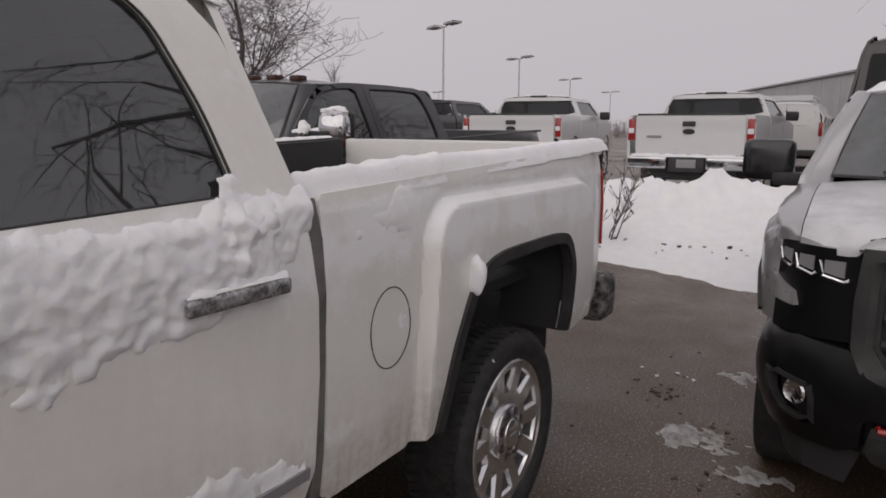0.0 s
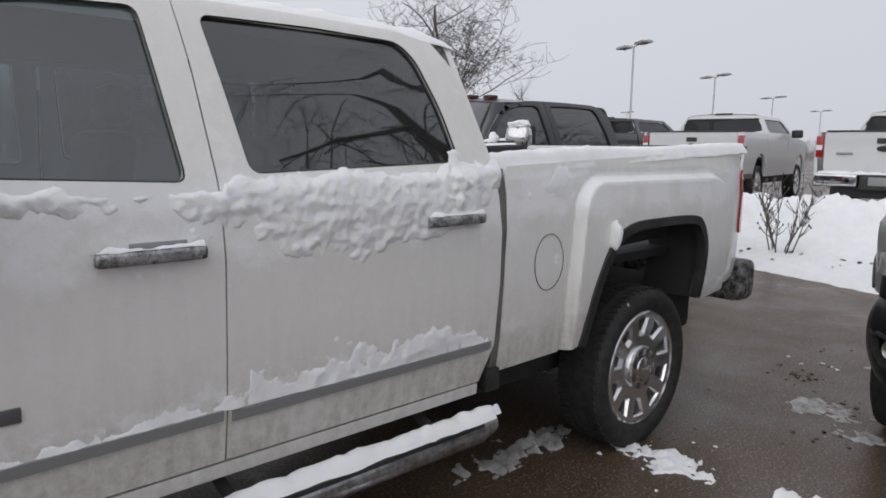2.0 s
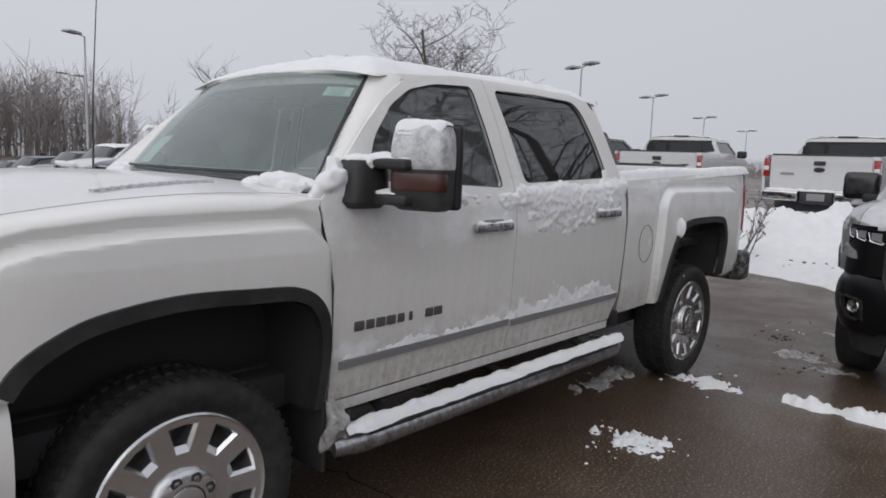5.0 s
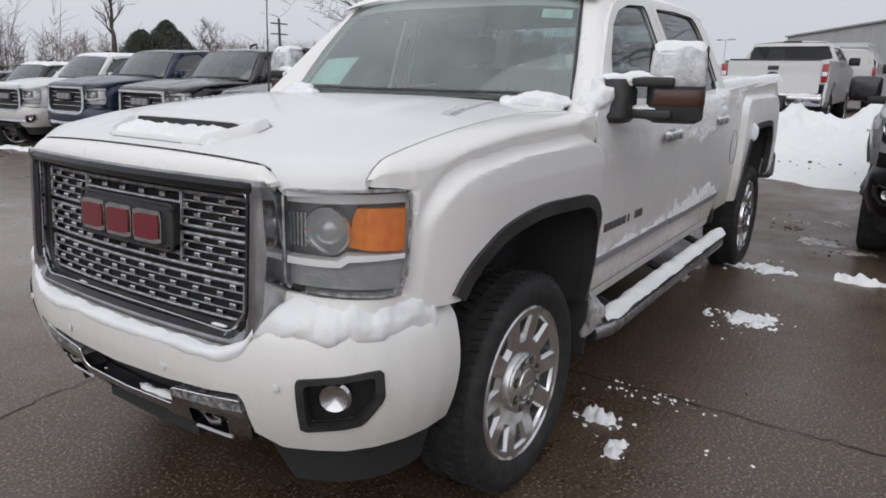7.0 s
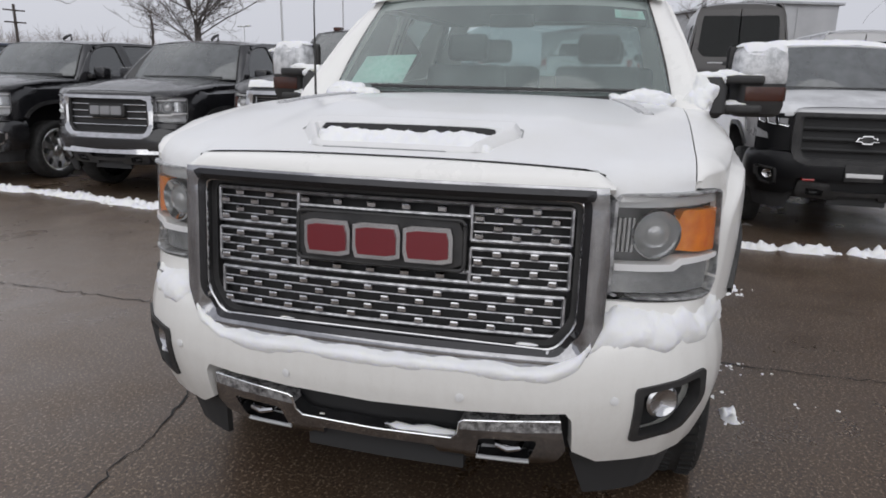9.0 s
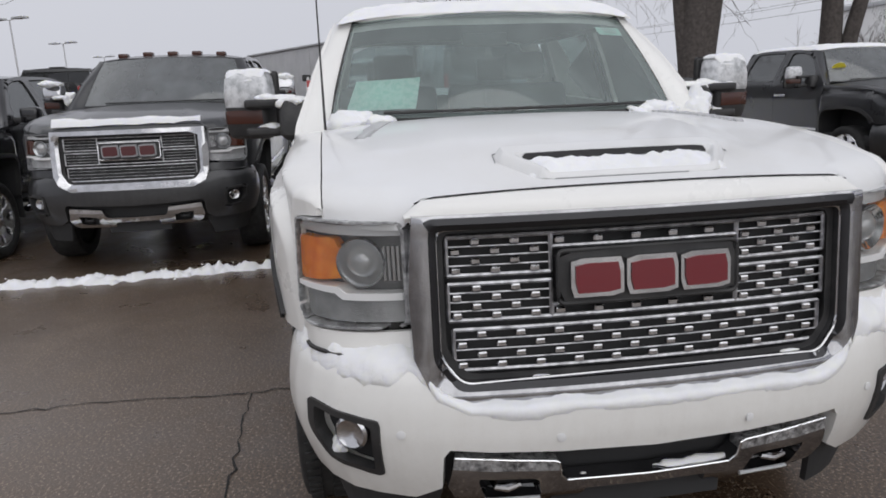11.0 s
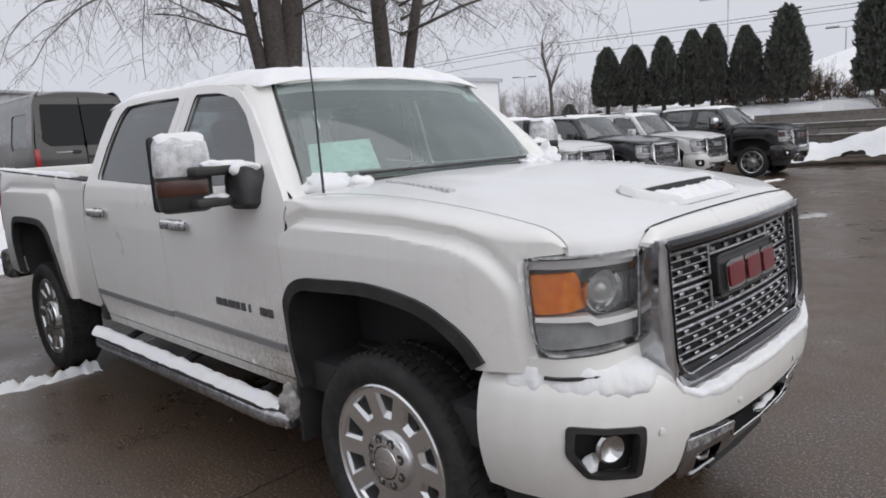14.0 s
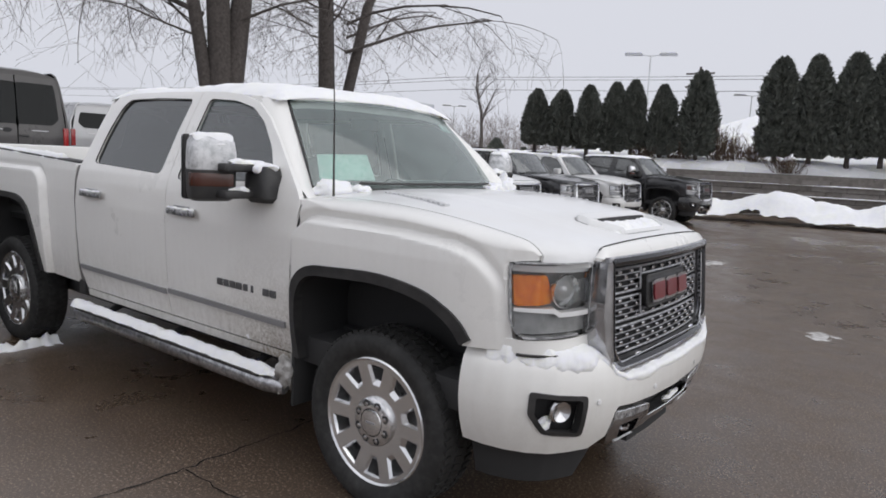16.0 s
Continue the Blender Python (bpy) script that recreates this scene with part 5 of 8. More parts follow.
    if fine:
        # overlay strips paint the dark reflections of the bright frame
        tops = rounded([(-0.588, 1.213), (0.588, 1.213), (0.600, 1.244), (-0.600, 1.244)], 0.008)
        part("grille_top_strip", panel("grille_top_strip", tops, [], 0.02, lambda u, v, q: grille_map(u, v, q - 0.004 - frame_roll(u, v)), 0.012), REFLECTDARK, gr, "top strip of the grille frame with its dark reflection painted in")
        band = [(a * 1.034, 1.008 + (b - 1.008) * 1.075) for a, b in hole]
        part("grille_dark_band", panel("grille_dark_band", band, [hole], 0.012, lambda u, v, q: grille_map(u, v, q - 0.003 - frame_roll(u, v)), 0.008), REFLECTDARK, gr, "inner band of the grille frame with its dark reflection painted in")
        bead = [(a * 1.002, 1.01 + (b - 1.01) * 1.004) for a, b in hole]
        part("grille_bead", tube([(float(grille_x(a, b)) + 0.004, a, b) for a, b in bead + bead[:1]], 0.0045, 6), CHROME, gr, "bright bead round the grille opening")
    part("grille_backing", panel("grille_backing", hole, [], 0.08, lambda u, v, q: grille_map(u, v, q + 0.062), 0), DARK, gr)
    part("grille_inner_rim", panel("grille_inner_rim", hole, [[(a * 0.965, 1.01 + (b - 1.01) * 0.93) for a, b in hole]], 0.016, lambda u, v, q: grille_map(u, v, q + 0.022), 0.03), PLASTIC, gr)
    if nose == "mesh":
        for sgn in (1, -1):
            a, b = (0.262, 0.535) if sgn > 0 else (-0.535, -0.262)
            grille_bars(gr, 1.085, 1.185, a, b, fine)
            grille_bars(gr, 0.965, 1.062, a, b, fine)
        grille_bars(gr, 1.15, 1.185, -0.26, 0.26, fine)
        grille_bars(gr, 0.965, 0.995, -0.26, 0.26, fine)
        grille_bars(gr, 0.83, 0.94, -0.525, 0.525, fine)
    elif nose == "bars":
        for z in (0.90, 0.98, 1.06, 1.14):
            bm = bmesh.new()
            add_tube(bm, [(float(grille_x(y, z)) - 0.03, y, z) for y in np.linspace(-0.53, 0.53, 9)], 0.007, 6)
            part("grille_bar", bm, trim, gr)
    else:
        for z in (0.90, 1.00, 1.10):
            bm = bmesh.new()
            add_tube(bm, [(float(grille_x(y, z)) - 0.03, y, z) for y in np.linspace(-0.54, 0.54, 9)], 0.018, 6)
            part("grille_bar", bm, DARK, gr)
    if nose != "bow":
        plate = rounded([(-0.25, 1.002), (0.25, 1.002), (0.25, 1.142), (-0.25, 1.142)], 0.02)
        part("badge_plate", panel("badge_plate", plate, [], 0.05, lambda u, v, q: grille_map(u, v, q + 0.004), 0.04), PLASTIC, gr, "black badge plate")
        bm = bmesh.new()
        add_tube(bm, [(float(grille_x(a, b)) - 0.004, a, b) for a, b in plate + plate[:1]], 0.006, 6, False)
        part("badge_rim", bm, PLASTIC if fine or nose == "bars" else CHROME, gr)
        for k in (-1, 0, 1):
            blk = rounded([(k * 0.150 - 0.071, 1.021), (k * 0.150 + 0.071, 1.021), (k * 0.150 + 0.071, 1.123), (k * 0.150 - 0.071, 1.123)], 0.008)
            part("badge_block", panel("badge_block", blk, [], 0.03, lambda u, v, q: grille_map(u, v, q - 0.014), 0.03), CHROME if fine else GREYLENS, gr, "plain red block with bright edge")
            blk2 = [(k * 0.150 + (a - k * 0.150) * 0.84, 1.072 + (b - 1.072) * 0.76) for a, b in blk]
            part("badge_face", panel("badge_face", blk2, [], 0.03, lambda u, v, q: grille_map(u, v, q - 0.019), 0.004), RED if fine else DULLRED if nose == "mesh" and mirrors == "tow" else GREYLENS, gr)
    else:
        bow = [(-0.10, 0.99), (-0.045, 0.99), (-0.045, 0.97), (0.045, 0.97), (0.045, 0.99), (0.10, 0.99), (0.08, 1.03), (0.045, 1.03), (0.045, 1.05), (-0.045, 1.05), (-0.045, 1.03), (-0.08, 1.03)]
        part("badge_cross", panel("badge_cross", bow, [], 0.02, lambda u, v, q: grille_map(u, v, q - 0.02), 0.03), CHROME, gr, "plain dark cross-shaped badge with bright edge")
        part("badge_face", panel("badge_face", [(a * 0.86, 1.01 + (b - 1.01) * 0.72) for a, b in bow], [], 0.02, lambda u, v, q: grille_map(u, v, q - 0.026), 0.01), PLASTIC, gr)
    if nose == "bow":
        pl = part("plate_holder", box((1.045, -0.17, 0.62), (1.065, 0.17, 0.78), 0.01), PLASTIC, root)
        part("blank_plate", box((1.064, -0.155, 0.66), (1.07, 0.155, 0.70), 0.003), WHITEPAINT, pl, "plain pale plate")
        for s in (1, -1):
            part("tow_hook", tube([(1.03, s * 0.42, 0.62), (1.06, s * 0.42, 0.62), (1.06, s * 0.52, 0.62), (1.03, s * 0.52, 0.62)], 0.012, 6), REDLENS, root, "red tow hook")
    L = float(_ps[-1])
    s6, s5, s57, s85 = plan_s(0.655), plan_s(0.50), plan_s(0.585), plan_s(0.85)
    hb = [(0, 0.748), (s5, 0.748), (plan_s(0.58), 0.785), (plan_s(0.61), 0.83), (s6, 0.862), (L * 0.8, 0.875), (L, 0.885), (L, 0.47), (s85, 0.455), (plan_s(0.66), 0.455), (s57, 0.50), (s57 - 0.012, 0.610), (s57 - 0.03, 0.634), (plan_s(0.27), 0.618), (0, 0.610)]
    fog = rounded([(plan_s(0.733), 0.708), (plan_s(0.922), 0.732), (plan_s(0.924), 0.640), (plan_s(0.885), 0.556), (plan_s(0.735), 0.532)], 0.016)
    full = hb + [(-a, b) for a, b in hb[-2:0:-1]]
    bump_paint = paint if nose == "mesh" else (paint if nose == "bars" else GLOSSBLACK)
    bp = part("front_bumper", panel("front_bumper", full, [fog, [(-a, b) for a, b in fog]], 0.02 if fine else 0.05, bumper_map, 0.06), bump_paint, root, "white bumper with snow along its top" if fine else "")
    for s in (1, -1):
        fo = [(s * a, b) for a, b in fog]
        part("fog_recess", panel("fog_recess", fo, [], 0.04, lambda u, v, q: bumper_map(u, v, q + 0.06), 0), DARK, bp)
        fi = [(s * plan_s(0.835) + (a - s * plan_s(0.835)) * 0.80, 0.63 + (b - 0.63) * 0.80) for a, b in fo]
        part("fog_bezel", panel("fog_bezel", fo, [fi], 0.015 if fine else 0.04, lambda u, v, q: bumper_map(u, v, q - 0.008), 0.04), CHROME if nose == "bars" else PLASTIC, bp)
        c = Vector([float(q) for q in bumper_map(np.array(s * plan_s(0.825)), np.array(0.645), 0.045)])
        fl = lathe([(0.046, 0.0), (0.05, 0.024), (0.042, 0.03), (0.03, 0.022), (0.001, 0.016)], 20)
        bmesh.ops.transform(fl, matrix=Matrix.Translation(c) @ Matrix.Rotation(s * radians(30) - radians(90), 4, "Z"), verts=fl.verts)
        part("fog_lamp", fl, CHROME, bp)
        if fine:
            for yy, zz in ((0.68, 0.676), (0.265, 0.662)):
                c = Vector([float(q) for q in bumper_map(np.array(s * plan_s(yy)), np.array(zz), -0.001)])
                dsc = lathe([(0.012, 0.0), (0.0125, 0.003), (0.010, 0.004), (0.001, 0.004)], 14)
                bmesh.ops.transform(dsc, matrix=Matrix.Translation(c) @ Matrix.Rotation(s * radians(14) - radians(90), 4, "Z"), verts=dsc.verts)
                part("parking_sensor", dsc, WHITEPAINT, bp)
    # bright lower valance: low in the middle, with a frosted upper face and a tow-hook slot at each end
    def valance(u, v, q):
        return bumper_map(u, v, q + 0.004 + 0.22 * np.clip(v - 0.552, 0, 1) + 0.35 * np.clip(0.455 - v, 0, 1))
    vh = [(0.0, 0.506), (0.236, 0.512), (0.258, 0.535), (0.262, 0.552), (0.552, 0.568), (0.568, 0.50), (0.545, 0.445), (0.50, 0.425), (0.192, 0.425), (0.178, 0.466), (0.0, 0.466)]
    vo = [(plan_s(y), z) for y, z in vh]
    vo = vo + [(-u, z) for u, z in vo[-2:0:-1]]
    hh = rounded([(plan_s(0.488), 0.532), (plan_s(0.318), 0.522), (plan_s(0.305), 0.452), (plan_s(0.470), 0.456)], 0.012)
    end = FRAMECHROME if fine else trim if nose == "mesh" else PLASTIC
    part("bumper_valance", panel("bumper_valance", vo, [hh, [(-u, z) for u, z in hh]], 0.012 if fine else 0.05, valance, 0.06), end, bp, "chrome lower valance of the bumper" if fine else "")
    for s in (1, -1):
        fp = [(s * plan_s(y), z) for y, z in ((0.262, 0.550), (0.264, 0.577), (0.275, 0.582), (0.535, 0.604), (0.546, 0.600), (0.552, 0.566))]
        part("bumper_end_piece", panel("bumper_end_piece", fp, [], 0.012 if fine else 0.05, lambda u, v, q: valance(u, v, q - 0.002), 0.05), ENDCHROME if fine else end, bp, "frosted chrome end piece" if fine else "")
        part("hook_recess", panel("hook_recess", [(s * u, z) for u, z in hh], [], 0.04, lambda u, v, q: bumper_map(u, v, q + 0.085), 0), DARK, bp)
        part("tow_hook", tube([(0.925, s * 0.355, 0.505), (0.970, s * 0.365, 0.492), (0.976, s * 0.395, 0.487), (0.970, s * 0.425, 0.492), (0.925, s * 0.435, 0.505)], 0.011, 8), CHROME if fine else DARK, bp)
        if fine:
            part("hook_lip", panel("hook_lip", [(s * plan_s(0.306), 0.0), (s * plan_s(0.470), 0.0), (s * plan_s(0.466), 1.0), (s * plan_s(0.318), 1.0)], [], 0.03, lambda u, v, q: bumper_map(u, 0.447 + 0.014 * v, q + 0.004 + 0.06 * v)[:2] + (0.440 + 0.016 * v - q + 0 * u,), 0.008), PALELENS, bp, "pale frosted sill of the hook slot")
    if fine:
        edge = [(0.546, 0.601), (0.40, 0.592), (0.275, 0.581), (0.263, 0.574), (0.257, 0.534), (0.236, 0.512), (0.12, 0.509), (0.0, 0.507)]
        line = [(-plan_s(y), z) for y, z in edge] + [(plan_s(y), z) for y, z in edge[-2::-1]]
        part("valance_edge", tube([tuple(float(c) for c in valance(np.array(u), np.array(z), -0.003)) for u, z in line], 0.0035, 6), SHINE, bp, "bright bead along the valance")
    part("lower_grille", panel("lower_grille", [(-s57, 0.44), (s57, 0.44), (s57, 0.65), (-s57, 0.65)], [], 0.05, lambda u, v, q: bumper_map(u, v, q + 0.075), 0), DARK, bp)
    sb = plan_s(0.26)
    if nose == "bars":
        sw = plan_s(0.725)
        part("bumper_strip", panel("bumper_strip", [(-sw, 0.565), (sw, 0.565), (sw, 0.66), (-sw, 0.66)], [], 0.05, lambda u, v, q: bumper_map(u, v, q - 0.020 + 0.5 * (v - 0.565)), 0.03), CHROME, bp, "chrome strip along the lower bumper")
        fin = bmesh.new()
        add_tube(fin, [(-1.34, 0, 1.985), (-1.42, 0, 2.03), (-1.50, 0, 2.055), (-1.51, 0, 1.975)], 0.022, 6)
        part("roof_aerial", fin, PLASTIC, root)
    part("skid_lip", panel("skid_lip", [(-sb, 0.37), (sb, 0.37), (sb, 0.470), (-sb, 0.470)], [], 0.04, lambda u, v, q: bumper_map(u, np.maximum(v, 0.44), q + 0.045)[:2] + (v + 0 * u,), 0.05), DARK, bp)
    for s in (1, -1):
        va = [(s * a, b) for a, b in ((s57 + 0.07, 0.30), (L - 0.02, 0.30), (L - 0.02, 0.475), (s57 + 0.005, 0.475))]
        part("air_dam", panel("air_dam", va, [], 0.03, lambda u, v, q: bumper_map(u, np.maximum(v, 0.44), q + 0.02 + 0.3 * (0.475 - v))[:2] + (v + 0 * u,), 0.02), DARK, bp, "black lower air dam")
    # chassis and cabin
    part("chassis", box((-4.95, -0.70, 0.40), (0.80, 0.70, 0.72), 0.05), DARK, root)
    part("floor_pan", box((-2.75, -0.93, 0.56), (0.60, 0.80, 0.70), 0.02), DARK, root)
    part("engine_bay", box((-0.55, -0.66, 0.70), (0.80, 0.66, 1.16), 0.05), DARK, root)
    for hx in (HUB_F, HUB_R):
        part("axle", tube([(hx, -0.80, TYRE), (hx, 0.80, TYRE)], 0.06, 8), DARK, root)
    part("dashboard", box((-0.95, -0.80, 0.95), (-0.52, 0.80, 1.40), 0.08, None, 3), INTERIOR, root)
    if fine:
        seat(root, -1.45, 0.42)
        seat(root, -1.45, -0.42)
        seat(root, -2.35, 0.42, 0.36)
        seat(root, -2.35, -0.42, 0.36)
        ring = bmesh.new()
        m2 = Matrix.Translation((-1.08, 0.42, 1.27)) @ Matrix.Rotation(radians(65), 4, "Y")
        add_tube(ring, [m2 @ Vector((0.19 * math.cos(a), 0.19 * math.sin(a), 0)) for a in np.linspace(0, 2 * math.pi, 25)], 0.016, 6, False)
        part("steering_wheel", ring, SEAT, root)
        part("rear_view_mirror", box((-1.07, -0.12, 1.76), (-1.04, 0.12, 1.83), 0.012), PLASTIC, root)
        part("headlining", panel("headlining", [(-1.0, -0.70), (-1.0, 0.70), (-2.72, 0.70), (-2.72, -0.70)], [], 0.2, lambda u, v, q: roof_map(u, v, q + 0.06), 0), INTERIOR, root)
    else:
        part("seat_row", box((-2.6, -0.7, 0.8), (-1.3, 0.7, 1.5), 0.12, None, 2), SEAT, root)
    root.matrix_world = m
    return root


main_truck = pickup("pickup_truck", "white crew-cab pickup truck with snow on roof, bonnet and step", Matrix(), WHITE, fine=True)

# ---- the other vehicles of the lot ----


def at(x, y, turn=0.0, scale=1.0, dz=0.0):
    return Matrix.Translation((x, y, float(ground_z(x, y)) + dz)) @ Matrix.Rotation(radians(turn), 4, "Z") @ Matrix.Scale(scale, 4)


ROW = "vehicles parked in the front row"
dark_hd = pickup("pickup_truck", "dark grey heavy-duty pickup with studded chrome grille", at(-4.78, -2.62, 0, 1.035), GREYP, nose="mesh", cap=CHROME, group=ROW)
black_a = pickup("pickup_truck", "black pickup with chrome bar grille and chrome bumper", at(-4.9, -5.2, 0, 0.955), BLACKP, nose="bars", mirrors="small", group=ROW)
tagged(copy_thing(black_a, at(-5.0, -7.85)), group=ROW)
blue = pickup("pickup_truck", "navy blue pickup with chrome bar grille", at(-5.22, -10.5, 0, 0.955), BLUEP, nose="bars", mirrors="small", group=ROW)
white_a = pickup("pickup_truck", "white pickup with chrome bar grille and amber lamps", at(-5.38, -13.1, 0, 0.955), WHITE2, nose="bars", mirrors="small", group=ROW)
tagged(copy_thing(black_a, at(-5.42, -15.8)), group=ROW)
copy_thing(black_a, at(-5.55, -18.5))
copy_thing(blue, at(-5.3, -21.2))
copy_thing(black_a, at(-5.4, -23.9))
copy_thing(black_a, at(-5.6, -26.6))
bow_truck = pickup("pickup_truck", "black and silver pickup with blacked-out grille and lower bumper", at(-5.27, 2.72, 0, 0.965), SILVERP, nose="bow", mirrors="small", bright=False, cap=BLACKP, group=ROW)
grey_hd = pickup("pickup_truck", "dark grey heavy-duty pickup with yellow round sticker", at(-6.3, 7.3), GREYP, nose="mesh", cap=FROST, group=ROW)
white_b = pickup("pickup_truck", "white pickup with studded chrome grille", at(-6.2, 9.2, 0, 0.955), WHITE2, nose="mesh", mirrors="small", group=ROW)
black_suv = pickup("sport_utility_vehicle", "black full-size sport utility vehicle with chrome grille", at(-6.0, 11.65, 0, 0.955), BLACKP, nose="mesh", mirrors="small", bed=False, group=ROW)
white_suv = pickup("sport_utility_vehicle", "white full-size sport utility vehicle with chrome grille", at(-6.05, 14.4, 0, 0.955), WHITE2, nose="mesh", mirrors="small", bed=False, group=ROW)
for o in (black_suv, white_suv):
    o["category"] = "sport utility vehicle"
black_hd = pickup("pickup_truck", "black heavy-duty pickup at the end of the row", at(-5.2, 17.75), BLACKP, nose="mesh", cap=CHROME, group=ROW)
disc = part("round_sticker", lathe([(0.001, 0.004), (0.10, 0.004), (0.10, 0.0)], 24), YELLOW)
disc.matrix_world = at(-6.3, 7.3) @ Matrix.Translation((-0.70, -0.62, 1.62)) @ Matrix.Rotation(radians(-105), 4, "Z") @ Matrix.Rotation(radians(-35), 4, "X")
tagged(disc, "round yellow sticker on a windscreen", "sticker")

# pickups backed away from the planting strip, tailgates towards it


def ford(m, label, paint, group="pickups behind the planting strip"):
    """A pickup seen from behind: built nose to -x, rear bumper over the origin."""
    root = thing("pickup_truck", label, "pickup truck", None, group)
    for s in (1, -1):
        def side(u, v, q, s=s):
            y = np.interp(v, [0.5, 0.7, 1.0, 1.3, 1.46, 1.5, 1.85], [0.94, 0.97, 0.985, 0.98, 0.95, 0.93, 0.75])
            return -u, s * (y - q), v + 0 * u
        arch = [(1.22 + 0.46 * math.cos(a), 0.55 + 0.52 * math.sin(a)) for a in np.linspace(0.1, math.pi - 0.1, 14)]
        o = [(0.02, 0.62), (0.0, 1.46), (1.72, 1.47), (1.75, 0.6), *arch]
        part("bed_side", panel("bed_side", o, [], 0.05, side, 0.05), paint, root)
        part("rear_quarter_trim", panel("rear_quarter_trim", [(0.02, 0.58), (0.02, 0.68), (0.72, 0.68), (0.72, 0.58)], [], 0.1, lambda u, v, q, f=side: f(u, v, q - 0.01), 0.02), BROWNP, root)
        win = rounded([(1.95, 1.5), (2.05, 1.77), (3.5, 1.79), (3.95, 1.5)], 0.06)
        o = [(1.78, 0.60), (1.78, 1.45), (1.88, 1.85), (3.6, 1.85), (4.3, 1.45), (5.4, 1.35), (5.5, 0.6), *[(a + 3.6, b) for a, b in arch]]
        c = part("cab_side", panel("cab_side", o, [win], 0.06, side, 0.04), paint, root)
        part("cab_window", panel("cab_window", win, [], 0.2, lambda u, v, q, f=side: f(u, v, q + 0.02), 0), VANGLASS, c)
        t = part("tail_light", box((-0.06, s * 0.915 - 0.055, 1.05), (0.012, s * 0.915 + 0.055, 1.40), 0.02), REDLENS, root, "red tail light with a white strip")
        part("reverse_lens", box((0.0, s * 0.915 - 0.045, 1.17), (0.016, s * 0.915 + 0.045, 1.25), 0.006), WHITEPAINT, t)
        for x in (1.22, 4.82):
            w = wheel(root, -x, s, False, 0.84)
        part("mirror", box((-3.9, s * 1.10 - 0.13, 1.42), (-3.78, s * 1.10 + 0.10, 1.60), 0.04), PLASTIC, root)
        part("bumper_end", box((-0.12, s * 0.62 - 0.32, 0.60), (0.10, s * 0.62 + 0.32, 0.80), 0.04, None, 3), CHROME, root, "chrome bumper half")
    tg = rounded([(-0.84, 0.84), (0.84, 0.84), (0.84, 1.44), (0.78, 1.47), (-0.78, 1.47), (-0.84, 1.44)], 0.02)
    g = part("tailgate", panel("tailgate", tg, [], 0.05, lambda u, v, q: (0.008 - 0.02 * smooth(1.40, 1.2, v) - q, u, v + 0 * u), 0.05), paint, root)
    part("tailgate_handle", box((-0.01, -0.10, 1.28), (0.016, 0.10, 1.36), 0.012), PLASTIC, g)
    badge = lathe([(0.001, 0.012), (0.05, 0.01), (0.06, 0.0)], 20)
    bmesh.ops.transform(badge, matrix=Matrix.Translation((0.0, 0, 1.20)) @ Matrix.Diagonal((1, 1.6, 0.75, 1)) @ Matrix.Rotation(radians(-90), 4, "Z"), verts=badge.verts)
    part("oval_badge", badge, DARK, g, "plain dark oval badge")
    part("name_bar", box((0.0, -0.66, 1.10), (0.008, -0.42, 1.135), 0.003), GREYLENS, g)
    part("cap_strip", box((-0.07, -0.82, 1.455), (0.02, 0.82, 1.485), 0.008), PLASTIC, g)
    part("plate_panel", box((-0.05, -0.28, 0.56), (0.06, 0.28, 0.80), 0.02), PLASTIC, root)
    part("number_plate", box((0.055, -0.15, 0.63), (0.07, 0.15, 0.76), 0.004), GREYLENS, root, "plain grey-blue plate")
    bk = rounded([(-0.92, 1.0), (0.92, 1.0), (0.93, 1.46), (0.76, 1.85), (-0.76, 1.85), (-0.93, 1.46)], 0.05)
    bw = rounded([(-0.84, 1.50), (0.84, 1.50), (0.74, 1.79), (-0.74, 1.79)], 0.04)
    part("cab_back", panel("cab_back", bk, [bw], 0.06, lambda u, v, q: (-1.80 - 0.25 * np.clip(v - 1.46, 0, 1) - q, u, v + 0 * u), 0.03), paint, root)
    part("rear_window", panel("rear_window", bw, [], 0.2, lambda u, v, q: (-1.815 - 0.25 * np.clip(v - 1.46, 0, 1) - q, u, v + 0 * u), 0), VANGLASS, root)
    part("roof", panel("roof", [(-1.92, -0.74), (-1.92, 0.74), (-3.6, 0.74), (-3.6, -0.74)], [], 0.1, lambda u, v, q: (u, v, 1.875 - 0.04 * (np.abs(v) / 0.74) ** 3 - q), 0.05), paint, root)
    part("stop_lamp", box((-1.98, -0.18, 1.87), (-1.90, 0.18, 1.905), 0.012), PLASTIC, root)
    part("chassis", box((-5.3, -0.75, 0.42), (-0.1, 0.75, 0.95), 0.05), DARK, root)
    part("bonnet", box((-5.5, -0.85, 0.95), (-3.9, 0.85, 1.38), 0.12, None, 3), paint, root)
    root.matrix_world = m
    return root


def behind(x, y, turn=0.0):
    return Matrix.Translation((x, y, float(ground_z(x, y)) + 0.03)) @ Matrix.Rotation(radians(turn), 4, "Z")


f1 = ford(behind(-13.0, -0.45), "white pickup seen from its tailgate, chrome bumper snowy", WHITE2)
f2 = ford(behind(-13.5, -3.85, 9), "white two-tone pickup parked behind a planting strip", WHITE2)
f3 = ford(behind(-14.2, -7.4, 5), "dark grey pickup parked behind a planting strip", GREYP)


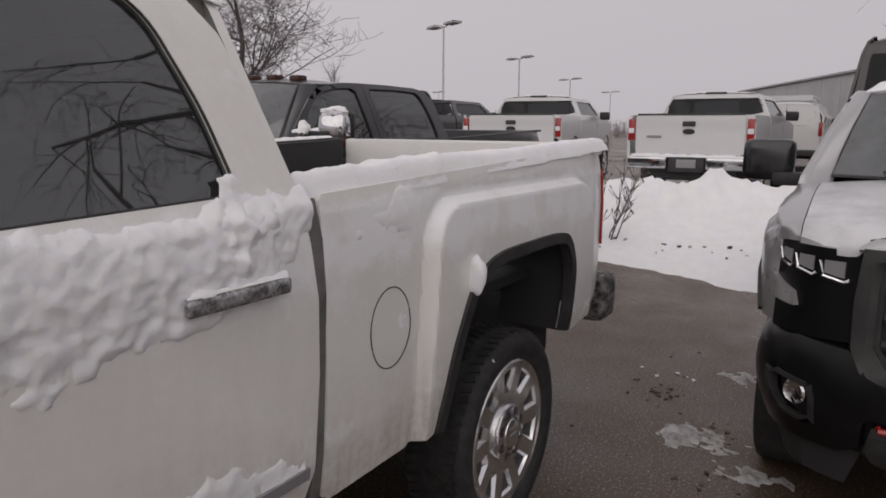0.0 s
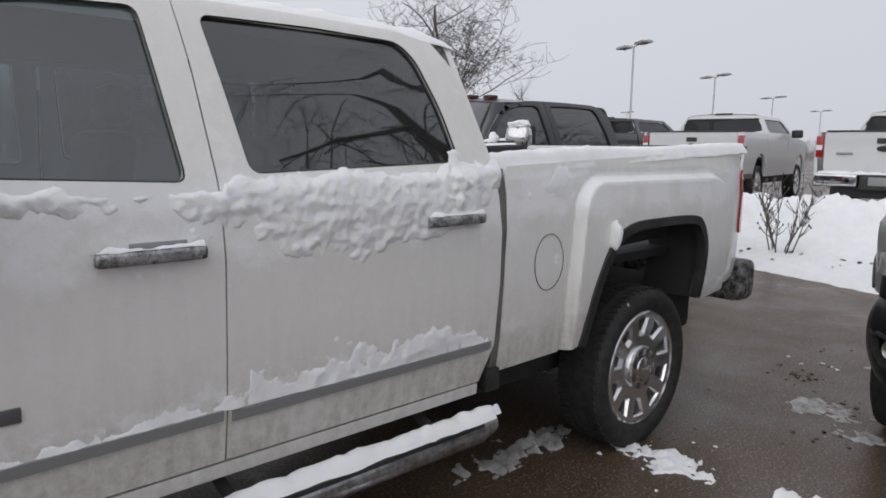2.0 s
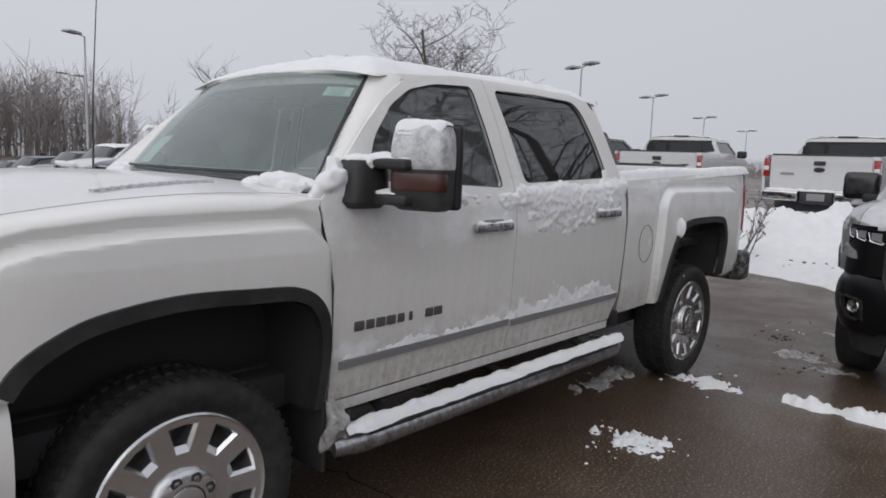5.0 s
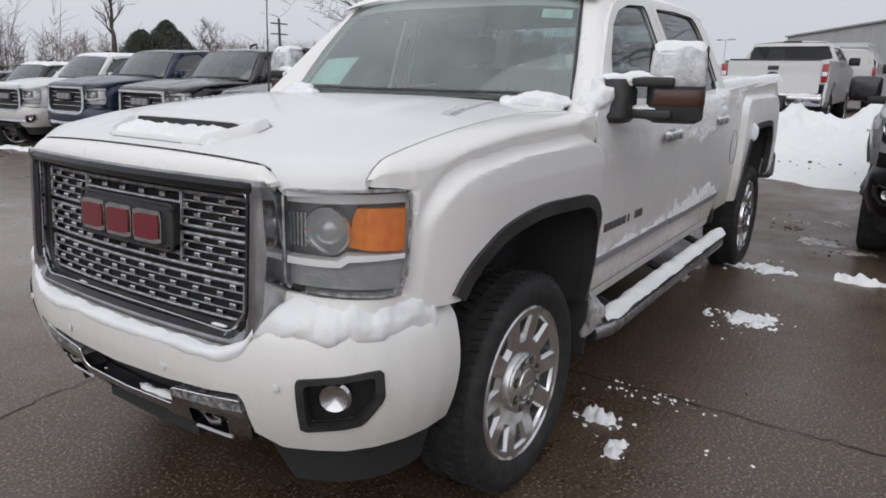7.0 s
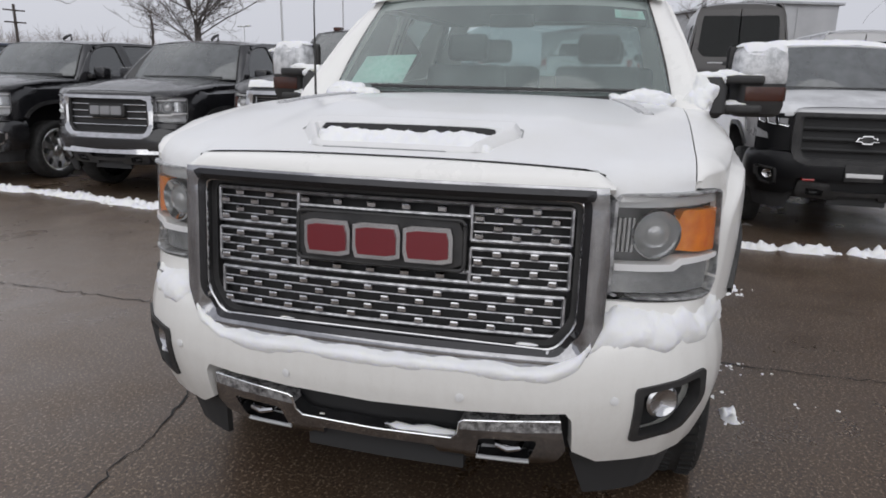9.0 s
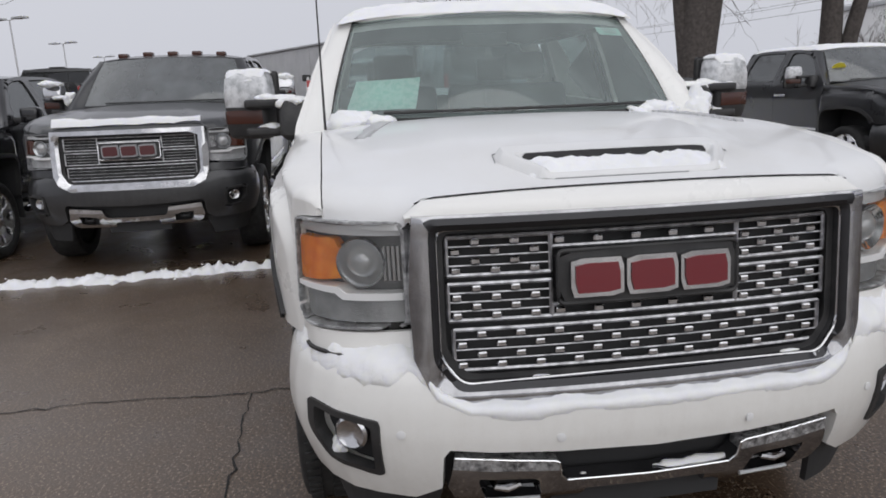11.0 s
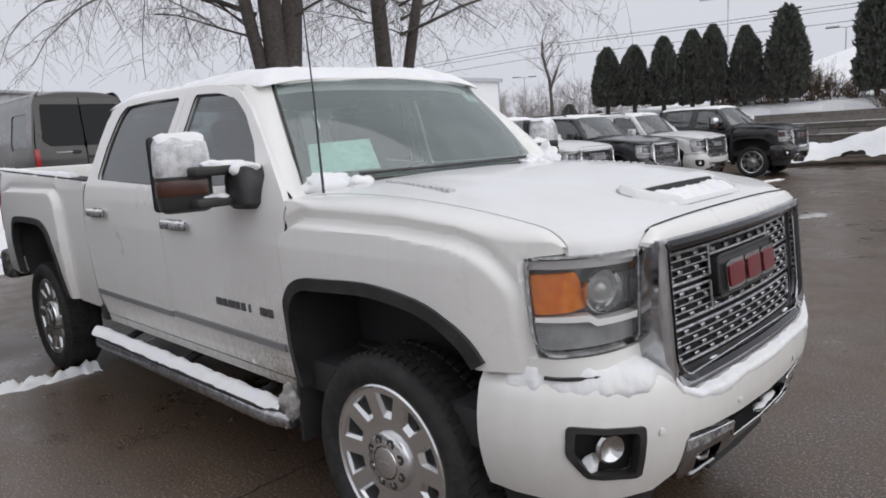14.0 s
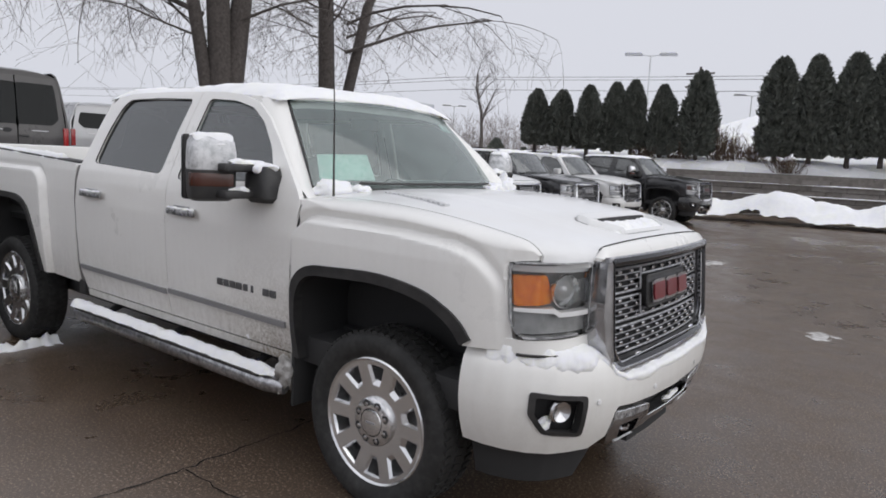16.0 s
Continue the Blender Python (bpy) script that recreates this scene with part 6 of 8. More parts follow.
def van(m, label, paint, height=2.6, length=5.2, group="vans behind the planting strip", glass=None):
    """A panel van, rear doors over the origin, nose to -x."""
    root = thing("van", label, "van", None, group)
    h = height
    for s in (1, -1):
        def side(u, v, q, s=s):
            y = np.interp(v, [0.45, 0.7, 1.2, 1.6, h - 0.25, h - 0.06, h], [0.94, 0.98, 1.0, 0.985, 0.87, 0.80, 0.70])
            return -u, s * (y - q), v + 0 * u
        arch = [(1.0 + 0.40 * math.cos(a), 0.45 + 0.42 * math.sin(a)) for a in np.linspace(0.1, math.pi - 0.1, 12)]
        o = [(0.04, 0.5), (0.0, 1.2), (0.12, h - 0.02), (length - 1.7, h - 0.02), (length - 0.9, 1.45), (length, 1.1), (length, 0.5), *[(a + length - 1.95, b) for a, b in arch], *arch]
        win = rounded([(0.35, 1.42), (0.42, h - 0.42), (1.5, h - 0.42), (1.5, 1.42)], 0.06)
        c = part("body_side", panel("body_side", o, [win], 0.06, side, 0.04), paint, root)
        part("side_window", panel("side_window", win, [], 0.2, lambda u, v, q, f=side: f(u, v, q + 0.015), 0), TINT2, c)
        part("tail_light", box((-0.05, s * 0.93 - 0.05, 1.02), (0.02, s * 0.93 + 0.055, 1.42), 0.02), REDLENS, root, "tall red tail light")
        for x in (1.0, length - 0.95):
            wheel(root, -x, s, False, 0.80)
        part("mirror", box((-length + 1.35, s * 1.12 - 0.12, 1.25), (-length + 1.48, s * 1.12 + 0.1, 1.58), 0.04), PLASTIC, root)
        # rear door leaf
        dr = rounded([(s * 0.012, 0.62), (s * 0.93, 0.62), (s * 0.95, 1.3), (s * 0.82, h - 0.12), (s * 0.012, h - 0.08)], 0.04)
        dw = rounded([(s * 0.013, 1.46), (s * 0.66, 1.46), (s * 0.80, 1.58), (s * 0.745, h - 0.26), (s * 0.013, h - 0.26)], 0.02)

        def rear(u, v, q):
            return 0.01 - 0.10 * np.clip(v - 1.2, 0, 2) ** 1.3 - 0.25 * np.clip(np.abs(u) - 0.75, 0, 1) ** 1.5 - q, u, v + 0 * u
        d = part("rear_door", panel("rear_door", dr, [dw], 0.05, rear, 0.03), paint, root)
        part("rear_window", panel("rear_window", dw, [], 0.15, lambda u, v, q: rear(u, v, q - 0.004), 0.01), glass or VANGLASS, d)
        part("name_strip", box((0.008, s * 0.42 - 0.16, 1.33), (0.016, s * 0.42 + 0.16, 1.348), 0.002), LETTER, d)
    badge = lathe([(0.001, 0.012), (0.05, 0.01), (0.06, 0.0)], 20)
    bmesh.ops.transform(badge, matrix=Matrix.Translation((0.006, -0.20, 1.33)) @ Matrix.Diagonal((1, 1.6, 0.75, 1)) @ Matrix.Rotation(radians(-90), 4, "Z"), verts=badge.verts)
    part("oval_badge", badge, DARK, root, "plain dark oval badge")
    part("door_handle", box((-0.02, 0.03, 1.20), (0.035, 0.20, 1.25), 0.012), PLASTIC, root)
    part("roof", panel("roof", [(-0.12, -0.82), (-0.12, 0.82), (-length + 1.6, 0.82), (-length + 1.6, -0.82)], [], 0.1, lambda u, v, q: (u, v, h + 0.02 - 0.10 * (np.abs(v) / 0.82) ** 3 - 0.6 * np.clip(u + 0.4, 0, 1) ** 2 - q), 0.10), paint, root)
    part("rear_bumper", box((-0.10, -0.95, 0.42), (0.09, 0.95, 0.62), 0.05, None, 3), PLASTIC, root)
    part("underbody", box((-length + 0.2, -0.80, 0.35), (-0.15, 0.80, 0.9), 0.05), DARK, root)
    # dark box added inside to stand for the unlit cargo space
    part("cargo_shadow_box", box((-length + 1.9, -0.78, 0.9), (-0.5, 0.78, h - 0.2), 0.05), DARK, root)
    part("bonnet", box((-length, -0.85, 0.6), (-length + 1.0, 0.85, 1.2), 0.15, None, 3), paint, root)
    root.matrix_world = m
    return root


van(behind(-13.4, 2.65), "bronze-grey tall passenger van seen from behind", BROWNP, 2.56)
cargo = van(behind(-24.5, -0.28), "white windowless cargo van with a ladder rack on its roof", WHITE2, 2.0, glass=WHITE2)
for yy in (-0.62, 0.62):
    part("rack_rail", tube([(-0.3, yy, 2.17), (-3.3, yy, 2.17)], 0.03, 6), POLEMAT, cargo)
for xx in (-0.4, -1.4, -2.4, -3.2):
    part("rack_bar", tube([(xx, -0.66, 1.95), (xx, -0.66, 2.19), (xx, 0.66, 2.19), (xx, 0.66, 1.95)], 0.025, 6), POLEMAT, cargo)
van(behind(-15.5, 5.6), "silver passenger van parked beside the tall van", SILVERP, 2.1)

# ---- planting strip, bank, walls, trees, poles and buildings ----
BARK = material("grey_brown_bark", (0.06, 0.05, 0.045), 0.9)
put(BARK, "Base Color", ramp(BARK, noise_node(BARK, 11, 6, 0.7), [(0.3, (0.05, 0.043, 0.039)), (0.7, (0.14, 0.12, 0.11))]))
bump(BARK, noise_node(BARK, 26, 6, 0.7), 0.9, 0.03)
TWIG = material("dark_twigs", (0.12, 0.105, 0.098), 0.9)
DRYBRUSH = material("dry_brown_stems", (0.11, 0.075, 0.055), 0.9)
# bare wood lightened so its colour carries the haze of distance
WOODS = material("haze_paled_woods", (0.30, 0.27, 0.26), 1.0)
# leaf green lifted and greyed, with far haze put into the colour
CONIFER = material("haze_greyed_conifer_leaves", (0.040, 0.050, 0.040), 0.85)
put(CONIFER, "Base Color", ramp(CONIFER, noise_node(CONIFER, 5, 5), [(0.3, (0.08, 0.09, 0.08)), (0.7, (0.17, 0.18, 0.155))]))
HALLWALL = material("pale_grey_wall_panels", (0.46, 0.465, 0.48), 0.7)
put(HALLWALL, "Base Color", ramp(HALLWALL, noise_node(HALLWALL, 0.8, 5), [(0.3, (0.42, 0.425, 0.44)), (0.7, (0.50, 0.505, 0.515))]))
METALSIDE = material("grey_metal_siding", (0.34, 0.35, 0.37), 0.6, 0.1)
put(METALSIDE, "Base Color", ramp(METALSIDE, noise_node(METALSIDE, 0.6, 5), [(0.3, (0.40, 0.41, 0.43)), (0.7, (0.48, 0.49, 0.51))]))
STONE = material("grey_wall_stone", (0.2, 0.185, 0.17), 0.85)
_n, _l, _b = nodes_of(STONE)
_oi = _n.new("ShaderNodeObjectInfo")
put(STONE, "Base Color", mixed(STONE, 0.5, ramp(STONE, _oi.outputs["Random"], [(0.0, (0.12, 0.105, 0.095)), (1.0, (0.27, 0.25, 0.235))]), ramp(STONE, noise_node(STONE, 6, 6), [(0.3, (0.10, 0.09, 0.08)), (0.7, (0.26, 0.24, 0.22))])))
bump(STONE, noise_node(STONE, 18, 6), 0.8, 0.03)
CRACK = material("dark_crack", (0.012, 0.011, 0.010), 0.7)


def crack(pts, width, seed):
    """A jagged open crack in the paving, as a narrow dark ribbon."""
    rnd = random.Random(seed)
    line = []
    for (x0, y0), (x1, y1) in zip(pts, pts[1:]):
        n = max(2, int(math.hypot(x1 - x0, y1 - y0) / 0.05))
        for k in range(n):
            t = k / n
            line.append((x0 + (x1 - x0) * t + rnd.gauss(0, 0.010), y0 + (y1 - y0) * t + rnd.gauss(0, 0.010)))
    line.append(pts[-1])
    vs, fs = [], []
    for i, (x, y) in enumerate(line):
        a, b = line[max(i - 1, 0)], line[min(i + 1, len(line) - 1)]
        dx, dy = b[0] - a[0], b[1] - a[1]
        k = math.hypot(dx, dy) + 1e-9
        w = width * rnd.uniform(0.35, 1.2) / 2
        z = float(ground_z(x, y)) + 0.004
        vs += [(x - dy / k * w, y + dx / k * w, z), (x + dy / k * w, y - dx / k * w, z)]
        if i:
            fs.append((2 * i - 2, 2 * i - 1, 2 * i + 1, 2 * i))
    me = bpy.data.meshes.new("paving_crack")
    me.from_pydata(vs, [], fs)
    return tagged(part("paving_crack", me, CRACK), "thin dark crack in the concrete", "crack", kind="structure")


crack([(-1.04, -4.9), (-0.97, -3.5), (-0.945, -2.6), (-0.965, -2.0), (-0.905, -1.5), (-0.915, -1.2), (-0.92, -0.75), (-0.98, 0.0), (-1.045, 0.96), (-1.03, 1.6), (-1.03, 2.1), (-1.05, 4.4)], 0.010, 1)
crack([(2.2, -1.08), (1.0, -1.15), (0.78, -1.20), (0.51, -1.20), (0.03, -1.334), (-0.55, -1.356), (-0.90, -1.345)], 0.012, 2)


def blob_mask(cx, cy, rx, ry, seed, rough=1.0, scale=5.0):
    def mask(u, v):
        d = 1 - math.hypot((u - cx) / rx, (v - cy) / ry)
        return d * 0.7 + rough * (fbm(u, v, seed, scale, 3) + 0.7 * fbm(u, v, seed + 3, scale * 4, 3)) - 0.12
    return mask


def ground_snow(cx, cy, rx, ry, h, seed, label, rough=1.1, scale=5.0, res=0.03, mat=None):
    me = snow_sheet("snow_patch", (cx - rx * 1.6, cy - ry * 1.6), (cx + rx * 1.6, cy + ry * 1.6), res, blob_mask(cx, cy, rx, ry, seed, rough, scale), flat, h, 0.9, 40.0)
    return snow_thing("snow_patch", me, label, mat)


ground_snow(-0.62, 1.06, 0.07, 0.11, 0.045, 3, "small lump of white snow on wet concrete", 1.0, 9, 0.009)
ground_snow(-0.40, 1.20, 0.09, 0.05, 0.035, 4, "small lump of white snow on wet concrete", 1.0, 9, 0.009)
ground_snow(-2.45, 1.33, 0.13, 0.19, 0.03, 5, "broken patch of white snow on wet concrete", 1.5, 8, 0.011)
ground_snow(-3.84, 1.13, 0.12, 0.26, 0.03, 6, "flat patch of melting snow beside a tyre", 1.2, 7, 0.012)
ground_snow(-3.35, 0.62, 0.42, 0.10, 0.05, 7, "grey slush ridge under the truck", 1.2, 6, 0.025, SLUSH)
ground_snow(-5.2, 1.45, 0.14, 0.2, 0.025, 8, "brown clod of dirty slush", 1.4, 7, 0.025, SLUSH)
ground_snow(-4.9, 1.75, 0.1, 0.14, 0.02, 9, "brown clod of dirty slush", 1.4, 8, 0.025, SLUSH)
ground_snow(-6.3, 1.5, 0.12, 0.12, 0.02, 10, "small lump of dirty snow", 1.4, 8, 0.025, SLUSH)
ground_snow(1.0, 4.6, 0.14, 0.22, 0.01, 11, "thin patch of slush on the lot", 1.3, 6, 0.03, SLUSH)
ground_snow(-0.1, -5.2, 0.25, 0.3, 0.015, 12, "thin patch of slush on the lot", 1.3, 6, 0.03, SLUSH)
ground_snow(-1.5, 9.4, 0.15, 0.4, 0.02, 14, "thin patch of slush on the lot", 1.3, 5, 0.04, SLUSH)


def scatter(spots, label, seed, mat):
    """Loose crumbs lying on the ground about a few spots (x, y, reach, count, size)."""
    rnd = random.Random(seed)
    bm = bmesh.new()
    for x, y, reach, count, size in spots:
        for k in range(count):
            r = 0.75 * size * rnd.uniform(0.3, 1.0) ** 2
            px, py = x + rnd.gauss(0, reach), y + rnd.gauss(0, reach)
            m = Matrix.Translation((px, py, float(ground_z(px, py)) + 0.15 * r)) @ Matrix.Rotation(rnd.uniform(0, 6.28), 4, "Z") @ Matrix.Diagonal((r, r * rnd.uniform(0.5, 0.9), r * rnd.uniform(0.35, 0.6), 1))
            q = bmesh.ops.create_icosphere(bm, subdivisions=1, radius=1.0, matrix=m)
            for v in q["verts"]:
                v.co += Vector((rnd.gauss(0, 0.12), rnd.gauss(0, 0.12), rnd.gauss(0, 0.06))) * r
    return tagged(part("ice_crumbs", bm, mat), label, "ice crumbs", kind="stuff")


scatter(((-0.98, 1.0, 0.05, 14, 0.022), (-1.0, 1.2, 0.06, 16, 0.022), (-1.0, 1.34, 0.05, 10, 0.018), (-0.6, 1.1, 0.10, 10, 0.02), (-2.4, 1.35, 0.16, 18, 0.02), (-2.24, 1.2, 0.08, 8, 0.02), (-3.9, 1.2, 0.15, 14, 0.025), (-6.1, 1.1, 0.12, 6, 0.03), (-0.63, 1.67, 0.08, 5, 0.015), (-3.7, -2.2, 0.25, 12, 0.03), (-3.8, -4.4, 0.25, 12, 0.03)), "loose white ice crumbs on wet concrete", 71, SNOW)
scatter(((-5.71, 1.14, 0.10, 40, 0.030), (-5.31, 1.54, 0.09, 22, 0.025), (-4.76, 1.65, 0.09, 22, 0.025), (-6.5, 1.08, 0.15, 8, 0.02), (-1.34, 1.56, 0.05, 5, 0.015), (-1.0, 1.1, 0.12, 26, 0.014), (-2.17, 1.87, 0.3, 12, 0.014), (-4.4, 1.3, 0.3, 16, 0.018)), "brown clods and grit on wet concrete", 72, CLOD)


def snow_line(pts, width, h, seed, label):
    """A low ragged ridge of pushed snow along a line."""
    p = np.array(pts, float)
    s = np.concatenate([[0], np.cumsum(np.hypot(*np.diff(p, axis=0).T))])

    def f(u, v, d):
        x, y = np.interp(u, s, p[:, 0]), np.interp(u, s, p[:, 1])
        return x + v, y, ground_z(x + v, y) - d

    def mask(u, v):
        return 0.62 - abs(v) / width + 1.2 * fbm(u, v, seed, 3.0, 3) + 0.9 * fbm(u, v, seed + 5, 11.0, 3)
    return snow_thing("snow_ridge", snow_sheet("snow_ridge", (0, -width * 1.6), (float(s[-1]), width * 1.6), 0.02, mask, f, h, 1.0, 24.0), label)


snow_line([(-3.60, -0.80), (-3.66, -1.7), (-3.55, -2.8), (-3.56, -3.6), (-3.68, -4.6), (-3.84, -5.6), (-3.98, -6.4), (-4.0, -9.7), (-4.1, -14.0)], 0.13, 0.06, 21, "ragged ridge of ploughed snow across the parking row")
snow_line([(-3.86, 1.7), (-3.90, 2.5), (-3.98, 3.1), (-4.0, 3.7), (-4.1, 5.5)], 0.12, 0.06, 22, "ragged ridge of snow under a bumper")
snow_line([(-4.9, 6.2), (-4.7, 9), (-4.6, 13), (-4.2, 16)], 0.16, 0.03, 23, "thin ridge of snow along the parked row")


def bank():
    """The snow-covered planting strip behind the row, with heaps against the far kerb."""
    def mask(u, v):
        edge = -9.35 + 0.25 * math.sin(v * 0.7) + 0.5 * fbm(u, v, 31, 1.2, 3) + 0.18 * v * (v > 0)
        near = (edge - u) / 0.35
        return min(near, 1.0)

    def f(u, v, d):
        out = np.empty(u.shape)
        for i in np.ndindex(u.shape):
            x, y = float(u[i]), float(v[i])
            ridge = math.exp(-(((x + 12.15) / 0.75) ** 2))
            lump = 0.50 + 0.55 * fbm(x, y, 33, 0.9, 4) + 0.18 * fbm(x, y, 35, 3.5, 3)
            out[i] = max(0.0, ridge * max(0.05, lump)) + 0.03 * fbm(x, y, 36, 5.0, 3)
        return u, v, ground_z(u, v) + out - d
    return snow_thing("snow_bank", snow_sheet("snow_bank", (-13.0, -14.0), (-8.6, 9.5), 0.07, mask, f, 0.09), "trodden white snow bank over a planting strip")


bank()
for k in range(46):
    rnd = random.Random(100 + k)
    x, y = -9.9 - abs(rnd.gauss(0, 0.35)), rnd.uniform(-2.2, 3.2)
    bm = bmesh.new()
    bmesh.ops.create_icosphere(bm, subdivisions=1, radius=rnd.uniform(0.015, 0.04))
    for v in bm.verts:
        v.co *= rnd.uniform(0.7, 1.2)
        v.co.z *= 0.6
    ob = part("dirt_clod", bm, SLUSH if k % 3 else BARK)
    ob.location = (x, y, float(ground_z(x, y)) + 0.10)
    tagged(ob, "small brown clod lying on the snow", "clod", group="clods on the snow bank")


def shrub(x, y, h, seed):
    rnd = random.Random(seed)
    root = thing("shrub", "bare twiggy shrub standing in the snow", "shrub", Matrix.Translation((x, y, float(ground_z(x, y)))), "shrubs in the planting strip")
    for k in range(9):
        a, r = rnd.uniform(0, 6.28), rnd.uniform(0.02, 0.14)
        lean = rnd.uniform(0.05, 0.45)
        pts = [Vector((r * math.cos(a), r * math.sin(a), 0))]
        d = Vector((math.cos(a) * lean, math.sin(a) * lean, 1)).normalized()
        for i in range(6):
            pts.append(pts[-1] + d * h / 6)
            d = (d + Vector((rnd.gauss(0, 0.14), rnd.gauss(0, 0.14), 0.05))).normalized()
        bm = bmesh.new()
        add_tube(bm, pts, [0.011 - 0.0014 * i for i in range(7)], 5)
        for i in (2, 3, 4, 5, 6):
            for j in range(3):
                e = (d + Vector((rnd.gauss(0, 0.7), rnd.gauss(0, 0.7), 0.3))).normalized()
                add_tube(bm, [pts[i], pts[i] + e * h * 0.12, pts[i] + e * h * 0.2 + Vector((0, 0, 0.02))], [0.005, 0.004, 0.002], 4)
                if rnd.random() < 0.6:
                    q = pts[i] + e * h * 0.2
                    add_tube(bm, [q, q + Vector((0.0, 0.0, 0.035))], [0.012, 0.006], 4)
        part("stem", bm, TWIG, root)
    return root


shrub(-10.4, -0.85, 0.95, 1)
shrub(-10.9, 1.75, 0.55, 2)
shrub(-10.5, -3.2, 0.9, 3)
shrub(-10.6, -6.5, 0.8, 4)


def bare_tree(name, label, x, y, height, trunk, seed, forks=(), droop=0.0, spread=0.6, z=None, levels=4, clear=0.28, group="", thin=1.0, low=0, reach=0.24, arms=()):
    """A leafless tree: tapered trunk, limbs that fork again and again into twigs."""
    rnd = random.Random(seed)
    root = thing(name, label, "tree", Matrix.Translation((x, y, float(ground_z(x, y)) if z is None else z)), group)
    limbs, twigs = bmesh.new(), bmesh.new()

    def grow(p, d, length, r, level, dest):
        pts, radii = [p], [r]
        n = 5 if level < 3 else 4
        sag = droop * (0.10 if level == 1 else 0.16 if level > 1 else 0.0)
        for i in range(n):
            d = (d + Vector((rnd.gauss(0, 0.15), rnd.gauss(0, 0.15), rnd.gauss(0.02, 0.07) - sag))).normalized()
            pts.append(pts[-1] + d * length / n)
            radii.append(max(r * (1 - 0.6 * (i + 1) / n), 0.004))
        add_tube(dest, pts, radii, 7 if level < 2 else 4 if level < 3 else 3, level < 2)
        if level >= levels:
            return
        for i in range(1, n + 1):
            for j in range(2 if rnd.random() < 0.4 * thin else 1):
                if rnd.random() > 0.92 * thin:
                    continue
                side = Vector((rnd.gauss(0, 1), rnd.gauss(0, 1), rnd.gauss(0, 0.4))).normalized()
                e = (d * (1 - spread) + side * spread + Vector((0, 0, 0.22 * (1 - droop)))).normalized()
                grow(pts[i], e, length * rnd.uniform(0.38, 0.65), max(radii[i] * 0.55, 0.005), level + 1, limbs if level < 1 else twigs)

    stems = forks or ((0, 0, 1.0),)
    tr = bmesh.new()
    for dx, dy, k in stems:
        d = Vector((dx, dy, 1)).normalized()
        top = height * clear
        pts = [Vector((dx * 0.15, dy * 0.15, -0.1)), d * top * 0.5 + Vector((rnd.gauss(0, 0.03), rnd.gauss(0, 0.03), 0)), d * top]
        add_tube(tr, pts, [trunk * k * 1.25, trunk * k, trunk * k * 0.9], 12)
        grow(pts[-1], d, height * 0.42, trunk * k * 0.85, 0, tr)
        for i in range(low):
            a = rnd.uniform(0, 6.28)
            grow(pts[-1] * rnd.uniform(0.72, 1.15 if reach > 0.3 else 1.0), Vector((math.cos(a), math.sin(a), 0.7 if reach < 0.3 else rnd.uniform(0.25, 1.0))).normalized(), height * reach, trunk * k * (0.12 if droop else 0.22), 1, limbs)
    for a, h, length, r in arms:
        # long low limb that reaches out and hangs
        grow(Vector((0.04 * height * math.cos(a) * h, 0.04 * height * math.sin(a) * h, height * clear * h)), Vector((math.cos(a), math.sin(a), 0.55)).normalized(), length, r, 1, limbs)
    part("trunk", tr, BARK, root)
    part("limb_mass", limbs, BARK, root)
    tagged(part("twig_mass", twigs, TWIG, root), kind="stuff")
    return root


bare_tree("bare_tree", "bare spreading tree behind the parked row", -12.3, -9.6, 6.4, 0.085, 5, levels=4, spread=0.70, clear=0.33, low=15, thin=0.82, reach=0.34)
bare_tree("bare_tree", "large bare tree with three stout trunks", -16.2, 9.3, 19.0, 0.36, 8, forks=((0.0, -0.03, 1.0), (-0.06, -0.14, 0.55), (0.05, 0.09, 0.9)), droop=1.0, levels=4, clear=0.37, thin=0.86, low=4, reach=0.26, arms=((-2.5, 0.72, 6.2, 0.085), (-2.15, 0.80, 5.0, 0.07), (-2.8, 0.86, 5.6, 0.06), (0.6, 0.70, 3.4, 0.05), (-2.4, 0.62, 3.0, 0.04)))
bare_tree("bare_tree", "large bare forked tree with drooping branches", -15.5, 13.0, 17.0, 0.27, 9, forks=((0.10, 0.18, 0.7), (-0.02, -0.02, 1.0)), droop=1.0, levels=4, clear=0.37, thin=0.86, low=4, reach=0.26, arms=((0.65, 0.72, 5.6, 0.06), (0.95, 0.80, 5.0, 0.05), (0.35, 0.86, 5.2, 0.05), (-2.3, 0.84, 2.6, 0.03)))
bare_tree("bare_tree", "slender bare young tree beyond the cars", -19.2, 27.5, 8.0, 0.11, 12, levels=3, spread=0.55, clear=0.3, z=0.4)
bare_tree("bare_tree", "bare tree at the edge of the far woods", -26.0, -45.0, 9.0, 0.2, 14, levels=3, spread=0.5)
bare_tree("bare_tree", "bare tree at the edge of the far woods", -34.1, -45.0, 5.2, 0.14, 15, levels=4, spread=0.6)
bare_tree("bare_tree", "bare pale tree beyond the far cars", -50.0, -40.0, 8.0, 0.15, 16, levels=3, spread=0.6)
bare_tree("bare_tree", "bare roadside bush tree beside a pale building", -24.0, 22.0, 5.0, 0.1, 17, forks=((0.1, 0.1, 1), (-0.2, 0.1, 0.8), (0.1, -0.25, 0.8), (0.3, 0.2, 0.7)), levels=3, spread=0.4, clear=0.15, z=-0.3)
bare_tree("bare_tree", "bare tree in front of a long grey building", -40.0, 4.0, 7.0, 0.14, 18, levels=3, spread=0.6, z=0.4)


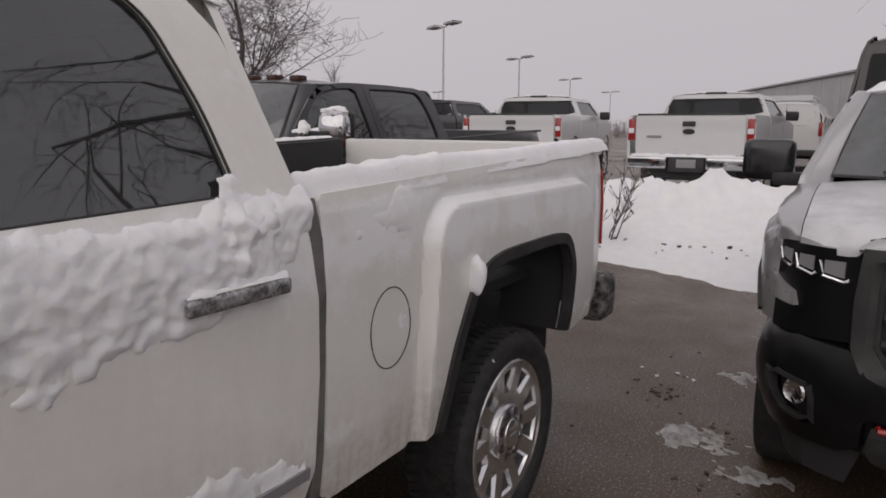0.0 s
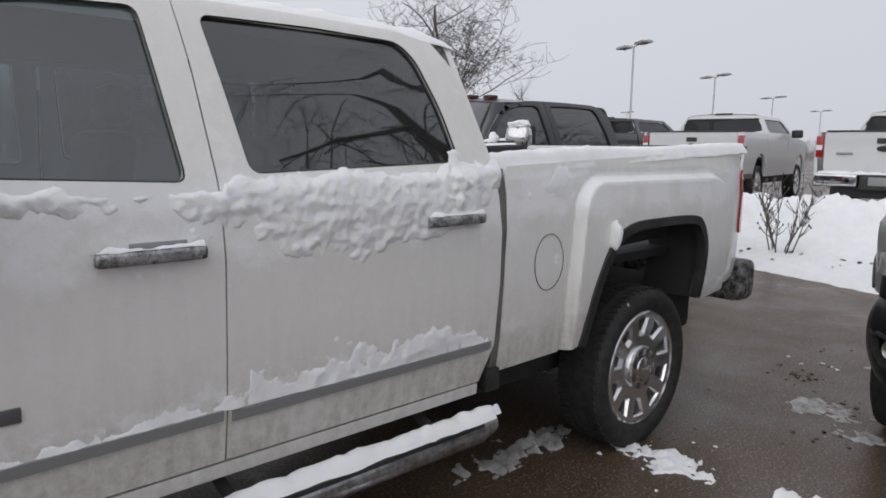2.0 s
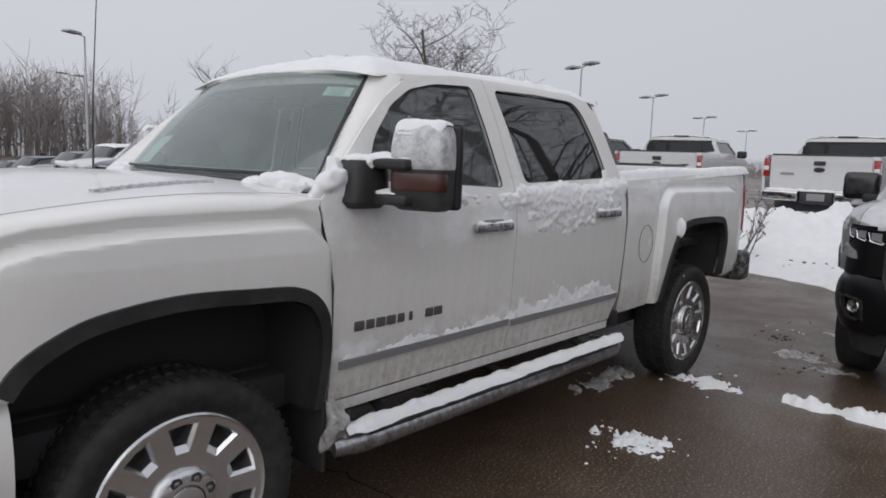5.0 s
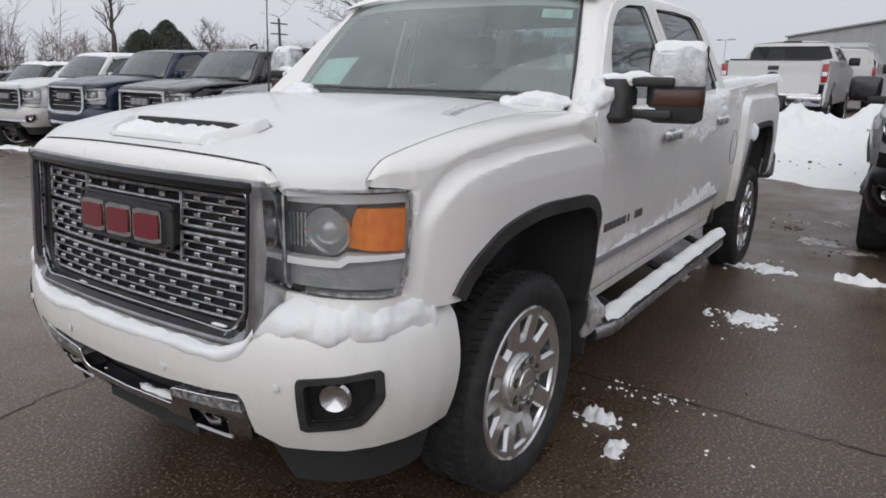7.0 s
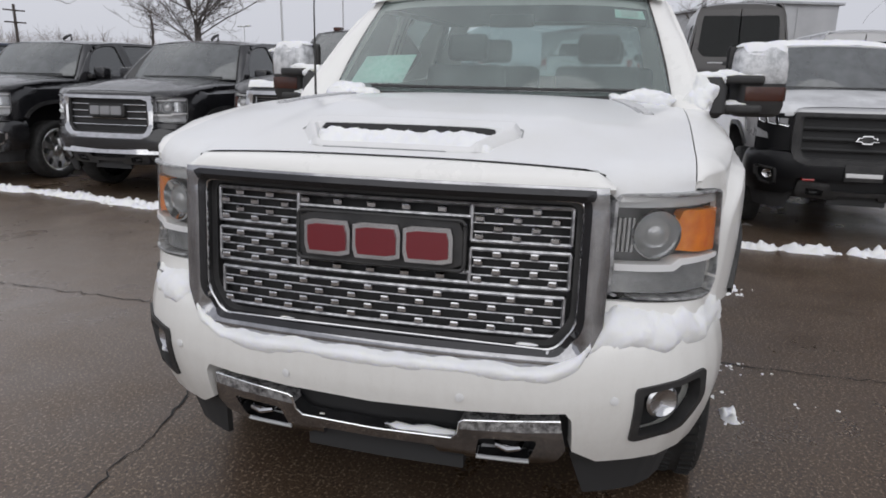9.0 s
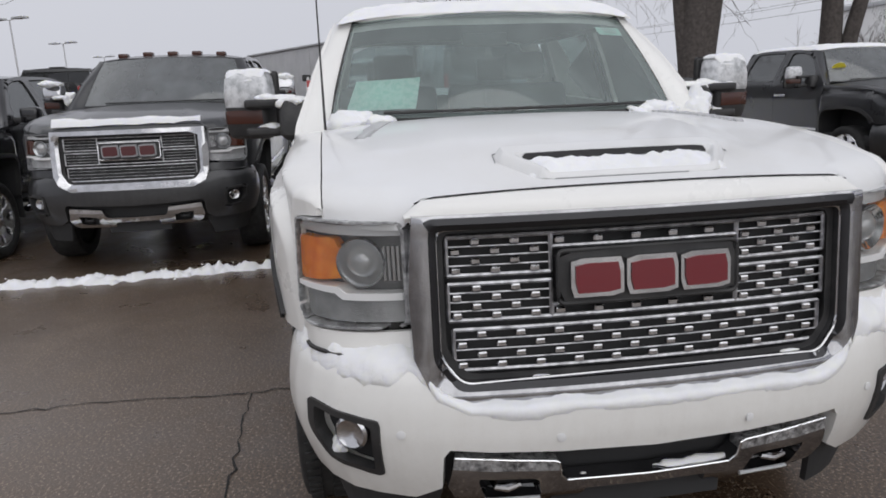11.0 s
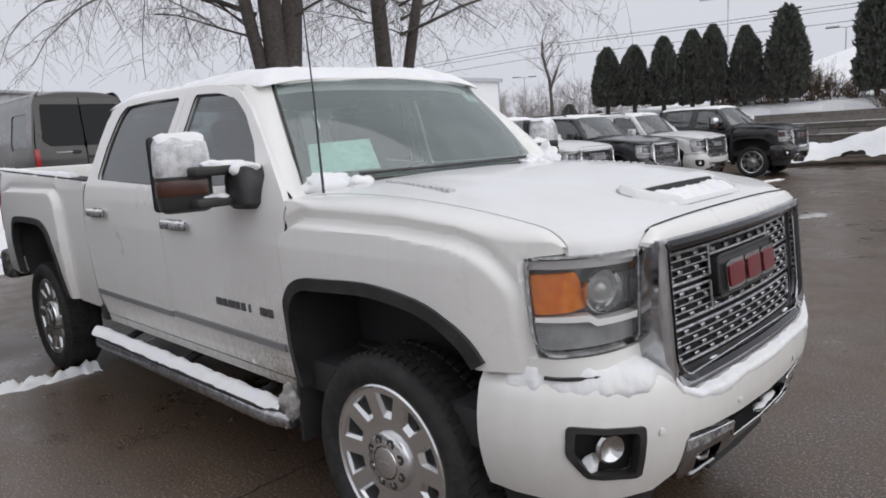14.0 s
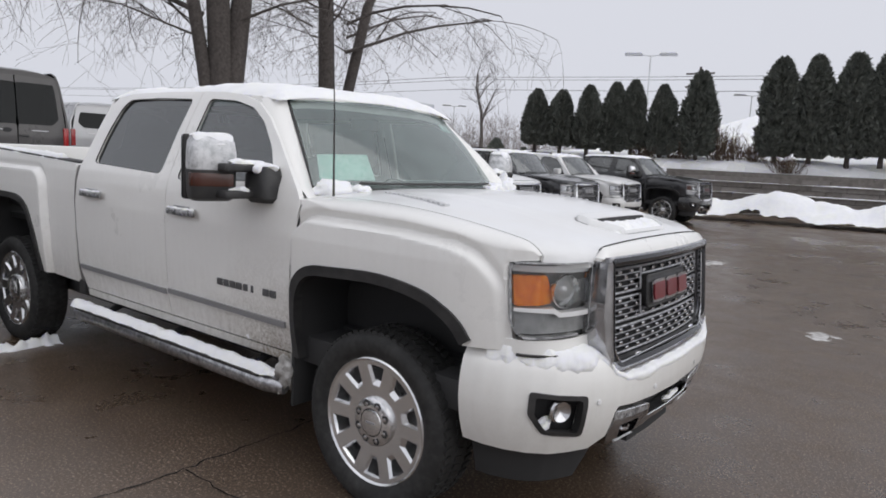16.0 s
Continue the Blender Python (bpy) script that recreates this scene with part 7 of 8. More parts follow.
def woods(points, label, hmin, hmax, seed, per=1.0):
    """A far belt of leafless woods as one mass of thin stems and branches."""
    rnd = random.Random(seed)
    bm = bmesh.new()
    for (x0, y0), (x1, y1) in zip(points, points[1:]):
        n = int(math.hypot(x1 - x0, y1 - y0) * 9.0 * per)
        for k in range(n):
            t = rnd.random()
            p = Vector((x0 + (x1 - x0) * t + rnd.gauss(0, 4), y0 + (y1 - y0) * t + rnd.gauss(0, 4), 0))
            h = rnd.uniform(hmin, hmax)
            add_tube(bm, [p, p + Vector((rnd.gauss(0, 0.3), rnd.gauss(0, 0.3), h * 0.5)), p + Vector((rnd.gauss(0, 0.6), rnd.gauss(0, 0.6), h))], [0.06, 0.04, 0.012], 3, False)
            for j in range(22):
                q = p + Vector((0, 0, h * rnd.uniform(0.15, 0.9)))
                e = Vector((rnd.gauss(0, 1), rnd.gauss(0, 1), 0.9)).normalized() * h * rnd.uniform(0.15, 0.35)
                add_tube(bm, [q, q + e], [0.022, 0.008], 3, False)
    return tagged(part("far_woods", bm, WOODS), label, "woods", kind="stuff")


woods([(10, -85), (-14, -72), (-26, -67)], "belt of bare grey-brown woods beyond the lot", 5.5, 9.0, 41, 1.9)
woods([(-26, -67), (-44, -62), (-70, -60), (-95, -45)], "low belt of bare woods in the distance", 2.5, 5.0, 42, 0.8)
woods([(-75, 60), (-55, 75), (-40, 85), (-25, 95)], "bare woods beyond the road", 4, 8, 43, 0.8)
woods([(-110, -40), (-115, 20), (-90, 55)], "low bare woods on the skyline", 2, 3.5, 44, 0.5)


def foliage(name, rows, seed, size):
    """Many small upright leaf sprays filling an outline of (height, radius) rows."""
    rnd = random.Random(seed)
    z = np.array(rows)[:, 0]
    r = np.array(rows)[:, 1]
    vs, fs = [], []
    for k in range(9000):
        h = rnd.uniform(z[0], z[-1])
        a = rnd.uniform(0, 6.283)
        ragged = 1 + 0.42 * noise.noise((2 * math.cos(a), 2 * math.sin(a), h * 1.1 + seed)) + 0.30 * noise.noise((6 * math.cos(a), 6 * math.sin(a), h * 4.0 + seed))
        rad = float(np.interp(h, z, r)) * (0.60 + 0.42 * rnd.random() ** 0.5) * ragged
        c = Vector((rad * math.cos(a), rad * math.sin(a), h + 0.25 * rad * noise.noise((4 * math.cos(a), 4 * math.sin(a), seed))))
        out = Vector((math.cos(a) + rnd.gauss(0, 0.35), math.sin(a) + rnd.gauss(0, 0.35), rnd.uniform(0.2, 1.8))).normalized()
        tan = out.cross(Vector((rnd.gauss(0, 1), rnd.gauss(0, 1), rnd.gauss(0, 1)))).normalized()
        L, W = size * rnd.uniform(0.5, 1.3), size * rnd.uniform(0.22, 0.5)
        i = len(vs)
        vs += [tuple(c - tan * W), tuple(c + out * L * 0.4 - tan * W * 0.2 + tan.cross(out) * W * 0.5), tuple(c + out * L), tuple(c + tan * W)]
        fs += [(i, i + 1, i + 2), (i, i + 2, i + 3)]
    me = bpy.data.meshes.new(name)
    me.from_pydata(vs, [], fs)
    me.materials.append(CONIFER)
    return me


def conifer(x, y, z, height, seed, label="tall narrow dark-green arborvitae", width=1.0, group="row of arborvitae on the bank"):
    root = thing("arborvitae", label, "conifer", Matrix.Translation((x, y, z)), group)
    part("trunk", tube([(0, 0, -0.3), (0, 0, height * 0.9)], [0.10, 0.02], 7), BARK, root)
    k = height / 4.5
    rows = [(0.12, 0.50 * width), (0.5 * k, 0.80 * width), (1.2 * k, 0.84 * width), (2.2 * k, 0.80 * width), (3.2 * k, 0.64 * width), (3.9 * k, 0.42 * width), (4.3 * k, 0.22 * width), (4.5 * k, 0.04)]
    part("crown", foliage("crown", rows, seed, 0.13 if height < 3.2 else 0.17), None, root)
    part("inner_shade", lathe_up([(h, r * 0.62) for h, r in rows], 10), CONIFER, root)
    return root


def lathe_up(rows, n):
    bm = bmesh.new()
    rings = [[bm.verts.new((r * math.cos(2 * math.pi * k / n), r * math.sin(2 * math.pi * k / n), h)) for k in range(n)] for h, r in rows]
    for r0, r1 in zip(rings, rings[1:]):
        for k in range(n):
            bm.faces.new((r0[k], r0[(k + 1) % n], r1[(k + 1) % n], r1[k]))
    return bm


WALL = Matrix.Translation((-14.5, 23.0, 0.55)) @ Matrix.Rotation(math.atan(0.27), 4, "Z")


def slope_z(x, y):
    """Height of the snowy embankment behind the stone wall."""
    w = (y - 23.0 - 0.27 * np.clip(x + 14.5, -40, 40)) * 0.965
    rise = np.interp(x, [-30, -14, -8, 4], [0.0, 0.7, 2.9, 3.8])
    t = np.clip((w - 1.5) / 14, 0, 1)
    return np.where(w < 0.45, -1.5, 1.62 + 0.6 * smooth(0.2, 1.6, w) * np.interp(x, [-24, -14], [0, 1]) + rise * t * t * (3 - 2 * t))


protos = {}
for k, (x, y, z, h) in enumerate(((-13.85, 24.0, 1.78, 2.5), (-12.75, 24.3, 1.75, 2.5), (-11.6, 24.6, 1.65, 2.8), (-10.65, 25.2, 1.62, 3.0), (-9.95, 25.5, 1.74, 3.0), (-8.85, 26.0, 1.57, 3.0), (-7.4, 26.3, 1.60, 3.5), (-4.5, 27.0, 1.68, 3.95), (-3.3, 27.3, 1.68, 4.0), (-2.0, 27.5, 1.74, 4.0), (-0.9, 27.6, 1.8, 4.1), (0.3, 27.9, 1.85, 4.1), (1.6, 28.1, 1.9, 4.1))):
    if h not in protos:
        protos[h] = conifer(x, y, z + 0.55, h, 51 + k, "tall ragged dark-green arborvitae" if h == 3.5 else "tall narrow dark-green arborvitae", 0.68 if h < 3.4 else 0.86)
    else:
        copy_thing(protos[h], Matrix.Translation((x, y, z + 0.55)) @ Matrix.Rotation(1.3 * k, 4, "Z"))
conifer(-28.2, -42.0, 0.0, 4.6, 61, "dark evergreen at the edge of bare woods", 1.9, "")
conifer(-26.6, -42.6, 0.0, 3.9, 62, "dark evergreen at the edge of bare woods", 1.7, "")
conifer(-27.5, 41.5, -0.3, 3.6, 63, "dark spruce in the distance", 1.0, "")
conifer(-25.6, 42.5, -0.3, 3.0, 64, "dark spruce in the distance", 0.9, "")


def brush(x, y, h, seed):
    """A thicket of dry thin stems."""
    rnd = random.Random(seed)
    bm = bmesh.new()
    for k in range(90):
        p = Vector((rnd.gauss(0, 0.22), rnd.gauss(0, 0.22), -0.1))
        q = p + Vector((rnd.gauss(0, 0.25), rnd.gauss(0, 0.25), h * rnd.uniform(0.4, 1.0)))
        add_tube(bm, [p, (p + q) / 2 + Vector((rnd.gauss(0, 0.06), rnd.gauss(0, 0.06), 0)), q], [0.012, 0.009, 0.004], 3, False)
        for j in range(3):
            c = p.lerp(q, rnd.uniform(0.4, 1.0))
            add_tube(bm, [c, c + Vector((rnd.gauss(0, 0.14), rnd.gauss(0, 0.14), rnd.uniform(0.05, 0.3)))], [0.006, 0.003], 3, False)
    ob = part("brush", bm, DRYBRUSH)
    ob.location = (x, y, float(slope_z(np.array(x), np.array(y))))
    return tagged(ob, "thicket of dry brown stems on the snowy bank", "brush", kind="stuff")


for k, (x, y, h) in enumerate(((-6.5, 26.6, 1.5), (-6.1, 26.9, 1.0), (-8.1, 26.2, 0.8), (-5.2, 27.0, 0.7), (-9.4, 25.7, 0.6), (-3.9, 26.6, 0.6))):
    brush(x, y, h, 500 + k)


def embankment():
    xs, ys = np.arange(-45, 60, 0.6), np.arange(12.0, 60, 0.6)
    X, Y = np.meshgrid(xs, ys, indexing="ij")
    Z = slope_z(X, Y)
    for i in np.ndindex(X.shape):
        Z[i] += 0.22 * fbm(float(X[i]), float(Y[i]), 71, 0.6, 4)
    n, k = X.shape
    me = bpy.data.meshes.new("embankment")
    me.from_pydata(np.stack([X, Y, Z], -1).reshape(-1, 3).tolist(), [], [(i * k + j, (i + 1) * k + j, (i + 1) * k + j + 1, i * k + j + 1) for i in range(n - 1) for j in range(k - 1)])
    return tagged(part("embankment", me, SNOW), "snow-covered embankment above a stone wall", "embankment", kind="structure")


embankment()


def ploughed_ridge():
    def mask(u, v):
        return 0.9 - abs(v) / 1.1 + 0.9 * fbm(u, v, 72, 0.8, 4)

    def f(u, v, d):
        out = np.empty(u.shape)
        for i in np.ndindex(u.shape):
            x, w = float(u[i]), float(v[i])
            out[i] = 0.95 * math.exp(-((w / 0.95) ** 2)) * (0.75 + 0.8 * fbm(x, w, 73, 0.5, 4)) + 0.05 * fbm(x, w, 74, 3, 3)
        y = 22.9 + 0.25 * u + v
        return u, y, ground_z(u, y) + out - d
    return snow_thing("snow_ridge", snow_sheet("snow_ridge", (-6.5, -1.8), (24.0, 1.8), 0.11, mask, f, 0.10), "long heap of ploughed snow before the stone wall")


ploughed_ridge()


def lamp_post(x, y, h, turn, heads=2, z=None, group="lamp posts of the lot"):
    z = float(ground_z(x, y)) if z is None else z
    root = thing("lamp_post", "pale steel lamp post with flat lamp heads", "lamp post", Matrix.Translation((x, y, z)) @ Matrix.Rotation(radians(turn), 4, "Z"), group)
    part("pole", tube([(0, 0, 0), (0, 0, h)], [0.09, 0.06], 8), POLEMAT, root)
    part("base", tube([(0, 0, 0), (0, 0, 0.7)], 0.28, 12), METALSIDE, root)
    for s in ((1, -1) if heads == 2 else (1,)):
        a = part("lamp_arm", tube([(0, 0, h - 0.05), (s * 0.6, 0, h + 0.03)], 0.045, 6), POLEMAT, root)
        part("lamp_head", box((s * 1.25 - 0.65, -0.35, h + 0.0), (s * 1.25 + 0.65, 0.35, h + 0.11), 0.04), METALSIDE, a, "flat dark lamp head")
        part("lamp_snow", box((s * 1.25 - 0.6, -0.32, h + 0.13), (s * 1.25 + 0.6, 0.32, h + 0.18), 0.03), SNOW, a, "snow on the lamp head")
    return root


for x, y, h, tn in ((-41.2, -22.8, 7.8, 60), (-61.0, -26.9, 7.65, 60), (-84.8, -31.4, 7.35, 60), (-112.7, -35.6, 7.2, 60), (-107.4, -65.4, 7.6, 60), (-130, -28, 7.2, 60), (-18.3, 47.8, 9.6, 20), (-19.0, 80.0, 9.9, 20), (-65.7, 86.4, 9.6, 40)):
    lamp_post(x, y, h, tn)
lamp_post(-19.15, -50.9, 9.0, 30, 1)
lamp_post(-29.0, -81.6, 9.0, 30, 2)
lamp_post(-38.0, 4.3, 5.45, 215, 1)
lamp_post(-45.0, 2.0, 4.1, 215, 1)


def utility_pole(x, y, h):
    root = thing("utility_pole", "wooden utility pole with cross-arms", "utility pole", Matrix.Translation((x, y, 0)), "")
    part("pole", tube([(0, 0, -1), (0, 0, h)], [0.16, 0.11], 8), BARK, root)
    for z in (h - 0.5, h - 1.5):
        part("cross_arm", box((-1.1, -0.06, z - 0.06), (1.1, 0.06, z + 0.06), 0.01), BARK, root)
    return root


utility_pole(-16.0, 52.4, 9.7)
utility_pole(-47.8, -52, 6.4)
utility_pole(60, 58, 9.0)
for k, (z, off) in enumerate(((9.2, -1.0), (9.2, 1.0), (8.2, 0.0))):
    bm = bmesh.new()
    add_tube(bm, [(-110 + 9 * i, 44 + 0.085 * (-110 + 9 * i + 110) + off, z - 0.5 * math.sin(math.pi * ((i % 8) / 8))) for i in range(20)], 0.018, 4)
    tagged(part("overhead_wire", bm, DARK), "thin dark overhead wire", "wire", group="overhead wires")


def building(name, label, x0, x1, y0, y1, h, rib=0.6, slope=0.0):
    """A low metal-sided commercial building with ribs, eaves and openings."""
    root = thing(name, label, "building", None)
    z = -0.5
    b = part("wall", box((x0, y0, z), (x1, y1, h), 0.05), METALSIDE if "grey" in label else WHITEPAINT, root)
    part("roof", box((x0 - 0.3, y0 - 0.3, h), (x1 + 0.3, y1 + 0.3, h + 0.35), 0.06), METALSIDE, root, "flat grey eaves with snow behind")
    ribs = bmesh.new()
    n = max(1, int((y1 - y0) / rib))
    for k in range(n + 1):
        y = y0 + (y1 - y0) * k / n
        add_box(ribs, (x1, y - 0.05, z), (x1 + 0.05, y + 0.05, h))
    tagged(part("wall_ribs", ribs, METALSIDE, root), kind="stuff")
    return root




def hall():
    """A long low grey hall that runs away from the lot, its wall in joined upright panels."""
    root = thing("long_building", "long low pale-grey hall with panelled walls and snowy roof edge", "building", None)
    part("wall", box((-37.0, 0.0, -0.6), (0.0, 5.0, 4.85), 0.04), HALLWALL, root)
    part("roof", box((-37.2, -0.2, 4.85), (0.2, 5.2, 5.0), 0.03), METALSIDE, root, "thin grey roof edge")
    for k in range(12):
        x = -37.0 + 3.08 * k
        part("wall_panel", box((x + 0.02, -0.05, -0.5), (x + 3.04, 0.0, 4.7), 0.01), HALLWALL, root)
    for k in range(2):
        part("wall_panel", box((0.0, 0.05 + 2.48 * k, -0.5), (0.05, 2.46 + 2.48 * k, 4.7), 0.01), HALLWALL, root)
    part("door", box((-3.4, -0.09, -0.5), (-2.4, -0.05, 1.9), 0.01), GREYLENS, root, "grey steel door")
    root.matrix_world = Matrix.Translation((-38.5, 6.3, 0.3)) @ Matrix.Rotation(math.atan2(0.421, 0.906), 4, "Z")
    return root


hall()
wb = building("commercial_building", "white two-bay commercial building beyond the trees", -50, -40, 40.0, 48.6, 6.3, 99)
for yy, w, hh in ((47.0, 1.6, 3.6), (43.4, 1.0, 3.0)):
    part("bay_door", box((-39.98, yy - w / 2, -0.4), (-39.86, yy + w / 2, hh), 0.03), GREYLENS, wb, "grey bay door")

sg = thing("sign_board", "white roadside sign board with a dark oval on two posts", "sign", Matrix.Translation((-52.0, -60.0, 0)) @ Matrix.Rotation(radians(45), 4, "Z"))
part("board", box((-0.12, -1.45, 2.3), (0.12, 1.45, 3.75), 0.04), WHITEPAINT, sg)
part("lower_band", box((0.115, -1.40, 2.34), (0.14, 1.40, 2.80), 0.01), GREYLENS, sg)
_ov = lathe([(0.001, 0.03), (0.40, 0.03), (0.42, 0.0)], 24)
bmesh.ops.transform(_ov, matrix=Matrix.Translation((0.12, 0, 3.28)) @ Matrix.Diagonal((1, 1.5, 0.7, 1)) @ Matrix.Rotation(radians(-90), 4, "Z"), verts=_ov.verts)
part("oval_badge", _ov, BLUEP, sg, "plain dark blue oval")
for yy in (-0.9, 0.9):
    part("post", tube([(0, yy, 0), (0, yy, 2.4)], 0.09, 8), POLEMAT, sg)

# stone retaining wall, coursed
wall = tagged(part("retaining_wall", box((0, 0.05, -0.7), (85.0, 0.9, 1.12), 0.03), STONE), "long coursed grey stone retaining wall", "wall", kind="structure")
wall.matrix_world = WALL
STONES = []
for k in range(4):
    rnd = random.Random(200 + k)
    w = (0.55, 0.75, 0.95, 1.2)[k]
    bm = box((0, -0.12, 0), (w, 0.12, 0.205), 0.02, None, 1)
    for v in bm.verts:
        v.co += Vector((rnd.gauss(0, 0.008), rnd.gauss(0, 0.012), rnd.gauss(0, 0.006)))
    me = bpy.data.meshes.new("wall_stone")
    bm.to_mesh(me)
    bm.free()
    me.materials.append(STONE)
    STONES.append((w, me))
rnd = random.Random(77)
placed = 0
for c in range(8):
    x = 0.1 + rnd.uniform(0, 0.4)
    while x < 38 and placed < 295:
        w, me = rnd.choice(STONES)
        o = new("wall_stone", me)
        o.parent = wall
        o.location = (x, 0.02 + rnd.gauss(0, 0.02) + 0.02 * c, -0.55 + 0.213 * c)
        x += w + 0.012
        placed += 1
for c in (2, 4, 6):
    z = -0.55 + 0.213 * c

    def mask(u, v, c=c):
        return 0.55 + 1.3 * fbm(u, 3.0 * c, 80 + c, 0.22, 3) - abs(v) / 0.09

    def f(u, v, d, z=z):
        return u, -0.08 + v, z + 0 * u - d
    snow_thing("ledge_snow", snow_sheet("ledge_snow", (0.2, -0.1), (54, 0.1), 0.06, mask, f, 0.05), "thin line of snow on a ledge of the stone wall").matrix_world = WALL

# ---- snow and small things on the white truck ----
S_ROOF = "snow blanket on the roof of the white truck"


def edge_fall(u, v, u0, u1, v0, v1, w):
    return min(u - u0, u1 - u, v - v0, v1 - v) / w


def snow_lump(name, c, r, seed, label, turn=0.0):
    """A rounded, uneven lump of settled snow about a point."""
    bm = bmesh.new()
    bmesh.ops.create_icosphere(bm, subdivisions=4, radius=1.0)
    off = Vector((seed * 3.7, seed * 1.3, 0))
    size = max(r)
    m = Matrix.Translation(c) @ Matrix.Rotation(turn, 4, "Z")
    for v in bm.verts:
        q = Vector((v.co.x * r[0], v.co.y * r[1], v.co.z * r[2]))
        k = 1 + 0.55 * noise.noise(q * 1.3 / size + off) + 0.20 * noise.noise(q * 42 + off) + 0.08 * noise.noise(q * 110 + off)
        v.co = m @ (q * k)
    return snow_thing(name, bm, label)


def roof_mask(u, v):
    return edge_fall(u, v, -2.77, -0.945 + 0.05 * (1 - (v / 0.72) ** 2), -0.755, 0.755, 0.10) + 0.30 * fbm(u, v, 1, 4, 4) + 0.05


def roof_snow_map(u, v, d):
    return u, v, roof_z(u, v) - d * (1 + 0.25 * np.sin(5 * u) * np.sin(4 * v))


snow_thing("roof_snow", snow_sheet("roof_snow", (-2.86, -0.80), (-0.84, 0.80), 0.02, roof_mask, roof_snow_map, 0.046, 0.28, 16.0, 1.6), S_ROOF)
for s in (1, -1):
    # step
    def mask(u, v, s=s):
        return 0.9 - abs(v) / 0.055 + 0.35 * fbm(u, 5 * s, 7, 4, 3) - (0.5 if u < -2.72 or u > -0.64 else 0)

    def f(u, v, d, s=s):
        return u, s * (1.038 + v), 0.497 - d - 0.5 * np.clip(np.abs(v) - 0.055, 0, 1)
    snow_thing("step_snow", snow_sheet("step_snow", (-2.76, -0.09), (-0.58, 0.09), 0.0125, mask, f, 0.035, 0.5, 22.0, 0.9), "packed snow lying along the side step")
    # mirror, mirror foot and cowl corner
    def mask(u, v, s=s):
        return 0.88 - math.hypot(max(0, abs(u) - 0.03) / 0.042, max(0, abs(v) - 0.06) / 0.045) + 0.3 * fbm(u, v, 9 + s, 12, 2)

    def f(u, v, d, s=s):
        m = mirror_frame(s)
        z = 1.668 - d - 1.1 * np.clip(np.abs(u + 0.012) - 0.042, 0, 1) - 9 * np.clip(np.abs(v) - 0.075, 0, 1) ** 2
        return m[0][0] * u + m[0][1] * s * v + m[0][3], m[1][0] * u + m[1][1] * s * v + m[1][3], z
    snow_thing("mirror_snow", snow_sheet("mirror_snow", (-0.085, -0.118), (0.085, 0.118), 0.008, mask, f, 0.014, 0.6, 26.0, 1.6), "cap of snow on a towing mirror")


    x0 = -0.72 if s > 0 else -0.80
    snow_lump("mirror_snow", (x0 + 0.02, s * 0.985, 1.515), (0.06 if s > 0 else 0.08, 0.07, 0.030), 11 + s, "lump of snow on a mirror foot")
    snow_lump("mirror_snow", (x0 - 0.008, s * 1.08, 1.532), (0.040, 0.10, 0.024), 16 + s, "snow on a mirror arm")
    snow_lump("mirror_snow", (x0 - 0.008, s * 1.10, 1.402), (0.034, 0.07, 0.016), 19 + s, "thin snow on a lower mirror arm")
    snow_lump("cowl_snow", (-0.535, s * 0.73, float(hood_z(-0.50, 0.73)) + 0.012), (0.065, 0.115, 0.050), 15 + s, "lump of snow in the windscreen corner", s * 0.35)
    snow_lump("cowl_snow", (-0.475, s * 0.60, float(hood_z(-0.46, 0.60)) + 0.006), (0.04, 0.06, 0.026), 25 + s, "small lump of snow below the windscreen")
    for hx, hz in ((-1.50, 1.253), (-2.57, 1.280)):
        def f(u, v, d, s=s, hx=hx, hz=hz):
            return hx + u, s * (float(side_y(hx, hz)) + 0.022 + v), hz + 0 * u - d
        snow_thing("handle_snow", snow_sheet("handle_snow", (-0.11, -0.02), (0.16, 0.02), 0.007, lambda u, v, s=s: 0.5 - abs(v) / 0.016 + 0.9 * fbm(u, v, 70 + s, 14, 3), f, 0.016, 0.6, 30.0), "thin snow on a door handle")
snow_lump("cowl_snow", (-0.60, 0.945, 1.435), (0.085, 0.06, 0.085), 61, "snow packed beside a mirror foot")
# bonnet drifts
def scoop_snow_mask(u, v):
    return min((u - 0.716 - 0.10 * max(0, 0.20 - abs(abs(v) - 0.02) - 0.02)) / 0.02, (0.832 - u) / 0.03, (0.285 - abs(v)) / 0.04) * 0.7 + 0.5 * fbm(u, v, 18, 12, 3)


snow_thing("bonnet_snow", snow_sheet("bonnet_snow", (0.70, -0.40), (0.89, 0.40), 0.009, scoop_snow_mask, lambda u, v, d: (u, v, hood_z(u, v) + 0.001 - d), 0.024, 0.6, 40.0, 1.3), "drift of snow in front of the bonnet scoop")


snow_lump("fog_lamp_snow", tuple(float(q) for q in bumper_map(np.array(-plan_s(0.872)), np.array(0.592), 0.034)), (0.018, 0.024, 0.030), 71, "wedge of snow in a fog lamp recess")
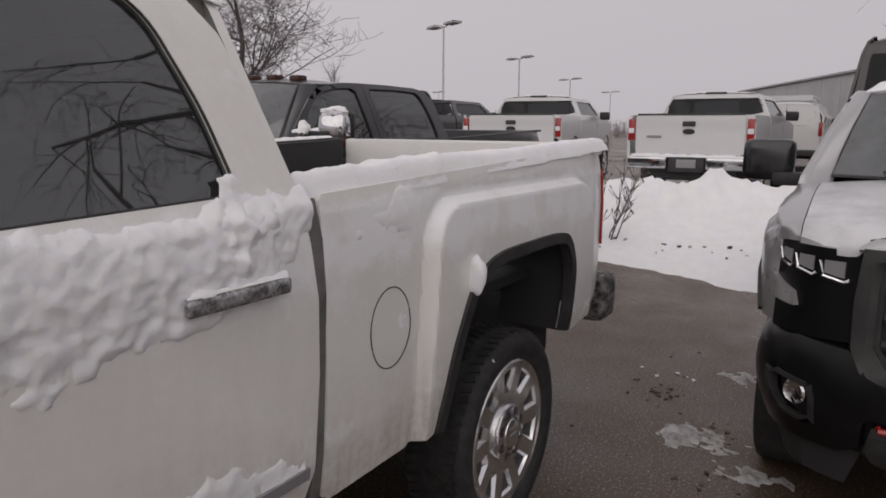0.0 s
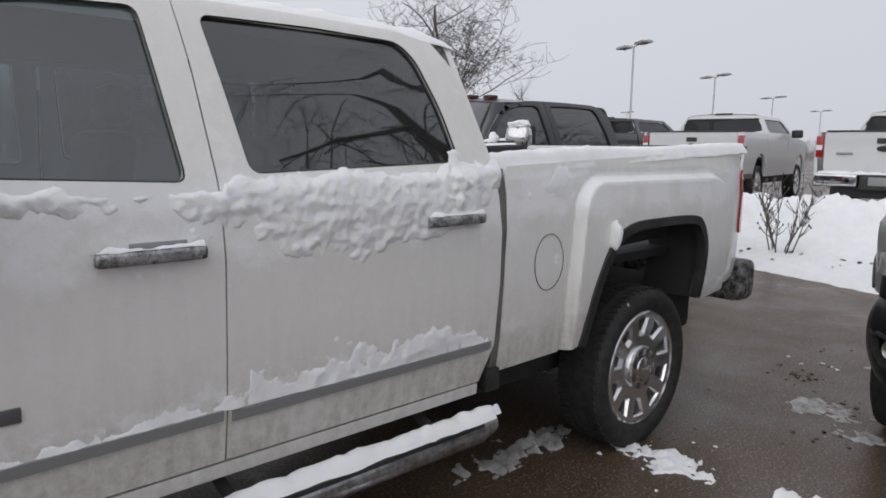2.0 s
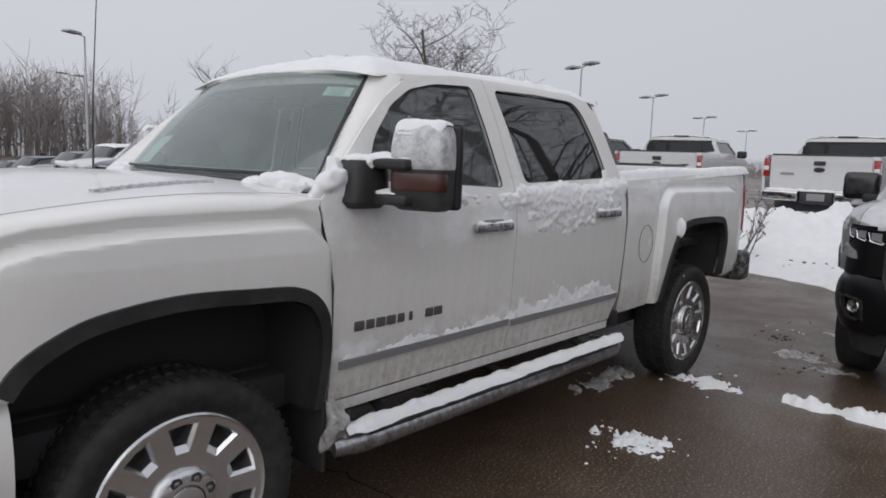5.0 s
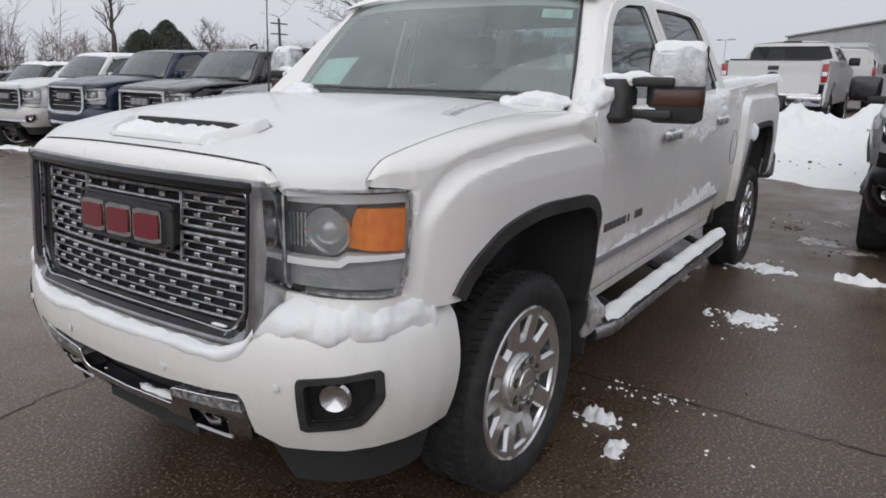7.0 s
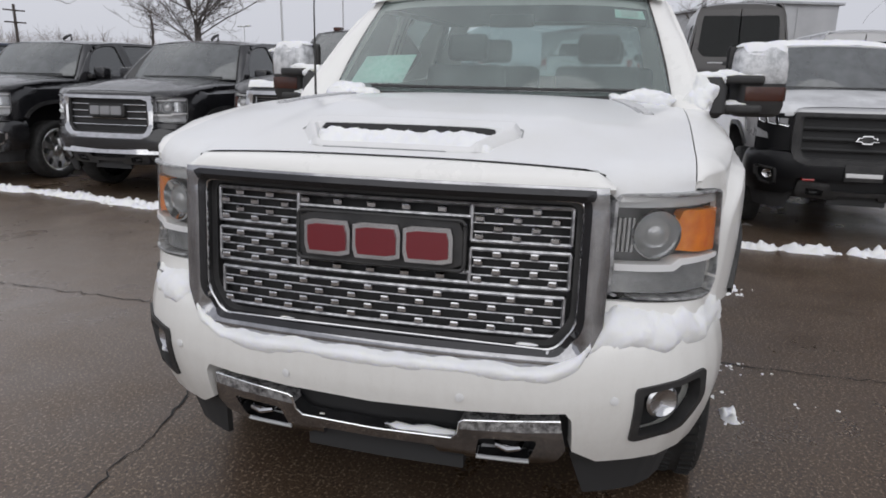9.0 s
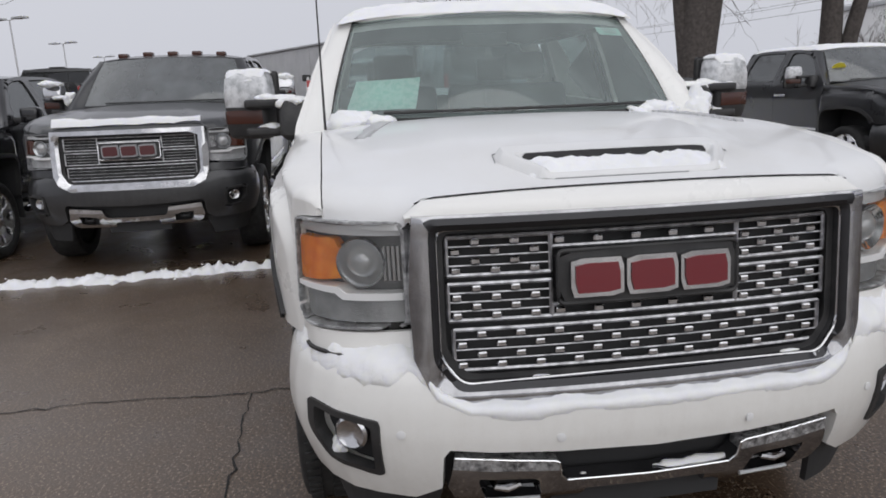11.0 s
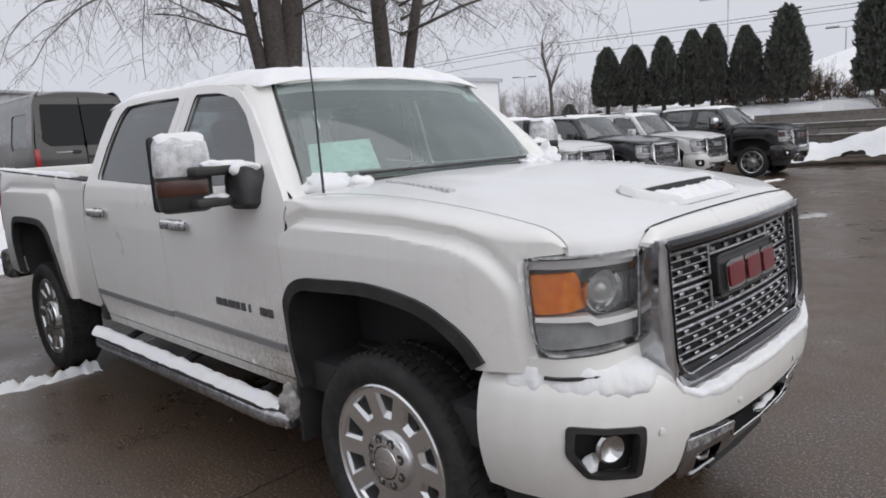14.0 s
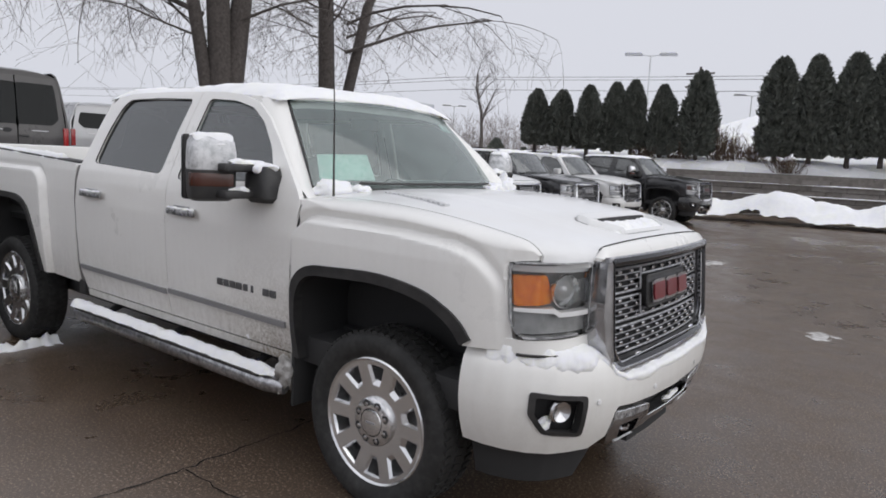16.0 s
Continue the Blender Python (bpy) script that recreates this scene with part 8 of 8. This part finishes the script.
# bumper shelf
SHELF_Y, SHELF_Z = [0.0, 0.50, 0.58, 0.61, 0.655, 0.80, 1.02], [0.748, 0.748, 0.785, 0.83, 0.862, 0.872, 0.885]
for s in (1, -1):
    def mask(u, v, s=s):
        y = float(np.interp(u, _ps, _pl[:, 0]))
        reach = (0.058 if s > 0 else 0.046) + 0.055 * fbm(u, 3.0 * s, 120, 9, 4)
        return min((v + reach) / 0.07, 1.1) + 0.3 * fbm(u, v + 7 * s, 20, 9, 4) + (0 if s > 0 else 0.12) - max(0, 0.70 - y) * 7.0 - (0.5 if y > 0.99 else 0)

    def f(u, v, d, s=s):
        zt = np.interp(np.interp(u, _ps, _pl[:, 0]), SHELF_Y, SHELF_Z)
        out = smooth(0.045, -0.03, v)
        x, y, z = bumper_map(s * u, np.minimum(zt + np.minimum(v, 0), 0.87), np.maximum(v, 0) + d * out)
        return x, y, zt - 0.004 + np.minimum(v, 0) - d * (1 - 0.7 * out)
    snow_thing("bumper_snow", snow_sheet("bumper_snow", (plan_s(0.60), -0.13), (float(_ps[-1]) - 0.01, 0.11), 0.010, mask, f, 0.050 if s > 0 else 0.030, 0.45, 30.0, 1.5), "snow heaped on the bumper corner")


def mid_mask(u, v):
    return min((v + 0.020 + 0.030 * fbm(u, 0, 23, 7, 4)) / 0.05, 1.0) + 0.25 * fbm(u, v, 26, 12, 3)


def mid_map(u, v, d):
    zt = np.interp(np.interp(np.abs(u), _ps, _pl[:, 0]), SHELF_Y, SHELF_Z)
    out = smooth(0.03, -0.02, v)
    x, y, z = bumper_map(u, zt + np.minimum(v, 0), np.maximum(v, 0) + d * out)
    return x, y, zt - 0.003 + np.minimum(v, 0) - d * (1 - 0.6 * out)


snow_thing("bumper_snow", snow_sheet("bumper_snow", (-plan_s(0.66), -0.06), (plan_s(0.66), 0.045), 0.010, mid_mask, mid_map, 0.020, 0.5, 30.0, 1.2), "snow lying along the bumper under the grille")
snow_thing("grille_snow", snow_sheet("grille_snow", (-0.53, -0.02), (0.53, 0.02), 0.012, lambda u, v: 0.12 - abs(v) / 0.02 + 1.0 * fbm(u, 1, 24, 8, 3), lambda u, v, d: (grille_x(u, 0.80) - 0.022 + v, u, 0.806 + 0 * v - d), 0.015), "thin line of snow inside the grille frame")
snow_thing("bumper_snow", snow_sheet("bumper_snow", (-0.24, -0.05), (0.24, 0.05), 0.014, lambda u, v: 0.0 - abs(v) / 0.05 + 1.1 * fbm(u, v, 25, 8, 4) + 0.4 * (u > 0.05), lambda u, v, d: (0.985 + v * 0.6 - 0.12 * u * u, u, 0.512 + 0 * v - d), 0.014, 0.5, 30.0), "snow on the lower bumper bar")

# wind-blown snow stuck to the driver's side


def stuck(lo, hi, mask, h, label, res=0.010, s=1, name="stuck_snow", lump=0.7, grain=36.0, fade=1.9):
    snow_thing(name, snow_sheet(name, lo, hi, res, mask, on_side(s), h, lump, grain, fade), label)


def door_band(u, v):
    top = (1.41 if u > -1.69 else 1.432) + 0.05 * max(0, -u - 2.3)
    depth = np.interp(-u, [0.75, 1.0, 1.5, 1.72, 1.9, 2.4, 2.62, 2.78], [0.05, 0.10, 0.14, 0.16, 0.24, 0.24, 0.22, 0.05])
    a = min((top - v) / 0.04, (v - (top - depth)) / 0.15)
    return min(a, 1.0) * 0.9 + 1.3 * fbm(u, v, 26, 4, 4) + 0.9 * fbm(u, v, 27, 16, 4) - 0.14 - float(np.interp(u, [-1.95, -1.45], [-0.16, 0.50]))


stuck((-2.80, 1.10), (-0.62, 1.50), door_band, 0.020, "snow plastered under the door windows", 0.007, lump=0.36, grain=60.0, fade=1.1)


def handle_drift(u, v):
    return 0.85 - math.hypot((u + 2.60 + 0.25 * (v - 1.4)) / 0.13, (v - 1.38) / 0.14) + 0.7 * fbm(u, v, 27, 10, 4)


stuck((-2.80, 1.22), (-2.36, 1.60), handle_drift, 0.052, "thick snow packed behind a door handle", 0.009)


def mould_band(u, v):
    w = np.interp(-u, [0.65, 0.9, 1.65, 1.8, 2.2, 2.7], [0.03, 0.05, 0.07, 0.11, 0.13, 0.09])
    return (1 - (v - 0.765) / w) * 0.6 + 1.0 * fbm(u * 0.6, v, 28, 9, 4) + 0.6 * fbm(u * 1.3, v, 29, 22, 3) - 0.38 + 0.15 * (-2.5 < u < -1.75)


stuck((-2.76, 0.762), (-0.62, 0.93), mould_band, 0.014, "snow caught along the door moulding", 0.008)


def pillar_frost(u, v):
    return 0.2 - abs(u + 2.70 + 0.12 * (v - 1.5)) / 0.05 + 1.2 * fbm(u, v, 29, 6, 4) - 0.2


stuck((-2.80, 1.45), (-2.58, 1.92), pillar_frost, 0.012, "frost on the rear cab pillar", 0.012)


def bed_frost(u, v):
    return 0.45 - math.hypot((u + 3.15) / 0.45, (v - 1.37) / 0.14) + 1.0 * fbm(u, v, 30, 7, 5) - 0.12 - 20 * max(0.0, v - rail_z(u) + 0.03)


stuck((-3.75, 1.22), (-2.86, 1.54), bed_frost, 0.012, "patchy snow on the bed side", 0.012)
stuck((-3.75, 0.70), (-2.86, 1.22), lambda u, v: 1.35 * fbm(u, v, 131, 7, 4) - 0.47, 0.012, "splashed snow specks on the bed side", 0.014)
stuck((-2.4, 1.0), (-1.2, 1.25), lambda u, v: 1.35 * fbm(u, v, 132, 8, 4) - 0.56, 0.010, "small snow specks on the doors", 0.014)
stuck((-1.6, 0.60), (-0.60, 0.72), lambda u, v: 1.3 * fbm(u, v, 134, 9, 4) - 0.45, 0.01, "frozen splash on the door foot", 0.012, -1)
for s in (1, -1):
    def mask(u, v, s=s):
        return 0.95 - abs(v - 0.008) / 0.065 + 0.30 * fbm(u, s, 31, 4, 4) - (0.9 if s < 0 and u > -3.2 else 0) - (0.35 if s < 0 else 0) - 14.0 * max(0.0, u + 2.86)

    def f(u, v, d, s=s):
        return u, s * (0.895 + v), rail_z(u) - 0.002 - d * (1 + 0.12 * np.sin(5 * u)) * np.interp(u, [-5.0, -3.6, -2.9], [0.55, 1.0, 1.3]) - 0.9 * np.clip(v - 0.030, 0, 1)
    snow_thing("rail_snow", snow_sheet("rail_snow", (-5.0, -0.075), (-2.78, 0.085), 0.012, mask, f, 0.036 if s > 0 else 0.026, 0.30, 20.0, 0.6), "rounded snow lying along the bed rail")
bm = bmesh.new()
bmesh.ops.create_icosphere(bm, subdivisions=3, radius=0.045)
for v in bm.verts:
    v.co = Vector((v.co.x * 0.7, v.co.y * 0.7, v.co.z * 1.5)) * (1 + 0.3 * noise.noise(v.co * 30))
lump = part("ice_lump", bm, SNOW)
lump.location = (-3.53, 1.035, 1.13)
tagged(lump, "lump of ice stuck on the rear wheel arch", "ice")

# filler flap ring and lock snow
ring = bmesh.new()
add_tube(ring, [(-3.12 + 0.095 * math.cos(a), float(side_y(-3.12 + 0.095 * math.cos(a), 1.045 + 0.12 * math.sin(a))) + 0.001, 1.045 + 0.12 * math.sin(a)) for a in np.linspace(0, 2 * math.pi, 41)], 0.0018, 5, False)
part("filler_flap_seam", ring, PLASTIC, main_truck, "round filler flap seam")
# roof marker lamps just showing through the snow
for x, y in ((-1.62, -0.245), (-1.46, 0.08)):
    part("roof_marker", box((x - 0.03, y - 0.035, float(roof_z(x, y)) - 0.005), (x + 0.03, y + 0.035, float(roof_z(x, y)) + 0.072), 0.012), PLASTIC, main_truck, "small dark roof marker lamp")
# aerial on the passenger wing
aer = tube([(-0.42, -0.845, 1.40), (-0.43, -0.845, 1.8), (-0.47, -0.845, 2.45)], [0.006, 0.0035, 0.002], 6)
part("aerial", aer, PLASTIC, main_truck, "thin black whip aerial")
# sheet and sticker behind the windscreen
sheet = panel("price_sheet", [(-0.915, 0.10), (-0.535, 0.105), (-0.51, 0.37), (-0.885, 0.36)], [], 0.1, lambda u, v, d: screen_map(u, v, d + 0.03), 0.002)
tagged(part("price_sheet", sheet, PAPER), "mint-green price sheet leaning behind the windscreen", "paper")
stick = panel("window_sticker", [(0.75, 0.76), (0.94, 0.76), (0.94, 0.86), (0.75, 0.86)], [], 0.1, lambda u, v, d: screen_map(u, v, d + 0.012), 0.001)
st = tagged(part("window_sticker", stick, PAPER), "small pale green sticker inside the windscreen", "sticker")
ink = bmesh.new()
for k in range(4):
    p0 = [float(q) for q in screen_map(np.array(0.79), np.array(0.78 + 0.02 * k), 0.006)]
    p1 = [float(q) for q in screen_map(np.array(0.90), np.array(0.78 + 0.02 * k), 0.006)]
    add_tube(ink, [p0, p1], 0.0022, 4)
part("print_lines", ink, WHITEPAINT, st)
# thin snow on the other vehicles' bonnet edges and roofs


def car_snow(m, s, seed, hood_part=True, roof_part=True):
    me = not roof_part or snow_sheet("roof_snow", (-2.75, -0.72), (-0.98, 0.72), 0.07, lambda u, v: edge_fall(u, v, -2.74, -1.0, -0.70, 0.70, 0.12) + 0.6 * fbm(u, v, seed, 2, 3) + 0.1, roof_map, 0.04)
    if roof_part:
        snow_thing("roof_snow", me, "patchy snow on a parked vehicle roof").matrix_world = m
    if hood_part:
        me = snow_sheet("nose_snow", (-0.60, 0.0), (0.60, 0.5), 0.05, lambda u, v: 0.6 + 0.7 * fbm(u, v, seed + 1, 3, 3) - abs(v - 0.25) / 0.4, lambda u, v, d: (0.89 + 0.1 * v, u, 1.345 - 0.12 * v - d), 0.025)
        b = snow_thing("nose_snow", me, "snow along the top of a grille")
        b.matrix_world = m


for s in (1, -1):
    for c, r, k in (((-0.80, s * 1.205, 1.675), (0.07, 0.11, 0.035), 401), ((-0.69, s * 0.985, 1.52), (0.06, 0.06, 0.07), 403), ((-0.73, s * 1.09, 1.535), (0.035, 0.08, 0.02), 405)):
        snow_lump("mirror_snow", c, r, k + s, "snow on the mirror of a dark pickup").matrix_world = at(-4.78, -2.62, 0, 1.035)
for y in (-0.52, -0.26, 0.0, 0.26, 0.52):
    part("roof_marker", box((-1.20, y - 0.05, float(roof_z(-1.15, y)) - 0.01), (-1.09, y + 0.05, float(roof_z(-1.15, y)) + 0.035), 0.014), DULLAMBER, dark_hd, "small dark amber roof marker lamp")
for k, (x, y, sc) in enumerate(((-4.78, -2.62, 1.035), (-5.38, -13.1, 0.955), (-5.42, -15.8, 0.955), (-5.27, 2.72, 0.965), (-6.3, 7.3, 1), (-6.2, 9.2, 0.955), (-6.0, 11.65, 0.955), (-6.05, 14.4, 0.955), (-5.2, 17.75, 1))):
    car_snow(at(x, y, 0, sc), sc, 300 + 3 * k, y < 2, y != -2.62)
for x, y, tn in ((-13.0, -0.45, 0), (-13.5, -3.85, 9)):
    me = snow_sheet("bumper_snow", (-0.9, -0.08), (0.9, 0.08), 0.04, lambda u, v: 0.6 - abs(v) / 0.08 + 0.6 * fbm(u, v, 350 + x, 4, 3), lambda u, v, d: (v, u, 0.80 - d), 0.05)
    snow_thing("bumper_snow", me, "snow on a chrome rear bumper").matrix_world = behind(x, y, tn)
    me = snow_sheet("roof_snow", (-3.5, -0.7), (-1.95, 0.7), 0.08, lambda u, v: edge_fall(u, v, -3.5, -1.95, -0.7, 0.7, 0.15) + 0.3, lambda u, v, d: (u, v, 1.875 - 0.04 * (np.abs(v) / 0.74) ** 3 - d), 0.035)
    snow_thing("roof_snow", me, "snow on a parked pickup roof").matrix_world = behind(x, y, tn)
